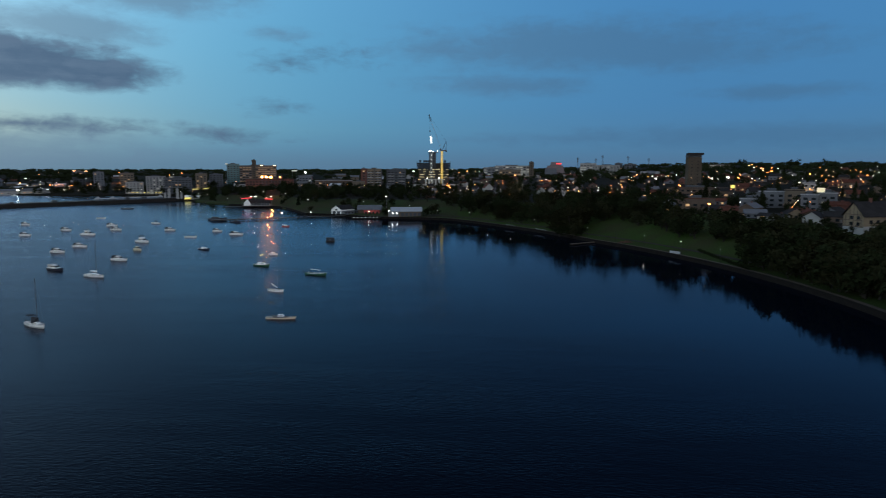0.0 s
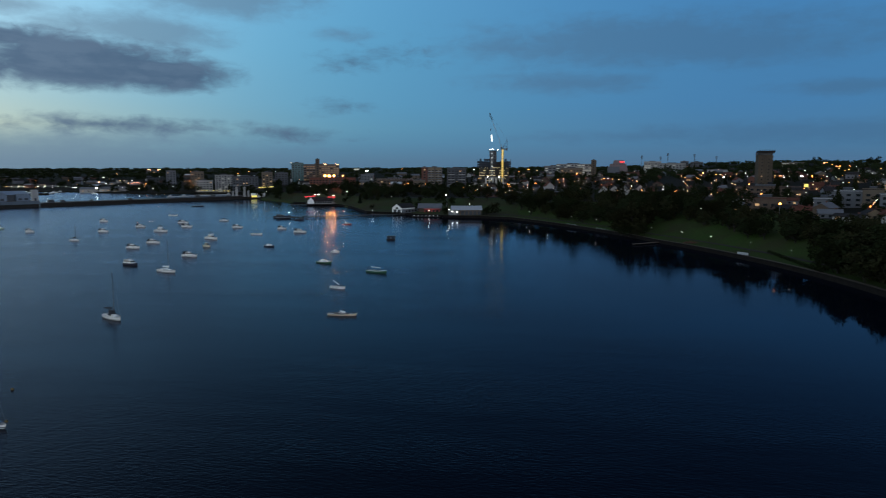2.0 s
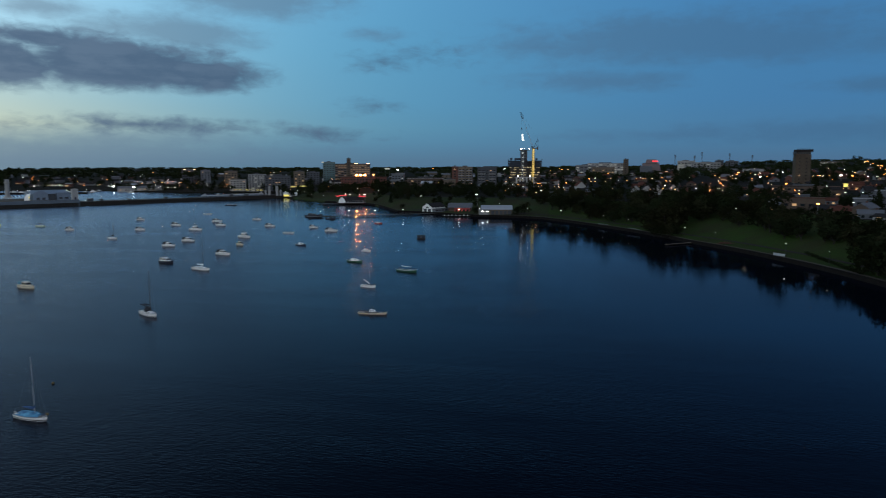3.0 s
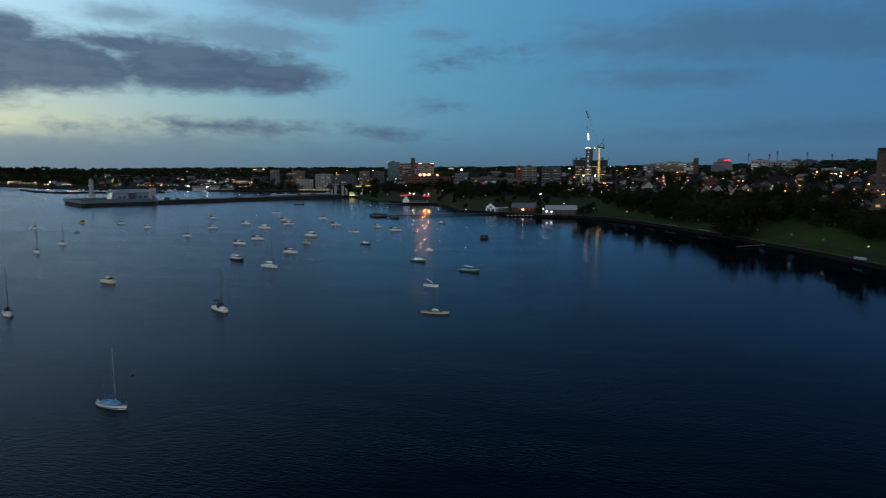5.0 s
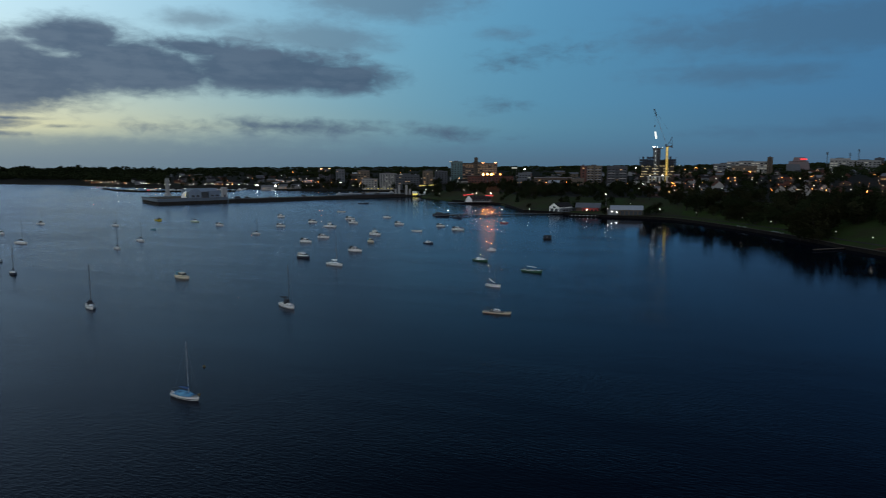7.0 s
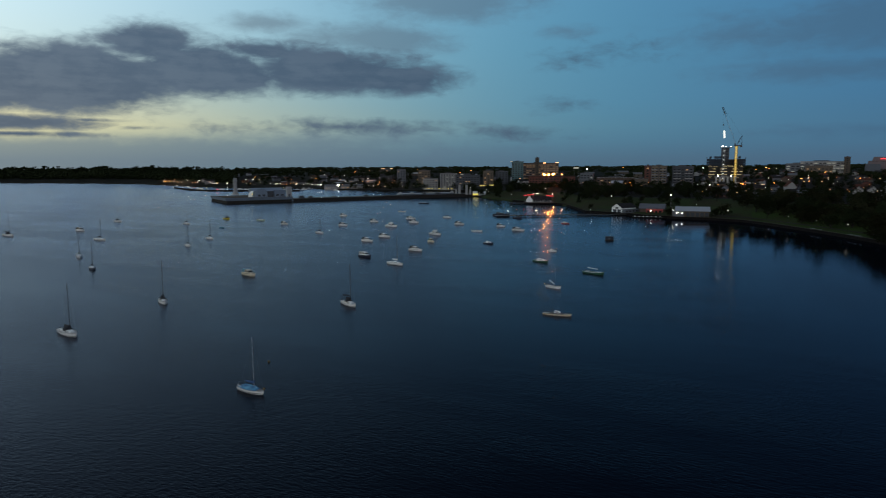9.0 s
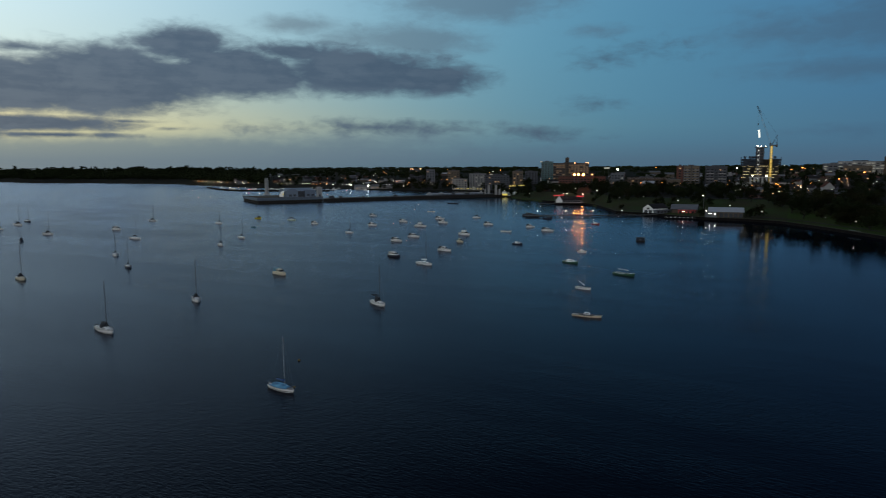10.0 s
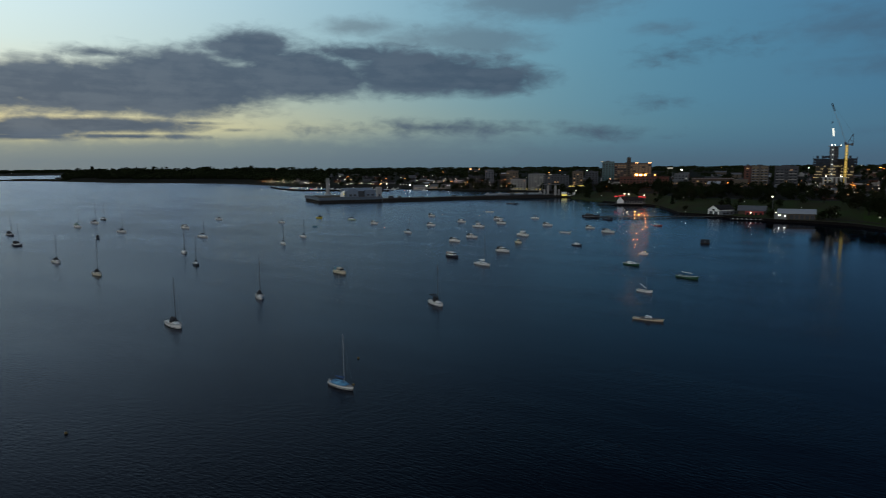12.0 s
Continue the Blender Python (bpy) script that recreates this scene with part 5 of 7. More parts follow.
def block(name, b, r, w, d, top, label, category, wall="pale", roof="roof_grey", lit=0.12, lit_mat="g_win", floor_h=3.4, step=4.5, turn=0.0, extra=None, ww=2.4, wh=1.5):
    """A flat-roofed building of several storeys; its front looks at the bay."""
    rnd = random.Random(name + str(b))
    x, y = polar(b, r)
    z = ground_at(b, r)
    h = max(4.0, top - z)
    t = thing(name, pose(x, y, z, 0, 0, facing(b, turn)), label, category)
    part("wall", boxes((-w / 2, w / 2, 0, d, -2, h)), M[wall], t)
    part("roof", boxes((-w / 2 - 0.3, w / 2 + 0.3, -0.3, d + 0.3, h, h + 0.35)), M[roof], t)
    part("parapet", boxes((-w / 2 - 0.3, w / 2 + 0.3, -0.3, 0.1, h + 0.35, h + 0.9)), M[wall], t)
    part("plant_room", boxes((-w * 0.2, w * 0.15, d * 0.3, d * 0.7, h + 0.35, h + 2.2)), M["slate"], t)
    floors = max(1, int(h / floor_h))
    if extra == "balconies":
        for f in range(1, floors):
            for s in (-1, 1):
                part("balcony", boxes((s * w * 0.27 - w * 0.17, s * w * 0.27 + w * 0.17, -1.3, 0, f * floor_h + 0.3, f * floor_h + 0.5), (s * w * 0.27 - w * 0.17, s * w * 0.27 + w * 0.17, -1.3, -1.2, f * floor_h + 0.5, f * floor_h + 1.3)), M["render" if f % 2 else "pale"], t)
        for s in (-1, 0, 1):
            part("pier_wall", boxes((s * w * 0.48 - 0.5, s * w * 0.48 + 0.5, -1.5, 0, -1, h + 0.6)), M["slate"], t)
    if extra == "bands":
        for f in range(1, floors + 1):
            part("floor_band", boxes((-w / 2 - 0.2, w / 2 + 0.2, -0.5, 0, f * floor_h - 0.5, f * floor_h + 0.1)), M["roof_grey"], t)
    windows(t, -w / 2 + 0.5, w / 2 - 0.5, 0, 1.0, floor_h, floors, step, ww, wh, lit, lit_mat, rnd)
    if r < 1200:
        side = ("left", -w / 2) if b > 0 else ("right", w / 2)
        windows(t, 1.0, d - 1.0, side[1], 1.0, floor_h, floors, step * 1.3, ww, wh, lit, lit_mat, rnd, side[0])
    return t


HOUSE_RND = random.Random(23)


def house(b, r, w=11, d=9, h=3.4, rise=2.4, wall="render", roof="roof_dark", end_on=False, lit=0.2, lift=0.0, label=""):
    x, y = polar(b, r)
    t = thing("house", pose(x, y, ground_at(b, r) + lift - 0.4, 0, 0, facing(b, HOUSE_RND.uniform(-25, 25)) + (90 if end_on else 0)), label or f"suburban house with {M[wall].name.replace('_', ' ')} walls and {M[roof].name.replace('_', ' ')}", "house", "houses of the town")
    wb = bmesh.new()
    gable_walls(wb, -w / 2, w / 2, -d / 2, d / 2, -1.5, h, rise)
    part("wall", wb, M[wall], t)
    rf = part("roof", gable(bmesh.new(), -w / 2, w / 2, -d / 2, d / 2, h, rise), M[roof], t)
    part("chimney", boxes((w * 0.22, w * 0.22 + 0.8, 0.6, 1.4, h + rise * 0.3, h + rise + 1.0)), M["brick"], rf)
    for k in range(3 if r < 900 else 2):
        lm = "g_win" if HOUSE_RND.random() < lit else "glass"
        ob = new("window", pane_mesh(1.6, 1.4, lm))
        ob.parent = t
        ob.matrix_basis = pose(-w * 0.32 + k * w * 0.32, -d / 2, 1.0)
    for s in (-1, 1) if r < 900 else ():
        ob = new("window", pane_mesh(1.6, 1.4, "g_win" if HOUSE_RND.random() < lit else "glass"))
        ob.parent = t
        ob.matrix_basis = pose(s * w / 2, 0, 1.0, 0, 0, 90 * s)
    part("door", boxes((w * 0.1, w * 0.1 + 0.95, -d / 2 - 0.05, -d / 2, 0, 2.1)), M["timber"], t)
    return t


def build_houses():
    rnd = HOUSE_RND
    spots = []
    tries = 0
    while len(spots) < 190 and tries < 4000:
        tries += 1
        b = rnd.uniform(-7, 33.5)
        r = shore(b) + 138 + 800 * rnd.random() ** 1.4
        x, y = polar(b, r)
        if all((x - p) ** 2 + (y - q) ** 2 > 17 ** 2 for p, q in spots):
            spots.append((x, y))
            house(b, r, rnd.uniform(9, 14), rnd.uniform(8, 10), rnd.choice((3.0, 3.2, 3.4, 5.2)), rnd.uniform(1.8, 3.0), rnd.choice(("render", "brick", "brown", "pale", "tan", "brown", "brick", "slate")), rnd.choice(("roof_grey", "roof_dark", "roof_red", "roof_red", "roof_dark", "roof_dark")), rnd.random() < 0.4)
    while len(spots) < 275 and tries < 8000:
        tries += 1
        b = rnd.uniform(-47, -7)
        r = shore(b) + (60 if b < -23 else 250) + 600 * rnd.random()
        x, y = polar(b, r)
        if all((x - p) ** 2 + (y - q) ** 2 > 20 ** 2 for p, q in spots):
            spots.append((x, y))
            house(b, r, rnd.uniform(11, 20), rnd.uniform(9, 12), rnd.choice((3.4, 5.8, 7)), rnd.uniform(1.8, 3.0), rnd.choice(("render", "brick", "brown", "pale", "tan")), rnd.choice(("roof_grey", "roof_dark", "roof_white", "roof_dark")))


build_houses()

# left of the pier to the great building site
block("apartment_block", -32.0, 1500, 23, 14, 35.8, "dark apartment block with two lit roof signs", "building", "slate", lit=0.05)
block("apartment_block", -30.7, 1450, 18, 14, 35.0, "grey blue apartment block among trees", "building", "pale", lit=0.05)
block("office_block", -28.8, 1350, 23, 14, 33.7, "tan office block with some lit windows", "building", "tan", lit=0.3)
block("shop_row", -28.3, 1230, 27, 12, 20.0, "low white waterfront building", "building", "render", lit=0.1)
block("office_block", -26.8, 1200, 29, 16, 29.4, "pale glazed waterfront office block", "building", "render", lit=0.25, lit_mat="g_winw", extra="bands")
block("arena_hall", -25.2, 1150, 40, 30, 28.0, "large dark glass waterfront hall", "building", "slate", "roof_dark", lit=0.03)
block("office_block", -23.5, 1200, 18, 16, 33.9, "tan waterfront office block", "building", "tan", lit=0.15)
block("office_block", -22.4, 1220, 22, 16, 32.7, "dark office block behind the waterfront", "building", "slate", lit=0.06)
block("hotel", -21.1, 1250, 21, 18, 49.8, "teal glass hotel tower with bright roof light", "building", "tealglass", lit=0.05)
block("hospital", -19.2, 1262, 64, 20, 47.0, "large brick building with rows of orange-lit windows", "building", "brown", lit=0.6, lit_mat="g_band", step=5.0, ww=3.8, extra="bands")
block("lift_tower", -19.5, 1258, 7, 7, 56.5, "square lift tower above the brick building", "tower", "concrete", lit=0.0)
block("woolstore", -18.3, 1050, 69, 26, 27.0, "long low red brick woolstore under orange floodlights", "building", "brick", "roof_dark", lit=0.05)
block("warehouse", -13.2, 980, 52, 26, 26.5, "long low warehouse with a pale metal roof", "building", "brown", "roof_white", lit=0.04)
block("office_block", -15.5, 1100, 20, 14, 31.2, "grey flat-roofed office behind the park", "building", "pale", lit=0.1, lit_mat="g_winw")
block("shop", -11.2, 900, 16, 12, 26.4, "small tan corner building lit from the street", "building", "tan", lit=0.2)
block("apartment_block", -9.9, 930, 20, 16, 42.4, "mid-rise beige apartment block with recessed balconies", "building", "stucco", lit=0.04, floor_h=3.2, step=4.0, extra="balconies")
block("apartment_block", -10.75, 928, 8, 16, 42.6, "red clad end bay of the apartment block", "building", "brick", lit=0.05)
block("apartment_block", -8.1, 940, 26, 16, 41.6, "dark grey apartment block of eight storeys", "building", "slate", lit=0.06, extra="balconies")
# right of the building site
block("university_building", -0.1, 1305, 36, 20, 44.5, "pale stepped university building with bands of lit windows", "building", "pale", "roof_white", lit=0.5, lit_mat="g_winw", floor_h=4.2, step=6.0, ww=4.6, extra="bands")
block("university_building", 1.5, 1310, 66, 18, 48.0, "long university wing under a light flat roof", "building", "render", "roof_white", lit=0.5, lit_mat="g_winw", floor_h=4.2, step=6.0, ww=4.6, extra="bands")
block("university_building", 1.3, 1288, 40, 14, 41.0, "low front wing of the university building", "building", "tan", "roof_grey", lit=0.3, floor_h=4.0, step=5.0)
block("stair_tower", 3.05, 1296, 9, 12, 55.0, "grey stair tower at the end of a long building", "tower", "concrete", lit=0)
block("hospital", 7.6, 1510, 34, 20, 53.5, "white hospital block with plant rooms on its roof", "building", "render", "roof_white", lit=0.25, lit_mat="g_winw", floor_h=4.0, step=6, ww=4.4, extra="bands")
block("hospital", 9.1, 1500, 52, 22, 50.0, "long pale hospital wing with lit windows", "building", "render", "roof_grey", lit=0.25, lit_mat="g_winw", floor_h=4.0, step=6, ww=4.4, extra="bands")
block("hospital_wing", 10.0, 1515, 16, 16, 54.0, "small upper wing of the hospital complex", "building", "slate", lit=0.1)
block("hospital_wing", 10.9, 1480, 24, 20, 52.5, "dark grey wing of the hospital complex", "building", "slate", lit=0.1)
block("warehouse", 12.5, 1200, 34, 20, 38.5, "plain white box-shaped warehouse", "building", "render", lit=0.0)
block("school", 17.6, 1500, 42, 16, 51.0, "long low school building on the hill", "building", "tan", lit=0.5, lit_mat="g_winw")
block("shop_row", 16.0, 640, 49, 14, 27.5, "long low row of shops with dark roof", "building", "brown", "roof_dark", lit=0.1)
block("townhouse", 19.8, 490, 12, 12, 25.0, "grey modern townhouse with low roof", "house", "pale", "roof_white", lit=0.04, floor_h=3.2)
block("townhouse", 21.3, 520, 17, 14, 29.0, "white modern flat-roofed townhouse", "house", "pale", "roof_white", lit=0.04, floor_h=3.2)
block("townhouse", 22.8, 516, 12, 14, 30.2, "tan modern townhouse with a dark roof terrace", "house", "tan", "roof_dark", lit=0.05, floor_h=3.2)
block("townhouse", 23.8, 485, 10, 12, 28.5, "white modern townhouse with lit upper windows", "house", "pale", "roof_white", lit=0.12, lit_mat="g_winw", floor_h=3.2)
block("townhouse", 25.0, 492, 10, 12, 29.5, "pale modern townhouse with a lit white screen above", "house", "pale", "roof_white", lit=0.12, lit_mat="g_winw", floor_h=3.2)
block("office_block", 23.9, 700, 15, 12, 31.5, "white two-storey office with dark window bays", "building", "render", lit=0.1)
block("old_house", 15.9, 480, 24, 12, 25.0, "dim brown brick guest house facing the park", "house", "brown", "roof_red", lit=0.15, floor_h=3.3)


for b, r, w, h, rise, wall, roof, end_on in (
        (21.5, 432, 15, 2.6, 1.4, "render", "roof_dark", False), (20.2, 446, 12, 3.0, 2.2, "pale", "roof_grey", False), (24.2, 418, 10, 3.2, 3.0, "render", "roof_dark", True),
        (25.7, 420, 13, 3.4, 2.6, "brown", "roof_dark", False), (18.5, 466, 13, 3.2, 2.4, "stucco", "roof_red", False), (22.8, 440, 10, 3.4, 2.8, "stucco", "roof_dark", True),
        (17.2, 478, 12, 3.2, 2.4, "brown", "roof_dark", False), (14.4, 500, 12, 3.4, 2.2, "brick", "roof_grey", False)):
    house(b, r, w, 9, h, rise, wall, roof, end_on, 0.1)


def roof_tower(b, r):
    """Concrete clock-less tower with an overhanging dark top storey."""
    x, y = polar(b, r)
    z = ground_at(b, r)
    t = thing("concrete_tower", pose(x, y, z, 0, 0, facing(b, 10)), "tall square concrete tower block with a dark overhanging top", "tower")
    part("shaft", boxes((-4.6, 8.5, 0, 15, -2, 32.8)), M["concrete"], t)
    for k in range(4):
        part("pilaster", boxes((-4.6 + k * 4.1, -3.8 + k * 4.1, -0.5, 0.0, 0, 32)), M["concrete"], t)
    part("crown_storey", boxes((-4.2, 10.0, -0.8, 16, 35.0, 37.2)), M["roof_dark"], t)
    for k in range(5):
        part("window", boxes((-3.4 + 2.5 * k, -1.4 + 2.5 * k, -0.06 + 0.6, 0.6, 33.2, 34.6)), M["glass"], t)
    part("neck", boxes((-4.0, 8.0, 0.6, 14.4, 32.8, 35.0)), M["roof_dark"], t)
    part("plant_room", boxes((-5.4, -2.0, 1, 12, 32.8, 35.0)), M["slate"], t)
    part("roof_rail", rods([((-4 + k * 2.3, -0.6, 37.2), (-4 + k * 2.3, -0.6, 38.2), 0.06) for k in range(7)] + [((-4, -0.6, 38.1), (9.8, -0.6, 38.1), 0.06)]), M["steel"], t)
    rnd = random.Random(3)
    windows(t, -3.6, 7.6, 0, 2, 3.3, 9, 4.1, 1.2, 1.0, 0.03, "g_win", rnd)


roof_tower(15.6, 745)


def domed_hall(b, r):
    x, y = polar(b, r)
    t = thing("domed_theatre", pose(x, y, ground_at(b, r), 0, 0, facing(b)), "pinkish concrete theatre with stepped top and red sign", "building")
    h = 57 - ground_at(b, r)
    bm = bmesh.new()
    box(bm, -21, 19, 0, 30, -1, h - 8.5, 5.0)
    part("drum", bm, M["pink"], t)
    bm = bmesh.new()
    box(bm, -21, 3, -9, 0, -1, h - 13, 1.5)
    part("foyer", bm, M["pale"], t, "pale lower foyer before the theatre")
    part("fly_tower", box(bmesh.new(), -11, 11, 5.4, 24, h - 8.0, h - 1.2, 2.4), M["pink"], t)
    part("cornice", boxes((-16.6, 14.6, 4.4, 25.6, h - 8.5, h - 8.0)), M["brown"], t)
    part("sign", boxes((1.5, 11.5, 4.5, 4.9, h - 5.2, h - 3.4)), M["g_red"], t, "glowing red rooftop sign")


domed_hall(5.0, 1350)


def gabled_row():
    for k, b in enumerate((3.9, 4.7, 5.6, 6.6)):
        house(b, 700, 9, 9, 6.0, 4.2, "render", "roof_dark", True, 0.4, 0, "white steep gabled terrace house with dark roof")
    house(-0.5, 800, 12, 10, 6.5, 5.0, "render", "roof_red", True, 0.5, 0, "white house with curved gable and red roof")


def gabled_mansion(b, r):
    """A big house: half-timbered gable end, white long side, steep dark roof."""
    x, y = polar(b, r)
    t = thing("gabled_mansion", pose(x, y, ground_at(b, r) - 0.3, 0, 0, facing(b, 45)), "large gabled house with half-timbered end and steep dark roof", "house")
    w, d, h, rise = 26, 12, 7.6, 6.4
    wb = bmesh.new()
    gable_walls(wb, -w / 2, w / 2, 0, d, -1.5, h, rise)
    part("wall", wb, M["stucco"], t)
    part("base_wall", boxes((-w / 2 - 0.12, -w / 2, 0, d, -1, 2.6), (-w / 2, w / 2, -0.12, 0, -1, 3.2)), M["render"], t, "pale rendered lower walls")
    part("roof", gable(bmesh.new(), -w / 2, w / 2, 0, d, h, rise, 0.8), M["roof_dark"], t)
    for k in range(5):
        yy = 1.4 + k * 2.3
        part("timber_strip", boxes((-w / 2 - 0.1, -w / 2, yy - 0.14, yy + 0.14, 3.0, h + rise * (1 - abs(yy - d / 2) / (d / 2)) - 0.4)), M["brown"], t)
    for zz in (2.7, 5.6, 8.2):
        part("timber_strip", boxes((-w / 2 - 0.11, -w / 2, 0.3 if zz < 8 else 1, d - 0.3 if zz < 8 else d - 1, zz, zz + 0.3)), M["brown"], t)
    for zz in (3.4, 6.2):
        for yy in (2.2, 6.2):
            part("window", boxes((-w / 2 - 0.14, -w / 2, yy, yy + 1.7, zz, zz + 1.5)), M["glass"], t)
    for k in range(6):
        part("window", boxes((-10 + 3.8 * k, -8.4 + 3.8 * k, -0.16, -0.1, 1.0, 2.8)), M["glass"], t)
        part("window", boxes((-10 + 3.8 * k, -8.4 + 3.8 * k, -0.16, -0.1, 4.4, 6.0)), M["glass"], t)
    for k in (-5, 6):
        part("chimney", boxes((k, k + 1.0, d / 2 - 0.5, d / 2 + 0.5, h + rise - 1, h + rise + 1.8)), M["brick"], t)


gabled_mansion(28.75, 372)
tree(28.4, 350, "round", 0.75)
tree(29.6, 348, "round", 0.7)


gabled_row()


# ---- the long pier ----
PIER = pose(-415, 893, 0, 0, 0, -122.4)  # x out along the pier, +y toward the bay's near side


def build_pier():
    t = thing("pier", PIER, "long dark timber pier on piles with a wide head", "pier")
    part("deck", boxes((-20, 262, -16, 0, 3.4, 4.0)), M["timber"], t)
    part("edge_beam", boxes((-20, 262, 0, 0.5, 2.6, 4.3), (-20, 262, -16.5, -16, 2.6, 4.3)), M["pile"], t)
    # dark sheet added between the piles to stand for shade under the pier
    part("fender_wall", boxes((-20, 262, -0.9, -0.6, -1, 3.4), (263, 342, -0.9, -0.6, -1, 3.6), (342, 342.3, -81, -1, -1, 3.6)), M["pile"], t, "dark sheet between the piles for the shade under the deck")
    part("head_deck", boxes((262, 343, -82, 0, 5.6, 6.5)), M["concrete"], t)
    part("fascia", boxes((262, 343.4, 0, 0.5, 3.7, 7.2), (343, 343.5, -82, 0, 3.7, 7.2)), M["fascia"], t, "grey boarded fascia round the pier head")
    part("low_beam", boxes((262, 343.2, -0.4, 0.2, 0.9, 1.5), (342.6, 343.2, -82, 0, 0.9, 1.5)), M["pile"], t)
    pm = mesh_of("support_post", rods([((0, 0, -2.5), (0, 0, 3.6), 0.3)], 7), M["pile"])
    for k in range(58):
        for y in (-0.3, -15.6):
            ob = new("support_post", pm)
            ob.parent, ob.matrix_basis = t, pose(-18 + 4.8 * k, y, 0)
    for k in range(16):
        ob = new("support_post", pm)
        ob.parent, ob.matrix_basis = t, pose(343, -2 - 5 * k, 0)
    for k in range(17):
        ob = new("support_post", pm)
        ob.parent, ob.matrix_basis = t, pose(263 + 4.9 * k, -0.1, 0)
    for y in (-0.2, -15.8):
        post = rods([((-18 + 3 * k, y, 4.0), (-18 + 3 * k, y, 5.1), 0.06) for k in range(93)] + [((-18, y, 5.1), (260, y, 5.1), 0.06), ((-18, y, 4.6), (260, y, 4.6), 0.04)])
        part("railing", post, M["steel"], t)
    return t


def build_pier_hall():
    t = thing("pier_hall", PIER @ pose(283, -52, 6.5), "large blue-grey pier hall with a gabled front and dark entrance", "building")
    wb = bmesh.new()
    gable_walls(wb, -18, 20, 0, 26, 0, 6.8, 3.6)
    part("wall", wb, M["pier_wall"], t)
    part("roof", gable(bmesh.new(), -18, 20, 0, 26, 6.8, 3.6, 0.8), M["pier_wall"], t)
    gb = bmesh.new()
    v = [gb.verts.new((x, 26.2, z)) for x, z in ((4.5, 0), (19.5, 0), (19.5, 7.2), (16.0, 9.8), (12.0, 10.8), (8.0, 9.8), (4.5, 7.2))]
    u = [gb.verts.new(k.co + Vector((0, 4.0, 0))) for k in v]
    gb.faces.new(v)
    gb.faces.new(u[::-1])
    for k in range(7):
        gb.faces.new((v[k], u[k], u[(k + 1) % 7], v[(k + 1) % 7]))
    bmesh.ops.recalc_face_normals(gb, faces=gb.faces[:])
    part("front_gable", gb, M["pier_wall"], t, "pale rounded gable facing the bay")
    part("porch", boxes((-3.5, 4.4, 26.1, 29, 0, 6.4), (-4.2, 4.4, 26.1, 30, 6.4, 6.9)), M["slate"], t, "dark recessed entrance porch")
    part("annex", boxes((-18, -4.4, 26.1, 31, 0, 7.6), (-18.4, -4.2, 26.1, 31.4, 7.6, 8.1)), M["pier_wall"], t)
    for k in range(2):
        part("window", boxes((-16 + 6 * k, -12.4 + 6 * k, 31, 31.06, 1.0, 3.0)), M["slate"], t)
        part("window", boxes((7.2 + 5.6 * k, 10.6 + 5.6 * k, 30.2, 30.26, 0.6, 3.0)), M["slate"], t)
    sail = bmesh.new()
    rows = [[sail.verts.new((20.5 + 5.5 * math.sin(a) * (1 - q), 22 + 7 * q, 7.5 * math.cos(a))) for a in [k * math.pi / 12 for k in range(7)]] for q in (0.0, 0.35, 0.7)]
    for p, q in zip(rows, rows[1:]):
        for k in range(6):
            sail.faces.new((p[k], p[k + 1], q[k + 1], q[k]))
    ret = bmesh.ops.extrude_face_region(sail, geom=sail.faces[:])
    for e in ret["geom"]:
        if isinstance(e, bmesh.types.BMVert):
            e.co.x += 0.25
    bmesh.ops.recalc_face_normals(sail, faces=sail.faces[:])
    part("awning", sail, M["white"], t, "curved white awning at the end of the hall")
    part("lamp", ball(bmesh.new(), (23.2, 29.2, 3.6), 0.8), M["g_yel"], t, "yellow lamp beside the entrance")


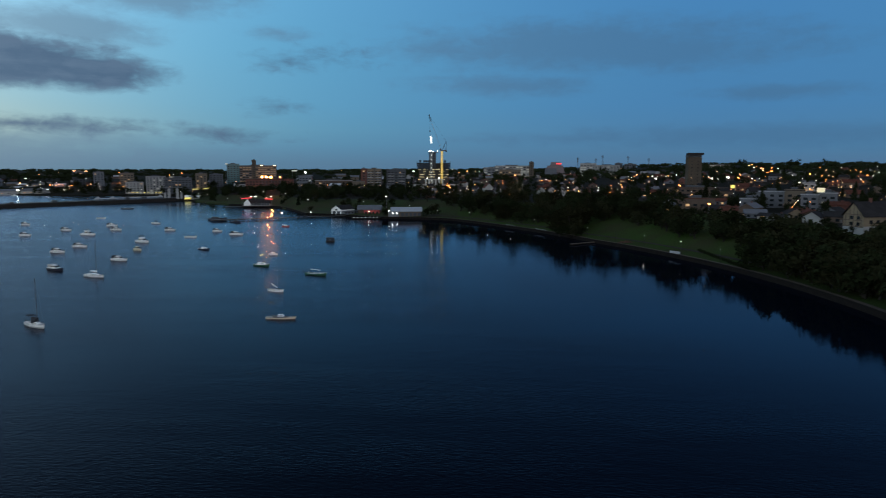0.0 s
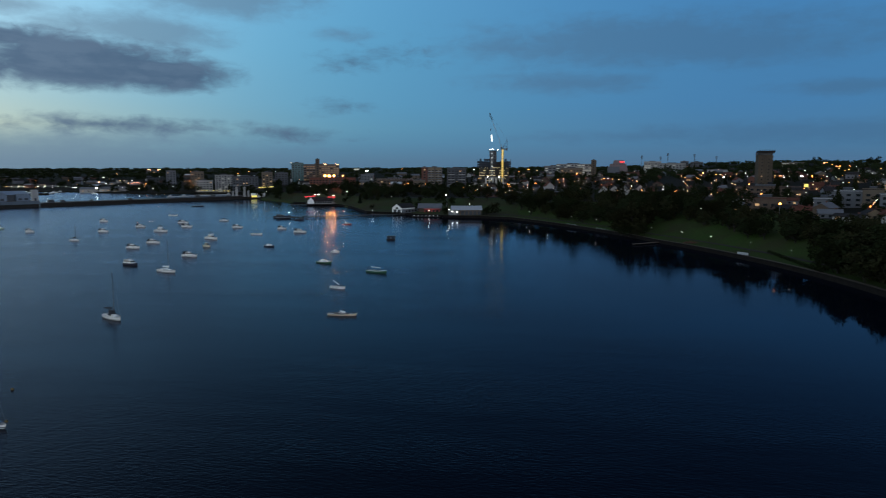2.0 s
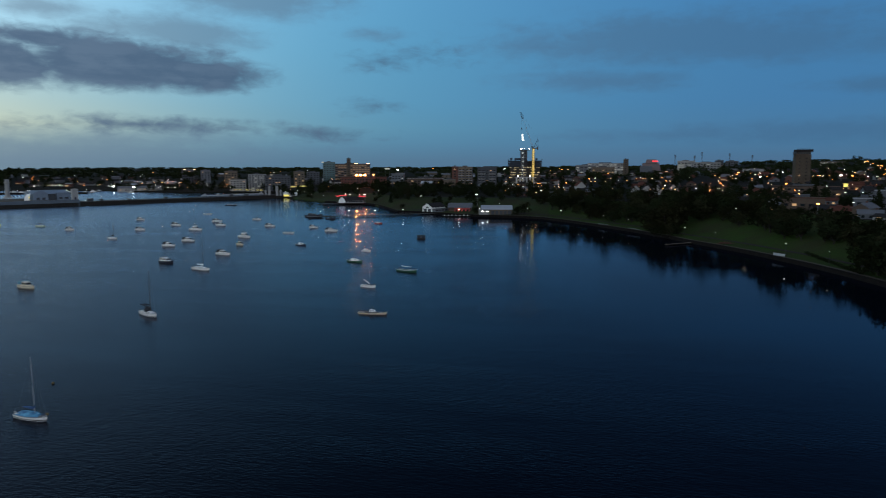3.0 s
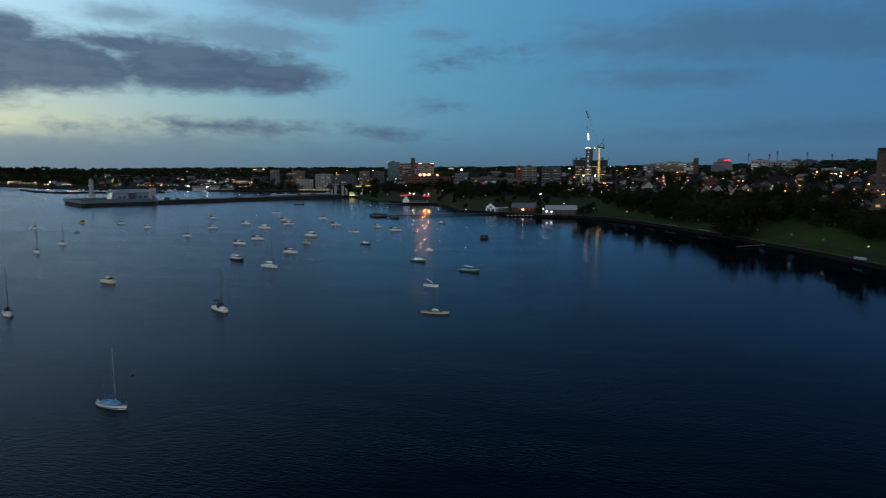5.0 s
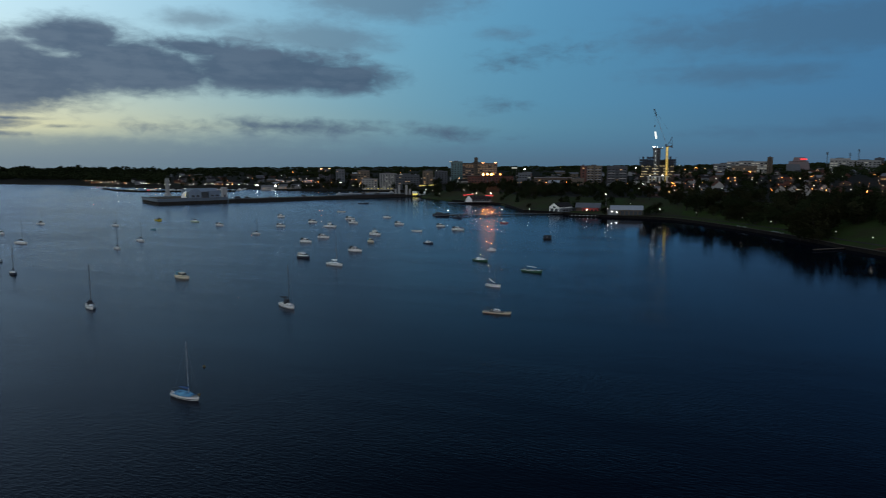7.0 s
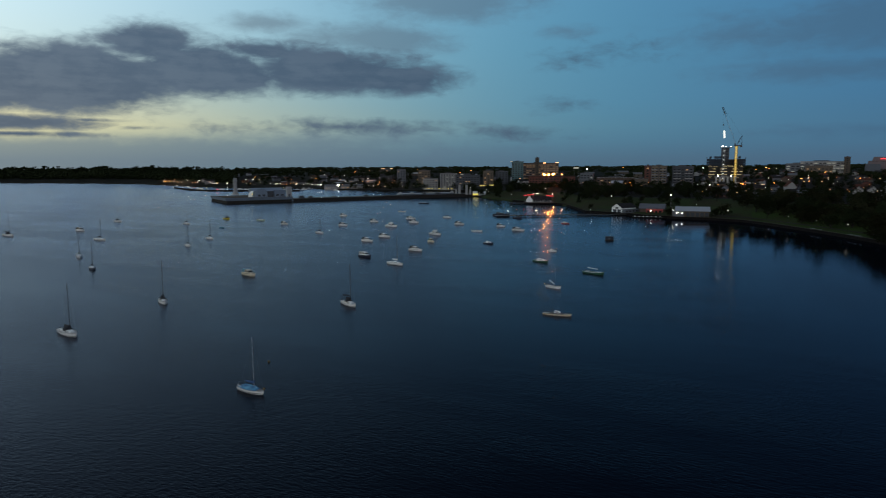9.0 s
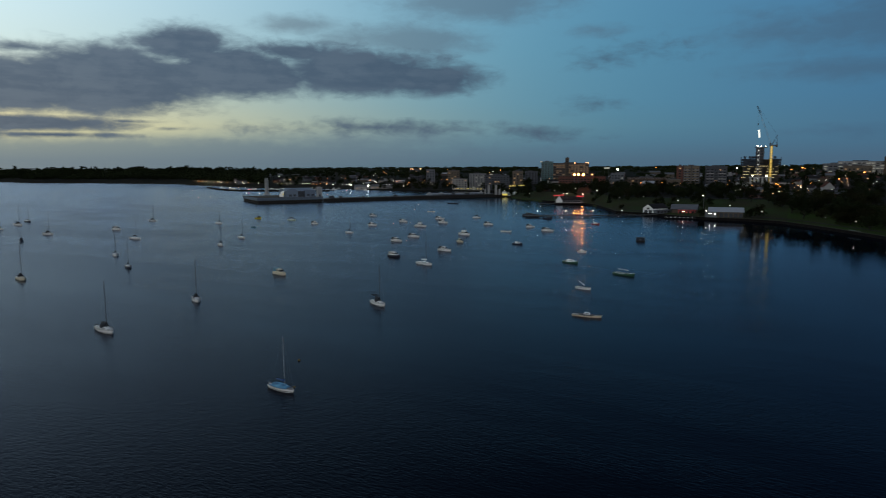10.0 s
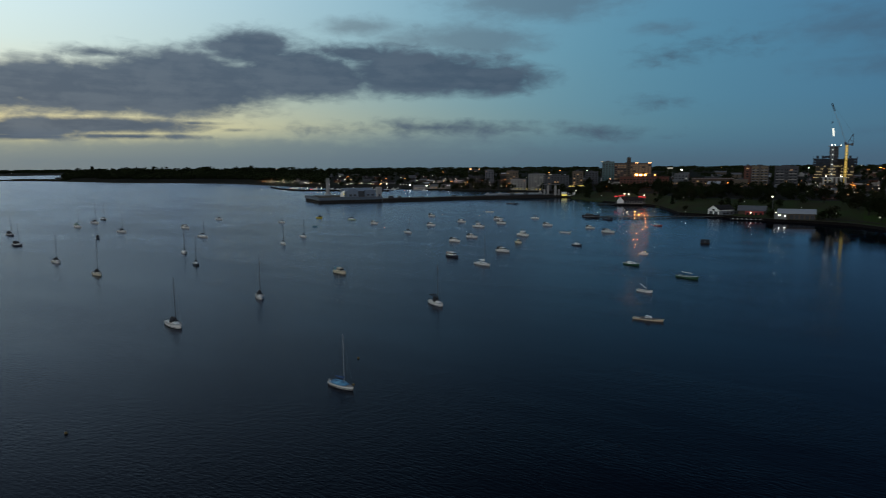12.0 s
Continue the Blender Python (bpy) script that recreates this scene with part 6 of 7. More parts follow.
def build_pier_towers():
    t = thing("white_gate_tower", PIER @ pose(266, -3.5, 5.6), "tall white square gate tower on the pier", "tower")
    part("shaft", boxes((-3, 3, -2.5, 2.5, 0, 12.4)), M["render"], t)
    part("cap", boxes((-3.3, 3.3, -2.8, 2.8, 12.4, 13.1), (-2.2, 2.2, -1.8, 1.8, 13.1, 13.6)), M["render"], t)
    part("opening", boxes((-1, 1, 2.5, 2.58, 0.2, 4.5)), M["slate"], t)
    x, y = polar(-44.05, 955)
    t = thing("lookout_tower", pose(x, y, 6.5), "slender white round lookout tower with a flat cap", "tower")
    bm = bmesh.new()
    rod(bm, (0, 0, 0), (0, 0, 3), 5.2, 3.4, 16)
    part("base", bm, M["render"], t)
    bm = bmesh.new()
    rod(bm, (0, 0, 3), (0, 0, 21.5), 2.5, 2.2, 16)
    part("shaft", bm, M["render"], t)
    bm = bmesh.new()
    rod(bm, (0, 0, 17.0), (0, 0, 18.2), 2.4, 3.0, 16)
    rod(bm, (0, 0, 18.2), (0, 0, 19.4), 3.0, 3.0, 16)
    rod(bm, (0, 0, 21.5), (0, 0, 22.3), 2.3, 2.7, 16)
    part("gallery", bm, M["render"], t)
    part("mast", rods([((0, 0, 22.3), (0, 0, 26.0), 0.12)]), M["steel"], t)
    # gateway at the root of the pier: two tall pylons under a beam, two short ones beside
    x, y = polar(-25.6, 980)
    t = thing("pier_gateway", pose(x, y, 3.0, 0, 0, facing(-25.6)), "white gateway with curved-top pylons under a thin roof beam", "gateway")
    for px, w, h in ((-5, 1.7, 14.2), (5.2, 1.7, 14.2), (-10, 1.3, 8.4), (10.2, 1.3, 8.4)):
        bm = bmesh.new()
        prism(bm, [(px - w, -1.5), (px + w, -1.5), (px + w, 1.5), (px - w, 1.5)], 0, h * 0.86)
        rod(bm, (px, -1.5, h * 0.86), (px, 1.5, h * 0.86), w, w, 14)
        part("pylon", bm, M["render"], t)
    part("roof_beam", boxes((-14, 12, -3, 3, 14.9, 15.5)), M["steel"], t)
    part("beam_post", rods([((-3.4, 0, 12), (-3.4, 0, 15), 0.25), ((3.6, 0, 12), (3.6, 0, 15), 0.25), ((-13, 0, 0), (-13, 0, 15), 0.2), ((11.5, 0, 0), (11.5, 0, 15), 0.2)]), M["steel"], t)
    t = thing("pier_shed", PIER @ pose(65, -11, 4.0), "long low pale shed with a light roof on the pier", "shed")
    part("wall", boxes((-41, 41, -2.5, 2.5, 0, 1.9)), M["pier_wall"], t)
    part("roof", gable(bmesh.new(), -41, 41, -2.5, 2.5, 1.9, 0.7, 0.4, 0.15), M["roof_white"], t)
    for k in range(12):
        part("bay_door", boxes((-38.5 + 6.6 * k, -34.5 + 6.6 * k, 2.5, 2.56, 0, 1.6)), M["fascia"], t)
    for x0 in (28, 92, 110):
        t = thing("shade_sail", PIER @ pose(x0, -8, 4.0), "small white triangular shade sail on the pier", "shade sail", "shade sails")
        bm = bmesh.new()
        v = [bm.verts.new(c) for c in ((-4, -2.5, 1.6), (4, -2.5, 1.6), (4.5, 2.5, 1.4), (-4, 2.5, 1.6), (-1, 0, 5.2))]
        for k in range(4):
            bm.faces.new((v[k], v[(k + 1) % 4], v[4]))
        part("canopy", bm, M["render"], t)
        part("post", rods([((sx * 3.8, sy * 2.4, 0), (sx * 3.8, sy * 2.4, 1.6), 0.1) for sx in (1, -1) for sy in (1, -1)] + [((-1, 0, 0), (-1, 0, 5.2), 0.12)]), M["steel"], t)
    for k, (x0, w, h) in enumerate(((248, 6, 3.2), (236, 4, 2.4), (205, 3, 1.8), (160, 5, 2.2), (72, 5, 2.6), (50, 7, 2.4))):
        t = thing("pier_kiosk", PIER @ pose(x0, -9, 4.0), "small dark kiosk standing on the pier deck", "kiosk", "kiosks on the pier")
        part("body", boxes((-w / 2, w / 2, -1.5, 1.5, 0, h)), M["slate"], t)
        part("roof", boxes((-w / 2 - 0.4, w / 2 + 0.4, -1.9, 1.9, h, h + 0.2)), M["roof_grey"], t)


build_pier()
build_pier_hall()
build_pier_towers()


# ---- jetty, restaurant, boathouses ----
def build_jetty():
    a, b = Vector((-226, 556, 0)), Vector((-150, 607, 0))
    L = (b - a).length
    yaw = math.degrees(math.atan2(b.y - a.y, b.x - a.x))
    t = thing("jetty", pose(a.x, a.y, 0, 0, 0, yaw), "narrow timber jetty on piles with lamp posts", "jetty")
    part("deck", boxes((0, L, -1.4, 1.4, 1.3, 1.55), (-9, 9, -4.5, 4.5, 1.3, 1.55)), M["timber"], t)
    part("edge_beam", boxes((9, L, -1.5, -1.4, 1.0, 1.6), (9, L, 1.4, 1.5, 1.0, 1.6), (-9, 9, -4.6, -4.5, 1.0, 1.6)), M["pile"], t)
    pm = mesh_of("support_post", rods([((0, 0, -2), (0, 0, 2.1), 0.2)], 7), M["pile"])
    n = int(L / 3.6)
    for k in range(n + 1):
        for y in (-1.3, 1.3):
            ob = new("support_post", pm)
            ob.parent, ob.matrix_basis = t, pose(k * L / n, y, 0)
    for x0 in (3, 28, 52, 78):
        lamp = part("lamp_post", rods([((x0, 1.2, 1.5), (x0, 1.2, 5.2), 0.08)]), M["steel"], t)
        part("lantern", ball(bmesh.new(), (x0, 1.2, 5.4), 0.26), M["g_white"], lamp)
    part("railing", rods([((9 + 3 * k, 1.3, 1.5), (9 + 3 * k, 1.3, 2.5), 0.05) for k in range(26)] + [((9, 1.3, 2.5), (86, 1.3, 2.5), 0.05)]), M["timber"], t)
    # landing stage that carries on to the shore
    t = thing("landing_stage", pose(b.x, b.y, 0, 0, 0, 48), "low dark landing stage along the shore", "jetty")
    part("deck", boxes((-1, 30, -2.5, 2.5, 0.9, 1.3)), M["pile"], t)
    for k in range(6):
        part("support_post", rods([((1 + 5.4 * k, -2.3, -2), (1 + 5.4 * k, -2.3, 1.8), 0.22)], 7), M["pile"], t)
    t = thing("tour_boat", boat_pose(-233, 566, 100), "dark two-masted tour boat lying at the jetty head", "boat")
    hb, edge = hull_mesh(17, 4.6, 1.5, 0.8, 0.5, 0.5, 0.4)
    part("hull", hb, M["navy"], t)
    part("deck", deck_mesh(edge, 0.1), M["timber"], t)
    part("deckhouse", cabin_mesh(-5, 2, 1.6, 1.3, 1.4, 1.8, 0.6, 0.1), M["slate"], t)
    part("bulwark", gunwale_mesh(edge, 0.12), M["pile"], t)
    part("mast", rods([((3, 0, 1), (3, 0, 8), 0.12)]), M["timber"], t)
    part("mizzen_mast", rods([((-6, 0, 1), (-6, 0, 6), 0.1)]), M["timber"], t)


def build_restaurant():
    x, y = polar(-19.35, 800)
    t = thing("restaurant", pose(x, y, 0, 0, 0, facing(-19.35)), "white gabled restaurant with dark roof and red neon on piles", "restaurant")
    part("platform", boxes((-16, 17, -6, 22, 1.2, 2.2)), M["pile"], t)
    pm = mesh_of("support_post", rods([((0, 0, -2), (0, 0, 1.3), 0.25)], 7), M["pile"])
    for k in range(9):
        for yy in (-5.5, 2):
            ob = new("support_post", pm)
            ob.parent, ob.matrix_basis = t, pose(-15 + 4 * k, yy, 0)
    wb = bmesh.new()
    gable_walls(wb, -9, 14, 0, 12, 2.2, 5.0, 4.0)
    part("wall", wb, M["render"], t)
    part("roof", gable(bmesh.new(), -9, 14, 0, 12, 5.0, 4.0, 0.9), M["roof_dark"], t)
    gb = bmesh.new()
    v = [gb.verts.new(c) for c in ((-14, -2, 2.2), (-7, -2, 2.2), (-7, -2, 5.0), (-10.5, -2, 9.0), (-14, -2, 5.0))]
    u = [gb.verts.new(k.co + Vector((0, 13, 0))) for k in v]
    gb.faces.new(v)
    gb.faces.new(u[::-1])
    for k in range(5):
        gb.faces.new((v[k], u[k], u[(k + 1) % 5], v[(k + 1) % 5]))
    bmesh.ops.recalc_face_normals(gb, faces=gb.faces[:])
    part("front_gable", gb, M["white"], t, "white weatherboard gable end")
    for k in range(7):
        part("glazing", boxes((-6 + 2.8 * k, -3.7 + 2.8 * k, -0.08, 0.0, 2.7, 4.6)), M["glass"], t)
    for x0, x1, z0 in ((-17, -13.5, 9.6), (-13, -9.6, 10.1), (-9.2, -5.5, 10.4), (9, 12.6, 9.2), (13.2, 17, 8.9)):
        part("neon_strip", boxes((x0, x1, 1.0, 1.4, z0, z0 + 0.65)), M["g_red"], t, "glowing red neon sign strip")
    part("sign_frame", rods([((-16, 1.6, 2.2), (-16, 1.6, 10), 0.12), ((-7, 1.6, 6), (-7, 1.6, 10), 0.12), ((10, 1.6, 5), (10, 1.6, 9.4), 0.12), ((16, 1.6, 2.2), (16, 1.6, 9.4), 0.12)]), M["steel"], t)
    for px, pz in ((-6.2, 12.3), (-1.5, 12.3), (15.5, 11.6)):
        part("roof_lamp", ball(bmesh.new(), (px, 3, pz), 0.42), M["g_white"], t)
        part("lamp_pole", rods([((px, 3, 4), (px, 3, pz), 0.08)]), M["steel"], t)
    part("landing", boxes((-34, -16, -7, 1, 0.8, 1.5)), M["pile"], t)
    part("sign_panel", boxes((15.5, 19.5, -6.6, -6.2, 0.9, 1.6)), M["g_hot"], t, "small glowing orange sign at deck level")


def build_boathouses():
    x, y = polar(-12.1, 648)
    t = thing("boathouse", pose(x, y, 1.6, 0, 0, facing(-12.1, 50)), "white weatherboard boathouse with dark gabled roof", "boathouse")
    wb = bmesh.new()
    gable_walls(wb, -9.5, 9.5, 0, 12, 0, 4.6, 3.6)
    part("wall", wb, M["white"], t)
    part("roof", gable(bmesh.new(), -9.5, 9.5, 0, 12, 4.6, 3.6, 0.7), M["roof_dark"], t)
    part("gable_window", boxes((-9.58, -9.5, 4.6, 7.4, 3.6, 5.0)), M["glass"], t)
    for k in (0, 1):
        part("boat_door", boxes((-9.6, -9.5, 1.4 + 5.2 * k, 5.2 + 5.2 * k, 0, 3.0)), M["slate"], t)
    part("skillion", boxes((-9.5, 9.5, -4, 0, 0, 3.0), (-9.8, 9.8, -4.4, 0.2, 3.0, 3.25)), M["pale"], t)
    for k in range(4):
        part("window", boxes((-8.4 + 4.4 * k, -6.4 + 4.4 * k, -4.08, -4.0, 1.0, 2.2)), M["glass"], t)
    x, y = polar(-10.3, 645)
    t = thing("clubhouse", pose(x, y, 1.6, 0, 0, facing(-10.3, -6)), "low clubhouse with broad dark grey roof", "boathouse")
    wb = bmesh.new()
    gable_walls(wb, -11, 10, 0, 13, 0, 4.2, 3.8)
    part("wall", wb, M["brown"], t)
    part("roof", gable(bmesh.new(), -11, 10, 0, 13, 4.2, 3.8, 1.0), M["roof_grey"], t)
    # red paint stands in for red light falling on the café front
    part("red_front", boxes((-5, 9, -3, -0.1, 0, 3.6), (-5.5, 9.5, -4.5, 0, 3.6, 3.9)), M["red"], t, "café front with awning, coloured red for the red light on it")
    for k in range(4):
        part("window", boxes((-4.2 + 3.4 * k, -2.0 + 3.4 * k, -3.08, -3.0, 0.8, 2.6)), M["glass"], t)
    part("wall_lamp", ball(bmesh.new(), (-0.5, -4.6, 2.6), 0.4), M["g_white"], t)
    x, y = polar(-7.35, 612)
    t = thing("boathouse", pose(x, y, 1.6, 0, 0, facing(-7.35, 3)), "long boathouse with pale walls and grey metal roof", "boathouse")
    wb = bmesh.new()
    gable_walls(wb, -15, 14, 0, 13, 0, 4.6, 3.2)
    part("wall", wb, M["tan"], t)
    part("roof", gable(bmesh.new(), -12, 14.2, 0, 13, 4.6, 3.2, 0.8), M["roof_white"], t)
    part("end_wing", boxes((-15, -6, -4, 0, 0, 4.4), (-15.4, -5.6, -4.5, 0, 4.4, 4.7)), M["pale"], t)
    for k in range(5):
        part("boat_door", boxes((-4 + 3.7 * k, -1.2 + 3.7 * k, -0.08, 0.0, 0, 3.4)), M["slate"], t)
    for px, pz in ((-11.6, 3.4), (-7.6, 3.1)):
        part("floodlight", ball(bmesh.new(), (px, -5.0, pz), 0.45), M["g_flood"], t, "bright white floodlight")
    part("wall_lamp", ball(bmesh.new(), (-14.5, -4.6, 5.5), 0.3), M["g_white"], t)
    x, y = polar(-8.9, 634)
    t = thing("light_mast", pose(x, y, 1.6), "tall slender light mast beside the boathouse", "light mast")
    part("pole", rods([((0, 0, 0), (0, 0, 17), 0.16)]), M["steel"], t)
    part("lantern", ball(bmesh.new(), (-0.6, 0, 17), 0.4), M["g_white"], t)
    x, y = polar(-10.2, 608)
    t = thing("boat_ramp", pose(x, y, 0, 0, 0, facing(-10.2)), "low landing with a row of small white mooring posts", "landing")
    part("deck", boxes((-17, 8, -2, 6, 0.5, 1.0)), M["pile"], t)
    for k in range(7):
        part("post", rods([((-15 + 3.4 * k, -1.6, 0.9), (-15 + 3.4 * k, -1.6, 1.7), 0.35)], 8), M["white"], t)


build_jetty()
build_restaurant()
build_boathouses()


# ---- the building site with its two cranes ----
def lattice(bm, a, b, w, n, r=0.18):
    """A square lattice boom from a to b."""
    a, b = Vector(a), Vector(b)
    q = (b - a).to_track_quat("Z", "Y")
    cs = [q @ Vector((sx * w / 2, sy * w / 2, 0)) for sx, sy in ((1, 1), (-1, 1), (-1, -1), (1, -1))]
    for c in cs:
        rod(bm, a + c, b + c, r, None, 4)
    for k in range(n):
        p, s = a.lerp(b, k / n), a.lerp(b, (k + 1) / n)
        for j in range(4):
            rod(bm, p + cs[j], s + cs[(j + 1) % 4], r * 0.7, None, 3)
    return bm


def build_site():
    b, r = -5.0, 930
    x, y = polar(b, r)
    z = ground_at(b, r)
    t = thing("tower_under_construction", pose(x, y, z, 0, 0, facing(b)), "concrete tower under construction with dark netting and site lights", "building")
    slab = mesh_of("floor_slab", boxes((-20, 20, 0, 22, 0, 0.4)), M["concrete"])
    col = mesh_of("column", boxes((-0.4, 0.4, -0.4, 0.4, 0, 3.4)), M["concrete"])
    for k in range(11):
        ob = new("floor_slab", slab)
        ob.parent, ob.matrix_basis = t, pose(0, 0, 3.4 * k)
        if k < 10:
            for cx in (-19, -12.5, -6, 6, 12.5, 19):
                ob = new("column", col)
                ob.parent, ob.matrix_basis = t, pose(cx, 0.8, 3.4 * k + 0.4)
    part("back_wall", boxes((-20, 20, 14, 14.4, 0, 34)), M["slate"], t)
    rnd = random.Random(4)
    for side, x0, n in (("left", -22.4, 6), ("right", 8.2, 5)):
        for k in range(n):
            for f in range(4):
                if f == 3 and rnd.random() < 0.35:
                    continue
                z0 = 26.2 + 3.1 * f
                part("netting", boxes((x0 + 2.85 * k, x0 + 2.85 * k + 2.7, -1.0, -0.8, z0, z0 + rnd.uniform(2.5, 2.85))), M["net"], t, "dark blue safety netting round a top storey")
    for xs in (-22.5, 22.3):
        part("netting", boxes((xs - 0.1, xs + 0.1, -1, 20, 26, 37.4)), M["net"], t, "dark blue safety netting round the top storeys")
    part("core", boxes((-6.0, 3.0, 3, 13, 0, 48.5)), M["slate"], t, "dark lift core rising above the floors")
    for z0 in (38.5, 42.0, 45.5):
        part("formwork", boxes((-6.6, 3.6, 2.4, 13.6, z0, z0 + 1.0)), M["steel"], t)
    part("work_platform", boxes((-7.6, 6.4, 1.2, 14.2, 48.5, 49.3)), M["steel"], t)
    part("platform_rail", rods([((-7.4 + 2.3 * k, 1.3, 49.3), (-7.4 + 2.3 * k, 1.3, 50.6), 0.08) for k in range(7)] + [((-7.4, 1.3, 50.6), (6.4, 1.3, 50.6), 0.08)]), M["steel"], t)
    for px, pz, s in ((-6.2, 50.5, 0.36), (-4.4, 50.8, 0.6), (-1.0, 50.4, 0.42), (5.0, 50.5, 0.45)):
        part("flood_lamp", ball(bmesh.new(), (px, 1, pz), s), M["g_flood"], t, "bright white flood lamp")
    rnd = random.Random(9)
    tube = mesh_of("site_light", boxes((-1.7, 1.7, -0.3, 0.0, 0, 0.45)), M["g_site"])
    for k in range(1, 8):
        for j in range(9):
            if rnd.random() < (0.62 if k in (4, 5, 6, 7) else 0.3):
                ob = new("site_light", tube)
                ob.parent, ob.matrix_basis = t, pose(-18 + 4.4 * j + rnd.uniform(-1, 1), 0.2, 3.4 * k + 2.2)
    for px in (-8.5, 6.8):
        part("flood_lamp", ball(bmesh.new(), (px, -11.5, 14.6), 0.7), M["g_flood"], t, "bright white flood lamp")
    part("hoist", lattice(bmesh.new(), (-3, -1.6, 0), (-3, -1.6, 49), 2.4, 16, 0.13), M["roof_white"], t, "pale lit hoist mast")
    for k in range(8):
        part("hoist_light", boxes((-3.4, -2.6, -3.2, -2.9, 5.2 + 5.6 * k, 6.4 + 5.6 * k)), M["g_cool"], t, "small cool light on the hoist")
    for k in range(6):
        part("podium_pier", boxes((-11.5 + 4.4 * k, -9.5 + 4.4 * k, -10.6, -10.0, 5.5, 12.5)), M["roof_white"], t, "pale concrete pier lit by the flood lamps")
    part("podium_deck", boxes((-13, 13.5, -10.8, -3, 12.5, 13.3)), M["roof_white"], t)
    part("podium", boxes((-30, 32, -10, -3, -1, 6.5)), M["render"], t)
    part("hoarding", boxes((-34, 34, -14, -13.7, -2, 3)), M["render"], t)
    # luffing crane: yellow lit mast, thin pale jib raised steeply, a lit panel on its rope
    t = thing("tower_crane", pose(*polar(-4.32, 926), z - 3.2, 0, 0, facing(-4.3)), "yellow lit luffing tower crane with its jib raised", "crane")
    part("mast", lattice(bmesh.new(), (0, 0, 0), (0, 0, 54), 2.6, 18, 0.32), M["yellow_steel"], t)
    # glowing boxes stand in for the mast's lit yellow steel
    for k in range(17):
        part("mast_glow", boxes((-0.8, 0.8, -1.75, -1.5, 3 + 3 * k, 5.5 + 3 * k)), M["g_mast"], t)
    part("slewing_deck", boxes((-2.5, 6.5, -1.6, 1.6, 53.6, 55)), M["steel"], t)
    part("counterweight", boxes((4.4, 6.4, -1.4, 1.4, 52.4, 55.6)), M["slate"], t)
    part("cab", boxes((-2.6, -0.8, -2.4, -0.6, 54.6, 57)), M["slate"], t)
    part("a_frame", rods([((0.2, s_, 55), (5.6, s_ * 0.4, 66.5), 0.28) for s_ in (1.2, -1.2)] + [((6.0, s_, 55), (5.6, s_ * 0.4, 66.5), 0.24) for s_ in (1.2, -1.2)] + [((2.6, s_ * 0.8, 60), (6.0, s_, 56), 0.16) for s_ in (1.2, -1.2)], 4), M["slate"], t)
    part("jib", lattice(bmesh.new(), (-0.6, 0, 55), (-14.6, -1.2, 93), 1.2, 16, 0.04), M["roof_white"], t, "thin pale lattice jib")
    part("jib_head", lattice(bmesh.new(), (-14.4, -1.2, 92.6), (-17.6, -1.5, 101.5), 1.3, 6, 0.2), M["slate"], t, "dark lattice head of the jib")
    part("pendant", rods([((5.6, 0, 66.4), (-17.5, -1.4, 101.5), 0.05)], 4), M["wire"], t)
    part("hoist_rope", rods([((-17.2, -1.5, 101), (-15.9, -1.5, 80), 0.04), ((-15.9, -1.5, 79), (-14.9, -1.5, 73), 0.04)], 4), M["wire"], t)
    part("hook_block", boxes((-16.5, -15.4, -1.9, -1.1, 78.6, 81)), M["slate"], t)
    panel = part("lit_panel", boxes((-1.0, 1.0, -0.4, 0.4, -4.6, 4.6)), M["g_cool"], t, "brightly lit white panel hanging on the rope")
    panel.matrix_basis = pose(-14.4, -1.5, 68.4, 0, -7, 0)


build_site()


# ---- lit details of the town ----
def floodlight_row():
    for b, big in ((-18.90, 0.88), (-18.56, 0.94), (-18.20, 0.94), (-17.49, 0.75)):
        x, y = polar(b, 1030)
        t = thing("floodlight", pose(x, y, ground_at(b, 1030), 0, 0, facing(b)), "very bright orange floodlight over the woolstore", "floodlight", "woolstore floodlights")
        part("mast", rods([((0, 0, 0), (0, 0, 30.6 - ground_at(b, 1030)), 0.2)]), M["steel"], t)
        part("lamp", ball(bmesh.new(), (0, -0.5, 30.6 - ground_at(b, 1030)), big, 10, 7), M["g_beam" if big > 0.8 else "g_hot"], t)
        zt = 30.6 - ground_at(b, 1030)
        # hood added to block the strong lamp from the woolstore wall
        part("hood", boxes((-2.6, 2.6, 1.3, 1.5, zt - 2.2, zt + 2.2), (-2.6, 2.6, -0.6, 1.3, zt + 2.0, zt + 2.2)), M["steel"], t, "steel hood added to keep the lamp's light off the woolstore")


def flood_mast(b, r, z, size, kind, label):
    x, y = polar(b, r)
    g = ground_at(b, r)
    t = thing("floodlight", pose(x, y, g, 0, 0, facing(b)), label, "floodlight", "harbour floodlights")
    part("mast", rods([((0, 0, -1), (0, 0, z - g), 0.18)]), M["steel"], t)
    for k, (dx, dz, s) in enumerate(((-0.75, 0.1, 0.5), (0.15, 0.35, 0.62), (0.95, -0.05, 0.45), (0.1, -0.5, 0.4))):
        part("lamp", ball(bmesh.new(), (dx * size, -0.5 - 0.1 * k, z - g + dz * size), s * size, 9, 6), M[kind], t)


floodlight_row()
flood_mast(-35.9, 1285, 8.0, 1.4, "g_flood", "big white floodlight above the small harbour")
flood_mast(-37.3, 1335, 8.0, 1.1, "g_flood", "white floodlight above the small harbour")
flood_mast(-15.5, 1098, 37.3, 1.2, "g_flood", "very bright white light on a roof")
flood_mast(18.2, 880, 34.0, 1.0, "g_flood", "white floodlight over a car yard")
flood_mast(16.9, 430, 24.2, 0.55, "g_hot", "bright orange lamp on a pole above the bank")
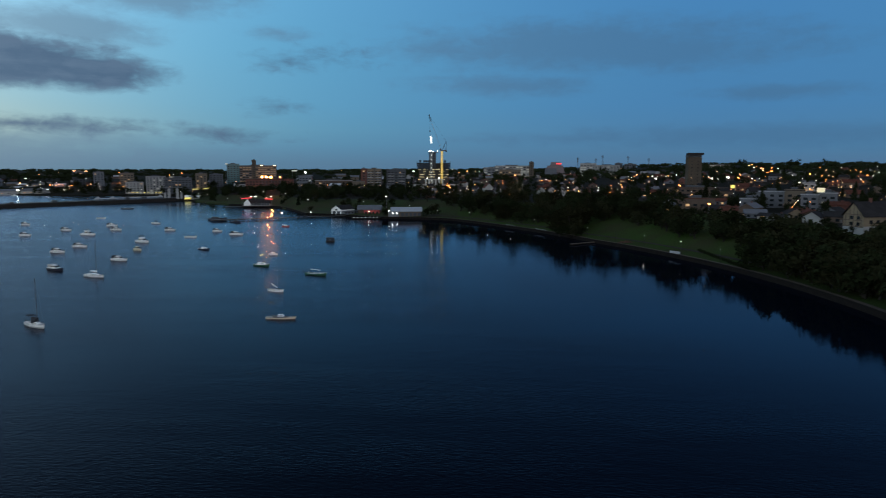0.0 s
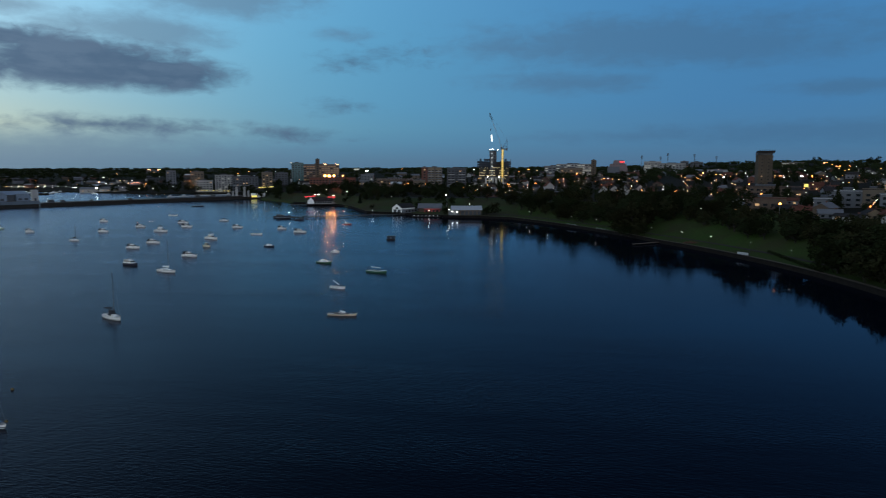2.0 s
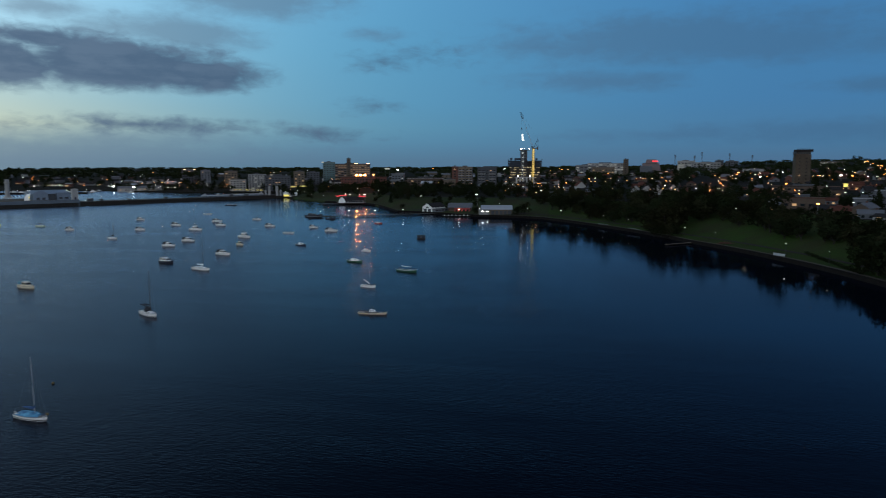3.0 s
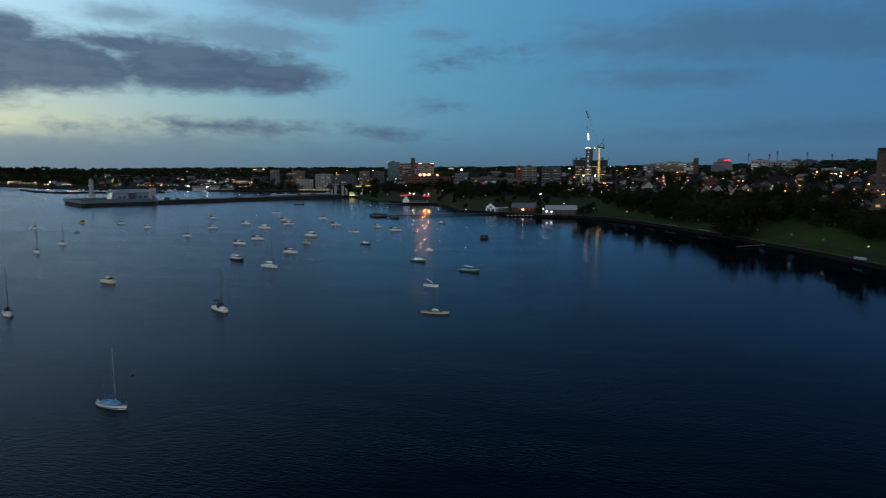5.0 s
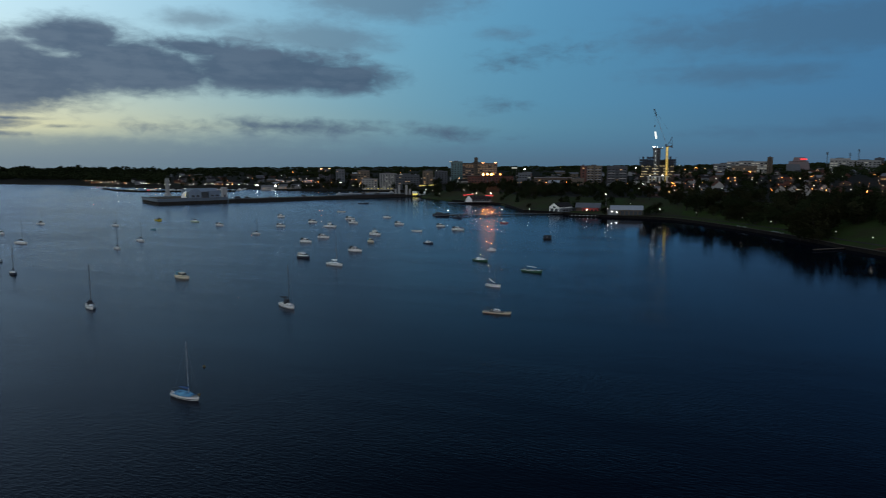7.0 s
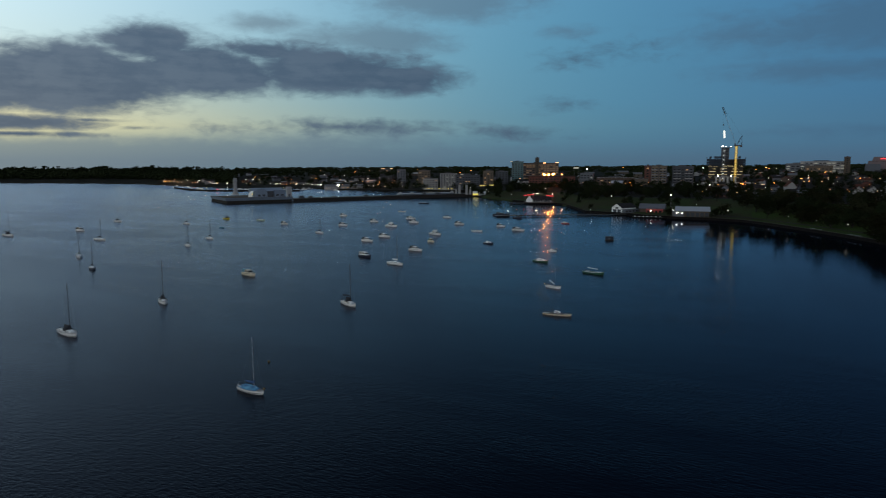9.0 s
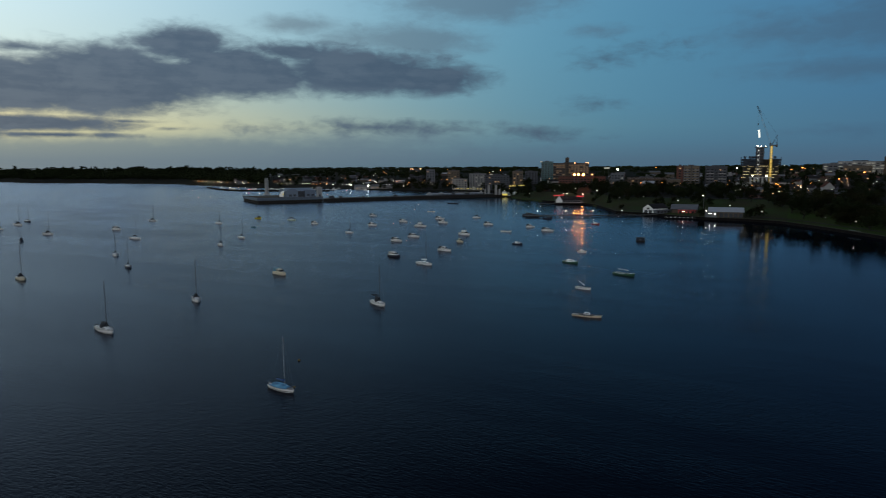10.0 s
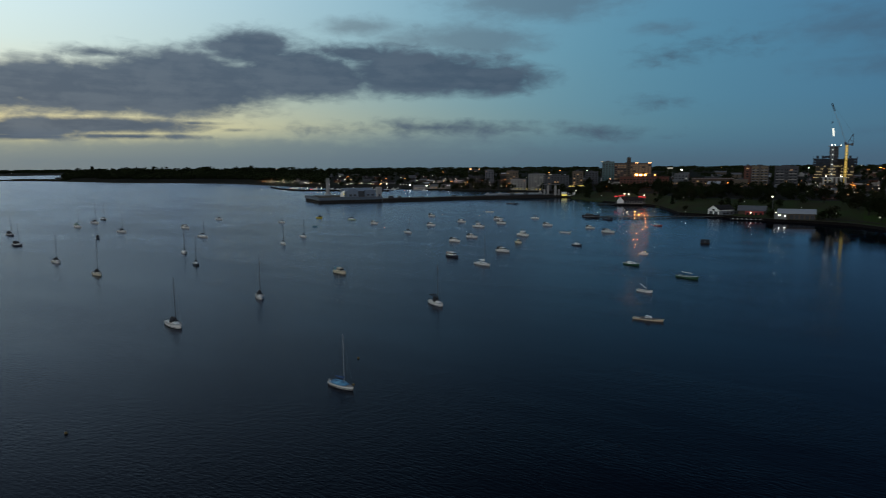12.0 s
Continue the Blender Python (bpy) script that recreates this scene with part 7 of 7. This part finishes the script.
flood_mast(12.9, 972, 30.5, 0.8, "g_flood", "white floodlight beside the warehouse")
flood_mast(-6.67, 1100, 39.3, 0.7, "g_flood", "lit white spire beside the building site")


def light_tower(b, r, top):
    x, y = polar(b, r)
    g = ground_at(b, r)
    t = thing("stadium_light_tower", pose(x, y, g, 0, 0, facing(b)), "tall unlit stadium light tower on the hill", "light tower", "stadium lights")
    part("mast", lattice(bmesh.new(), (0, 0, 0), (0, 0, top - g - 5), 1.3, 10, 0.2), M["slate"], t)
    part("lamp_rack", boxes(*[(-2.0, 2.0, -0.3, 0.3, top - g - 6 + 1.6 * k, top - g - 5.1 + 1.6 * k) for k in range(4)], (-0.3, 0.3, -0.2, 0.2, top - g - 6, top - g)), M["slate"], t)


for b, top in ((6.77, 68), (8.73, 73), (8.2, 66), (10.71, 70.5), (12.3, 66)):
    light_tower(b, 1600, top)


def roof_lights():
    for b, r, z, w, h, kind, label in (
        (-32.25, 1499, 36.6, 5.2, 0.6, "g_warm", "long orange rooftop light"), (-31.55, 1499, 36.6, 4.0, 0.6, "g_warm", "long orange rooftop light"),
        (-21.6, 1249, 49.5, 4.0, 1.6, "g_winw", "pale rooftop light of the hotel"), (-17.9, 1261, 47.6, 4.8, 0.6, "g_warm", "orange light along a flat roof"),
        (-18.9, 1261, 47.6, 4.0, 0.6, "g_warm", "orange light along a flat roof"), (-25.7, 1149, 28.9, 5.0, 1.2, "g_winw", "pale light along a flat roof"),
        (24.49, 484, 30.3, 4.4, 2.8, "g_panel", "large lit white screen on a roof"), (18.55, 620, 28.5, 3.0, 2.6, "g_yel", "yellow lit shop sign"),
        (-16.35, 1098, 38.5, 8.0, 2.2, "g_winw", "lit band of upper windows")):
        x, y = polar(b, r)
        g = ground_at(b, r)
        t = thing("roof_sign", pose(x, y, g, 0, 0, facing(b)), label, "lit sign", "lit signs")
        part("panel", boxes((-w / 2, w / 2, -0.3, 0, z - g, z - g + h)), M[kind], t)
        part("support", rods([((s * w * 0.4, 0.3, -1), (s * w * 0.4, 0.3, z - g), 0.12) for s in (1, -1)]), M["steel"], t)


roof_lights()


def market_stalls():
    for k in range(9):
        b = -28.7 + 0.27 * k
        x, y = polar(b, shore(b) + 9)
        t = thing("market_stall", pose(x, y, 1.6, 0, 0, facing(b)), "small lit waterfront stall with awning", "stall", "waterfront stalls")
        part("counter", boxes((-2, 2, 0, 2, 0, 1.1)), M["render"], t)
        part("awning", boxes((-2.5, 2.5, -1.2, 2.4, 2.9, 3.1)), M["render"], t)
        part("light", boxes((-1.6, 1.6, 0.5, 0.9, 1.9, 2.8)), M["g_yel" if k % 3 else "g_winw"], t)
    for k in range(6):
        b = -24.1 + 0.22 * k
        x, y = polar(b, 1150)
        t = thing("corner_shop", pose(x, y, ground_at(b, 1150), 0, 0, facing(b)), "small yellow-lit shop front", "shop", "lit shop fronts")
        part("wall", boxes((-2.2, 2.2, 0, 4, 0, 4)), M["tan"], t)
        part("window", boxes((-1.7, 1.7, -0.1, 0, 1.0, 2.4)), M["g_yel"], t)
    b = -24.25
    x, y = polar(b, 985)
    t = thing("marquee", pose(x, y, 1.6, 0, 0, facing(b)), "white event marquee lit from inside", "marquee")
    part("canopy", gable(bmesh.new(), -9, 9, 0, 9, 3.2, 2.2, 0.4), M["white"], t)
    part("wall", boxes((-1, 9, 0, 0.1, 0, 3.2), (-9, 9, 9, 9.1, 0, 3.2)), M["white"], t)
    part("lit_side", boxes((-9, -1.5, 0, 0.1, 0.4, 2.9)), M["g_yel"], t)


market_stalls()


# ---- the small harbour beyond the pier ----
def build_harbour():
    line = [(-48.6, 1500), (-47.7, 1360), (-46.2, 1290), (-44.0, 1262), (-41.5, 1245), (-39.0, 1238)]
    bs, rs = [p[0] for p in line], [p[1] for p in line]
    bm = bmesh.new()
    rows = []
    for k in range(61):
        b = bs[0] + (bs[-1] - bs[0]) * k / 60
        r = float(np.interp(b, bs, rs))
        rows.append([bm.verts.new((*polar(b, r + d), z)) for d, z in ((-4, -1), (-2, 2.6), (3, 2.6), (5, -1))])
    for p, q in zip(rows, rows[1:]):
        for k in range(3):
            bm.faces.new((p[k], p[k + 1], q[k + 1], q[k]))
    bm.faces.new(rows[0])
    bm.faces.new(rows[-1][::-1])
    bmesh.ops.recalc_face_normals(bm, faces=bm.faces[:])
    solid("breakwater", bm, M["seawall"], "curved stone breakwater of the small harbour", "breakwater", "structure")
    rnd = random.Random(17)
    post = rods([((0, 0, 2.4), (0, 0, 6), 0.12)])
    pm = mesh_of("post", post, M["steel"])
    heads = [mesh_of("lantern", ball(bmesh.new(), (0, 0, 6), 0.34, 8, 5), M[k]) for k in ("g_white", "g_pale", "g_white", "g_warm")]
    for k in range(17):
        b = bs[0] + (bs[-1] - bs[0]) * (k + rnd.random() * 0.9) / 17
        r = float(np.interp(b, bs, rs))
        t = thing("harbour_lamp", pose(*polar(b, r), 0), "lit lamp post on the stone breakwater", "street lamp", "harbour lamps")
        new("post", pm).parent = t
        new("lantern", rnd.choice(heads)).parent = t
    for k in range(30):
        b = rnd.uniform(-47.5, -36)
        r = float(np.interp(b, bs, rs)) + rnd.uniform(8, 90)
        x, y = polar(b, r)
        motor_cruiser(x, y, rnd.uniform(9, 13), rnd.uniform(60, 120), "white" if rnd.random() < 0.7 else "navy", rnd.random() < 0.3, "small motor boat berthed in the harbour")
    for k in range(20):
        b = rnd.uniform(-50.3, -36.5)
        street_lamp(b, shore(b) + rnd.uniform(6, 40), "g_white" if rnd.random() < 0.8 else "g_orange", 0, 0.4)
    flood_mast(-45.4, 1258, 3.9, 1.2, "g_red", "red harbour signal light")
    for b, r in ((-36.4, 1300), (-35.2, 1300), (-34.3, 1290)):
        house(b, r, 26, 14, 5.0, 3.0, "render", "roof_grey", False, 0.3, 0, "pale harbour shed lit at night")


build_harbour()


# ---- small things along the promenade ----
def shore_details():
    x, y = polar(14.55, shore(14.55) + 4.2)
    t = thing("barrier", pose(x, y, 1.68, 0, 0, facing(14.55, -38)), "pale panel barrier standing on the promenade", "barrier")
    for k in range(3):
        part("panel", boxes((-3.2 + 2.15 * k, -1.2 + 2.15 * k, -0.05, 0.05, 0.15, 1.35)), M["roof_white"], t)
    for k in range(4):
        part("post", rods([((-3.27 + 2.15 * k, 0, 0), (-3.27 + 2.15 * k, 0, 1.45), 0.05)]), M["steel"], t)
    for b0, b1 in ((1.05, 1.75), (3.45, 4.3)):
        p, q = Vector((*polar(b0, shore(b0) - 0.2), 0)), Vector((*polar(b1, shore(b1) - 0.2), 0))
        L = (q - p).length
        t = thing("handrail", pose(p.x, p.y, 2.05, 0, 0, math.degrees(math.atan2(q.y - p.y, q.x - p.x))), "white handrail with short posts on the sea wall", "railing", "sea wall handrails")
        n = int(L / 1.9)
        for k in range(n + 1):
            part("post", rods([((k * L / n, 0, 0), (k * L / n, 0, 0.7), 0.1)], 7), M["roof_white"], t)
        part("rail", rods([((0, 0, 0.68), (L, 0, 0.68), 0.05)]), M["roof_white"], t)
    p, q = Vector((60.9, 417.6, 0)), Vector((44.9, 403.8, 0))
    L = (q - p).length
    t = thing("landing_stage", pose(p.x, p.y, 0, 0, 0, math.degrees(math.atan2(q.y - p.y, q.x - p.x))), "low narrow concrete landing reaching out from the wall", "jetty")
    part("deck", boxes((-4, L, -0.9, 0.9, 0.55, 0.85)), M["path"], t)
    for k in range(6):
        part("support_post", rods([((1 + k * (L - 2) / 5, 0.6, -2), (1 + k * (L - 2) / 5, 0.6, 0.6), 0.15), ((1 + k * (L - 2) / 5, -0.6, -2), (1 + k * (L - 2) / 5, -0.6, 0.6), 0.15)], 6), M["pile"], t)
    rnd = random.Random(8)
    t = thing("hedge", pose(*polar(18.2, 345), ground_at(18.2, 345)), "dark clipped hedge running down the bank to the promenade", "hedge")
    bm, stems = bmesh.new(), bmesh.new()
    for k in range(90):
        u = k / 89
        b, r = 16.3 + 3.7 * u, 374 - 54 * u
        at = Vector((*polar(b, r), ground_at(b, r))) - t.matrix_basis.translation
        if k % 6 == 0:
            rod(stems, at - Vector((0, 0, 0.4)), at + Vector((0, 0, 0.8)), 0.06, 0.04, 4)
        for _ in range(14):
            leaf(bm, at + Vector((rnd.uniform(-0.7, 0.7), rnd.uniform(-0.7, 0.7), rnd.uniform(0.0, 1.3))), 0.36, rnd)
    part("leaves", bm, M["leaf"], t)
    part("stem", stems, M["bark"], t)
    x, y = polar(10.75, 412)
    t = thing("shrub", pose(x, y, ground_at(10.75, 412)), "low rust-red autumn shrub on the lawn", "shrub")
    bm = bmesh.new()
    for _ in range(150):
        a, d = rnd.uniform(0, math.tau), rnd.random() ** 0.5
        leaf(bm, (4.5 * d * math.cos(a), 2.2 * d * math.sin(a), 0.2 + 1.3 * (1 - d * d) * rnd.random()), 0.4, rnd)
    part("leaves", bm, M["brick"], t)
    part("stem", rods([((k - 2, 0, -0.2), (k - 2 + 0.3, 0.2, 0.8), 0.05) for k in range(5)]), M["bark"], t)


shore_details()
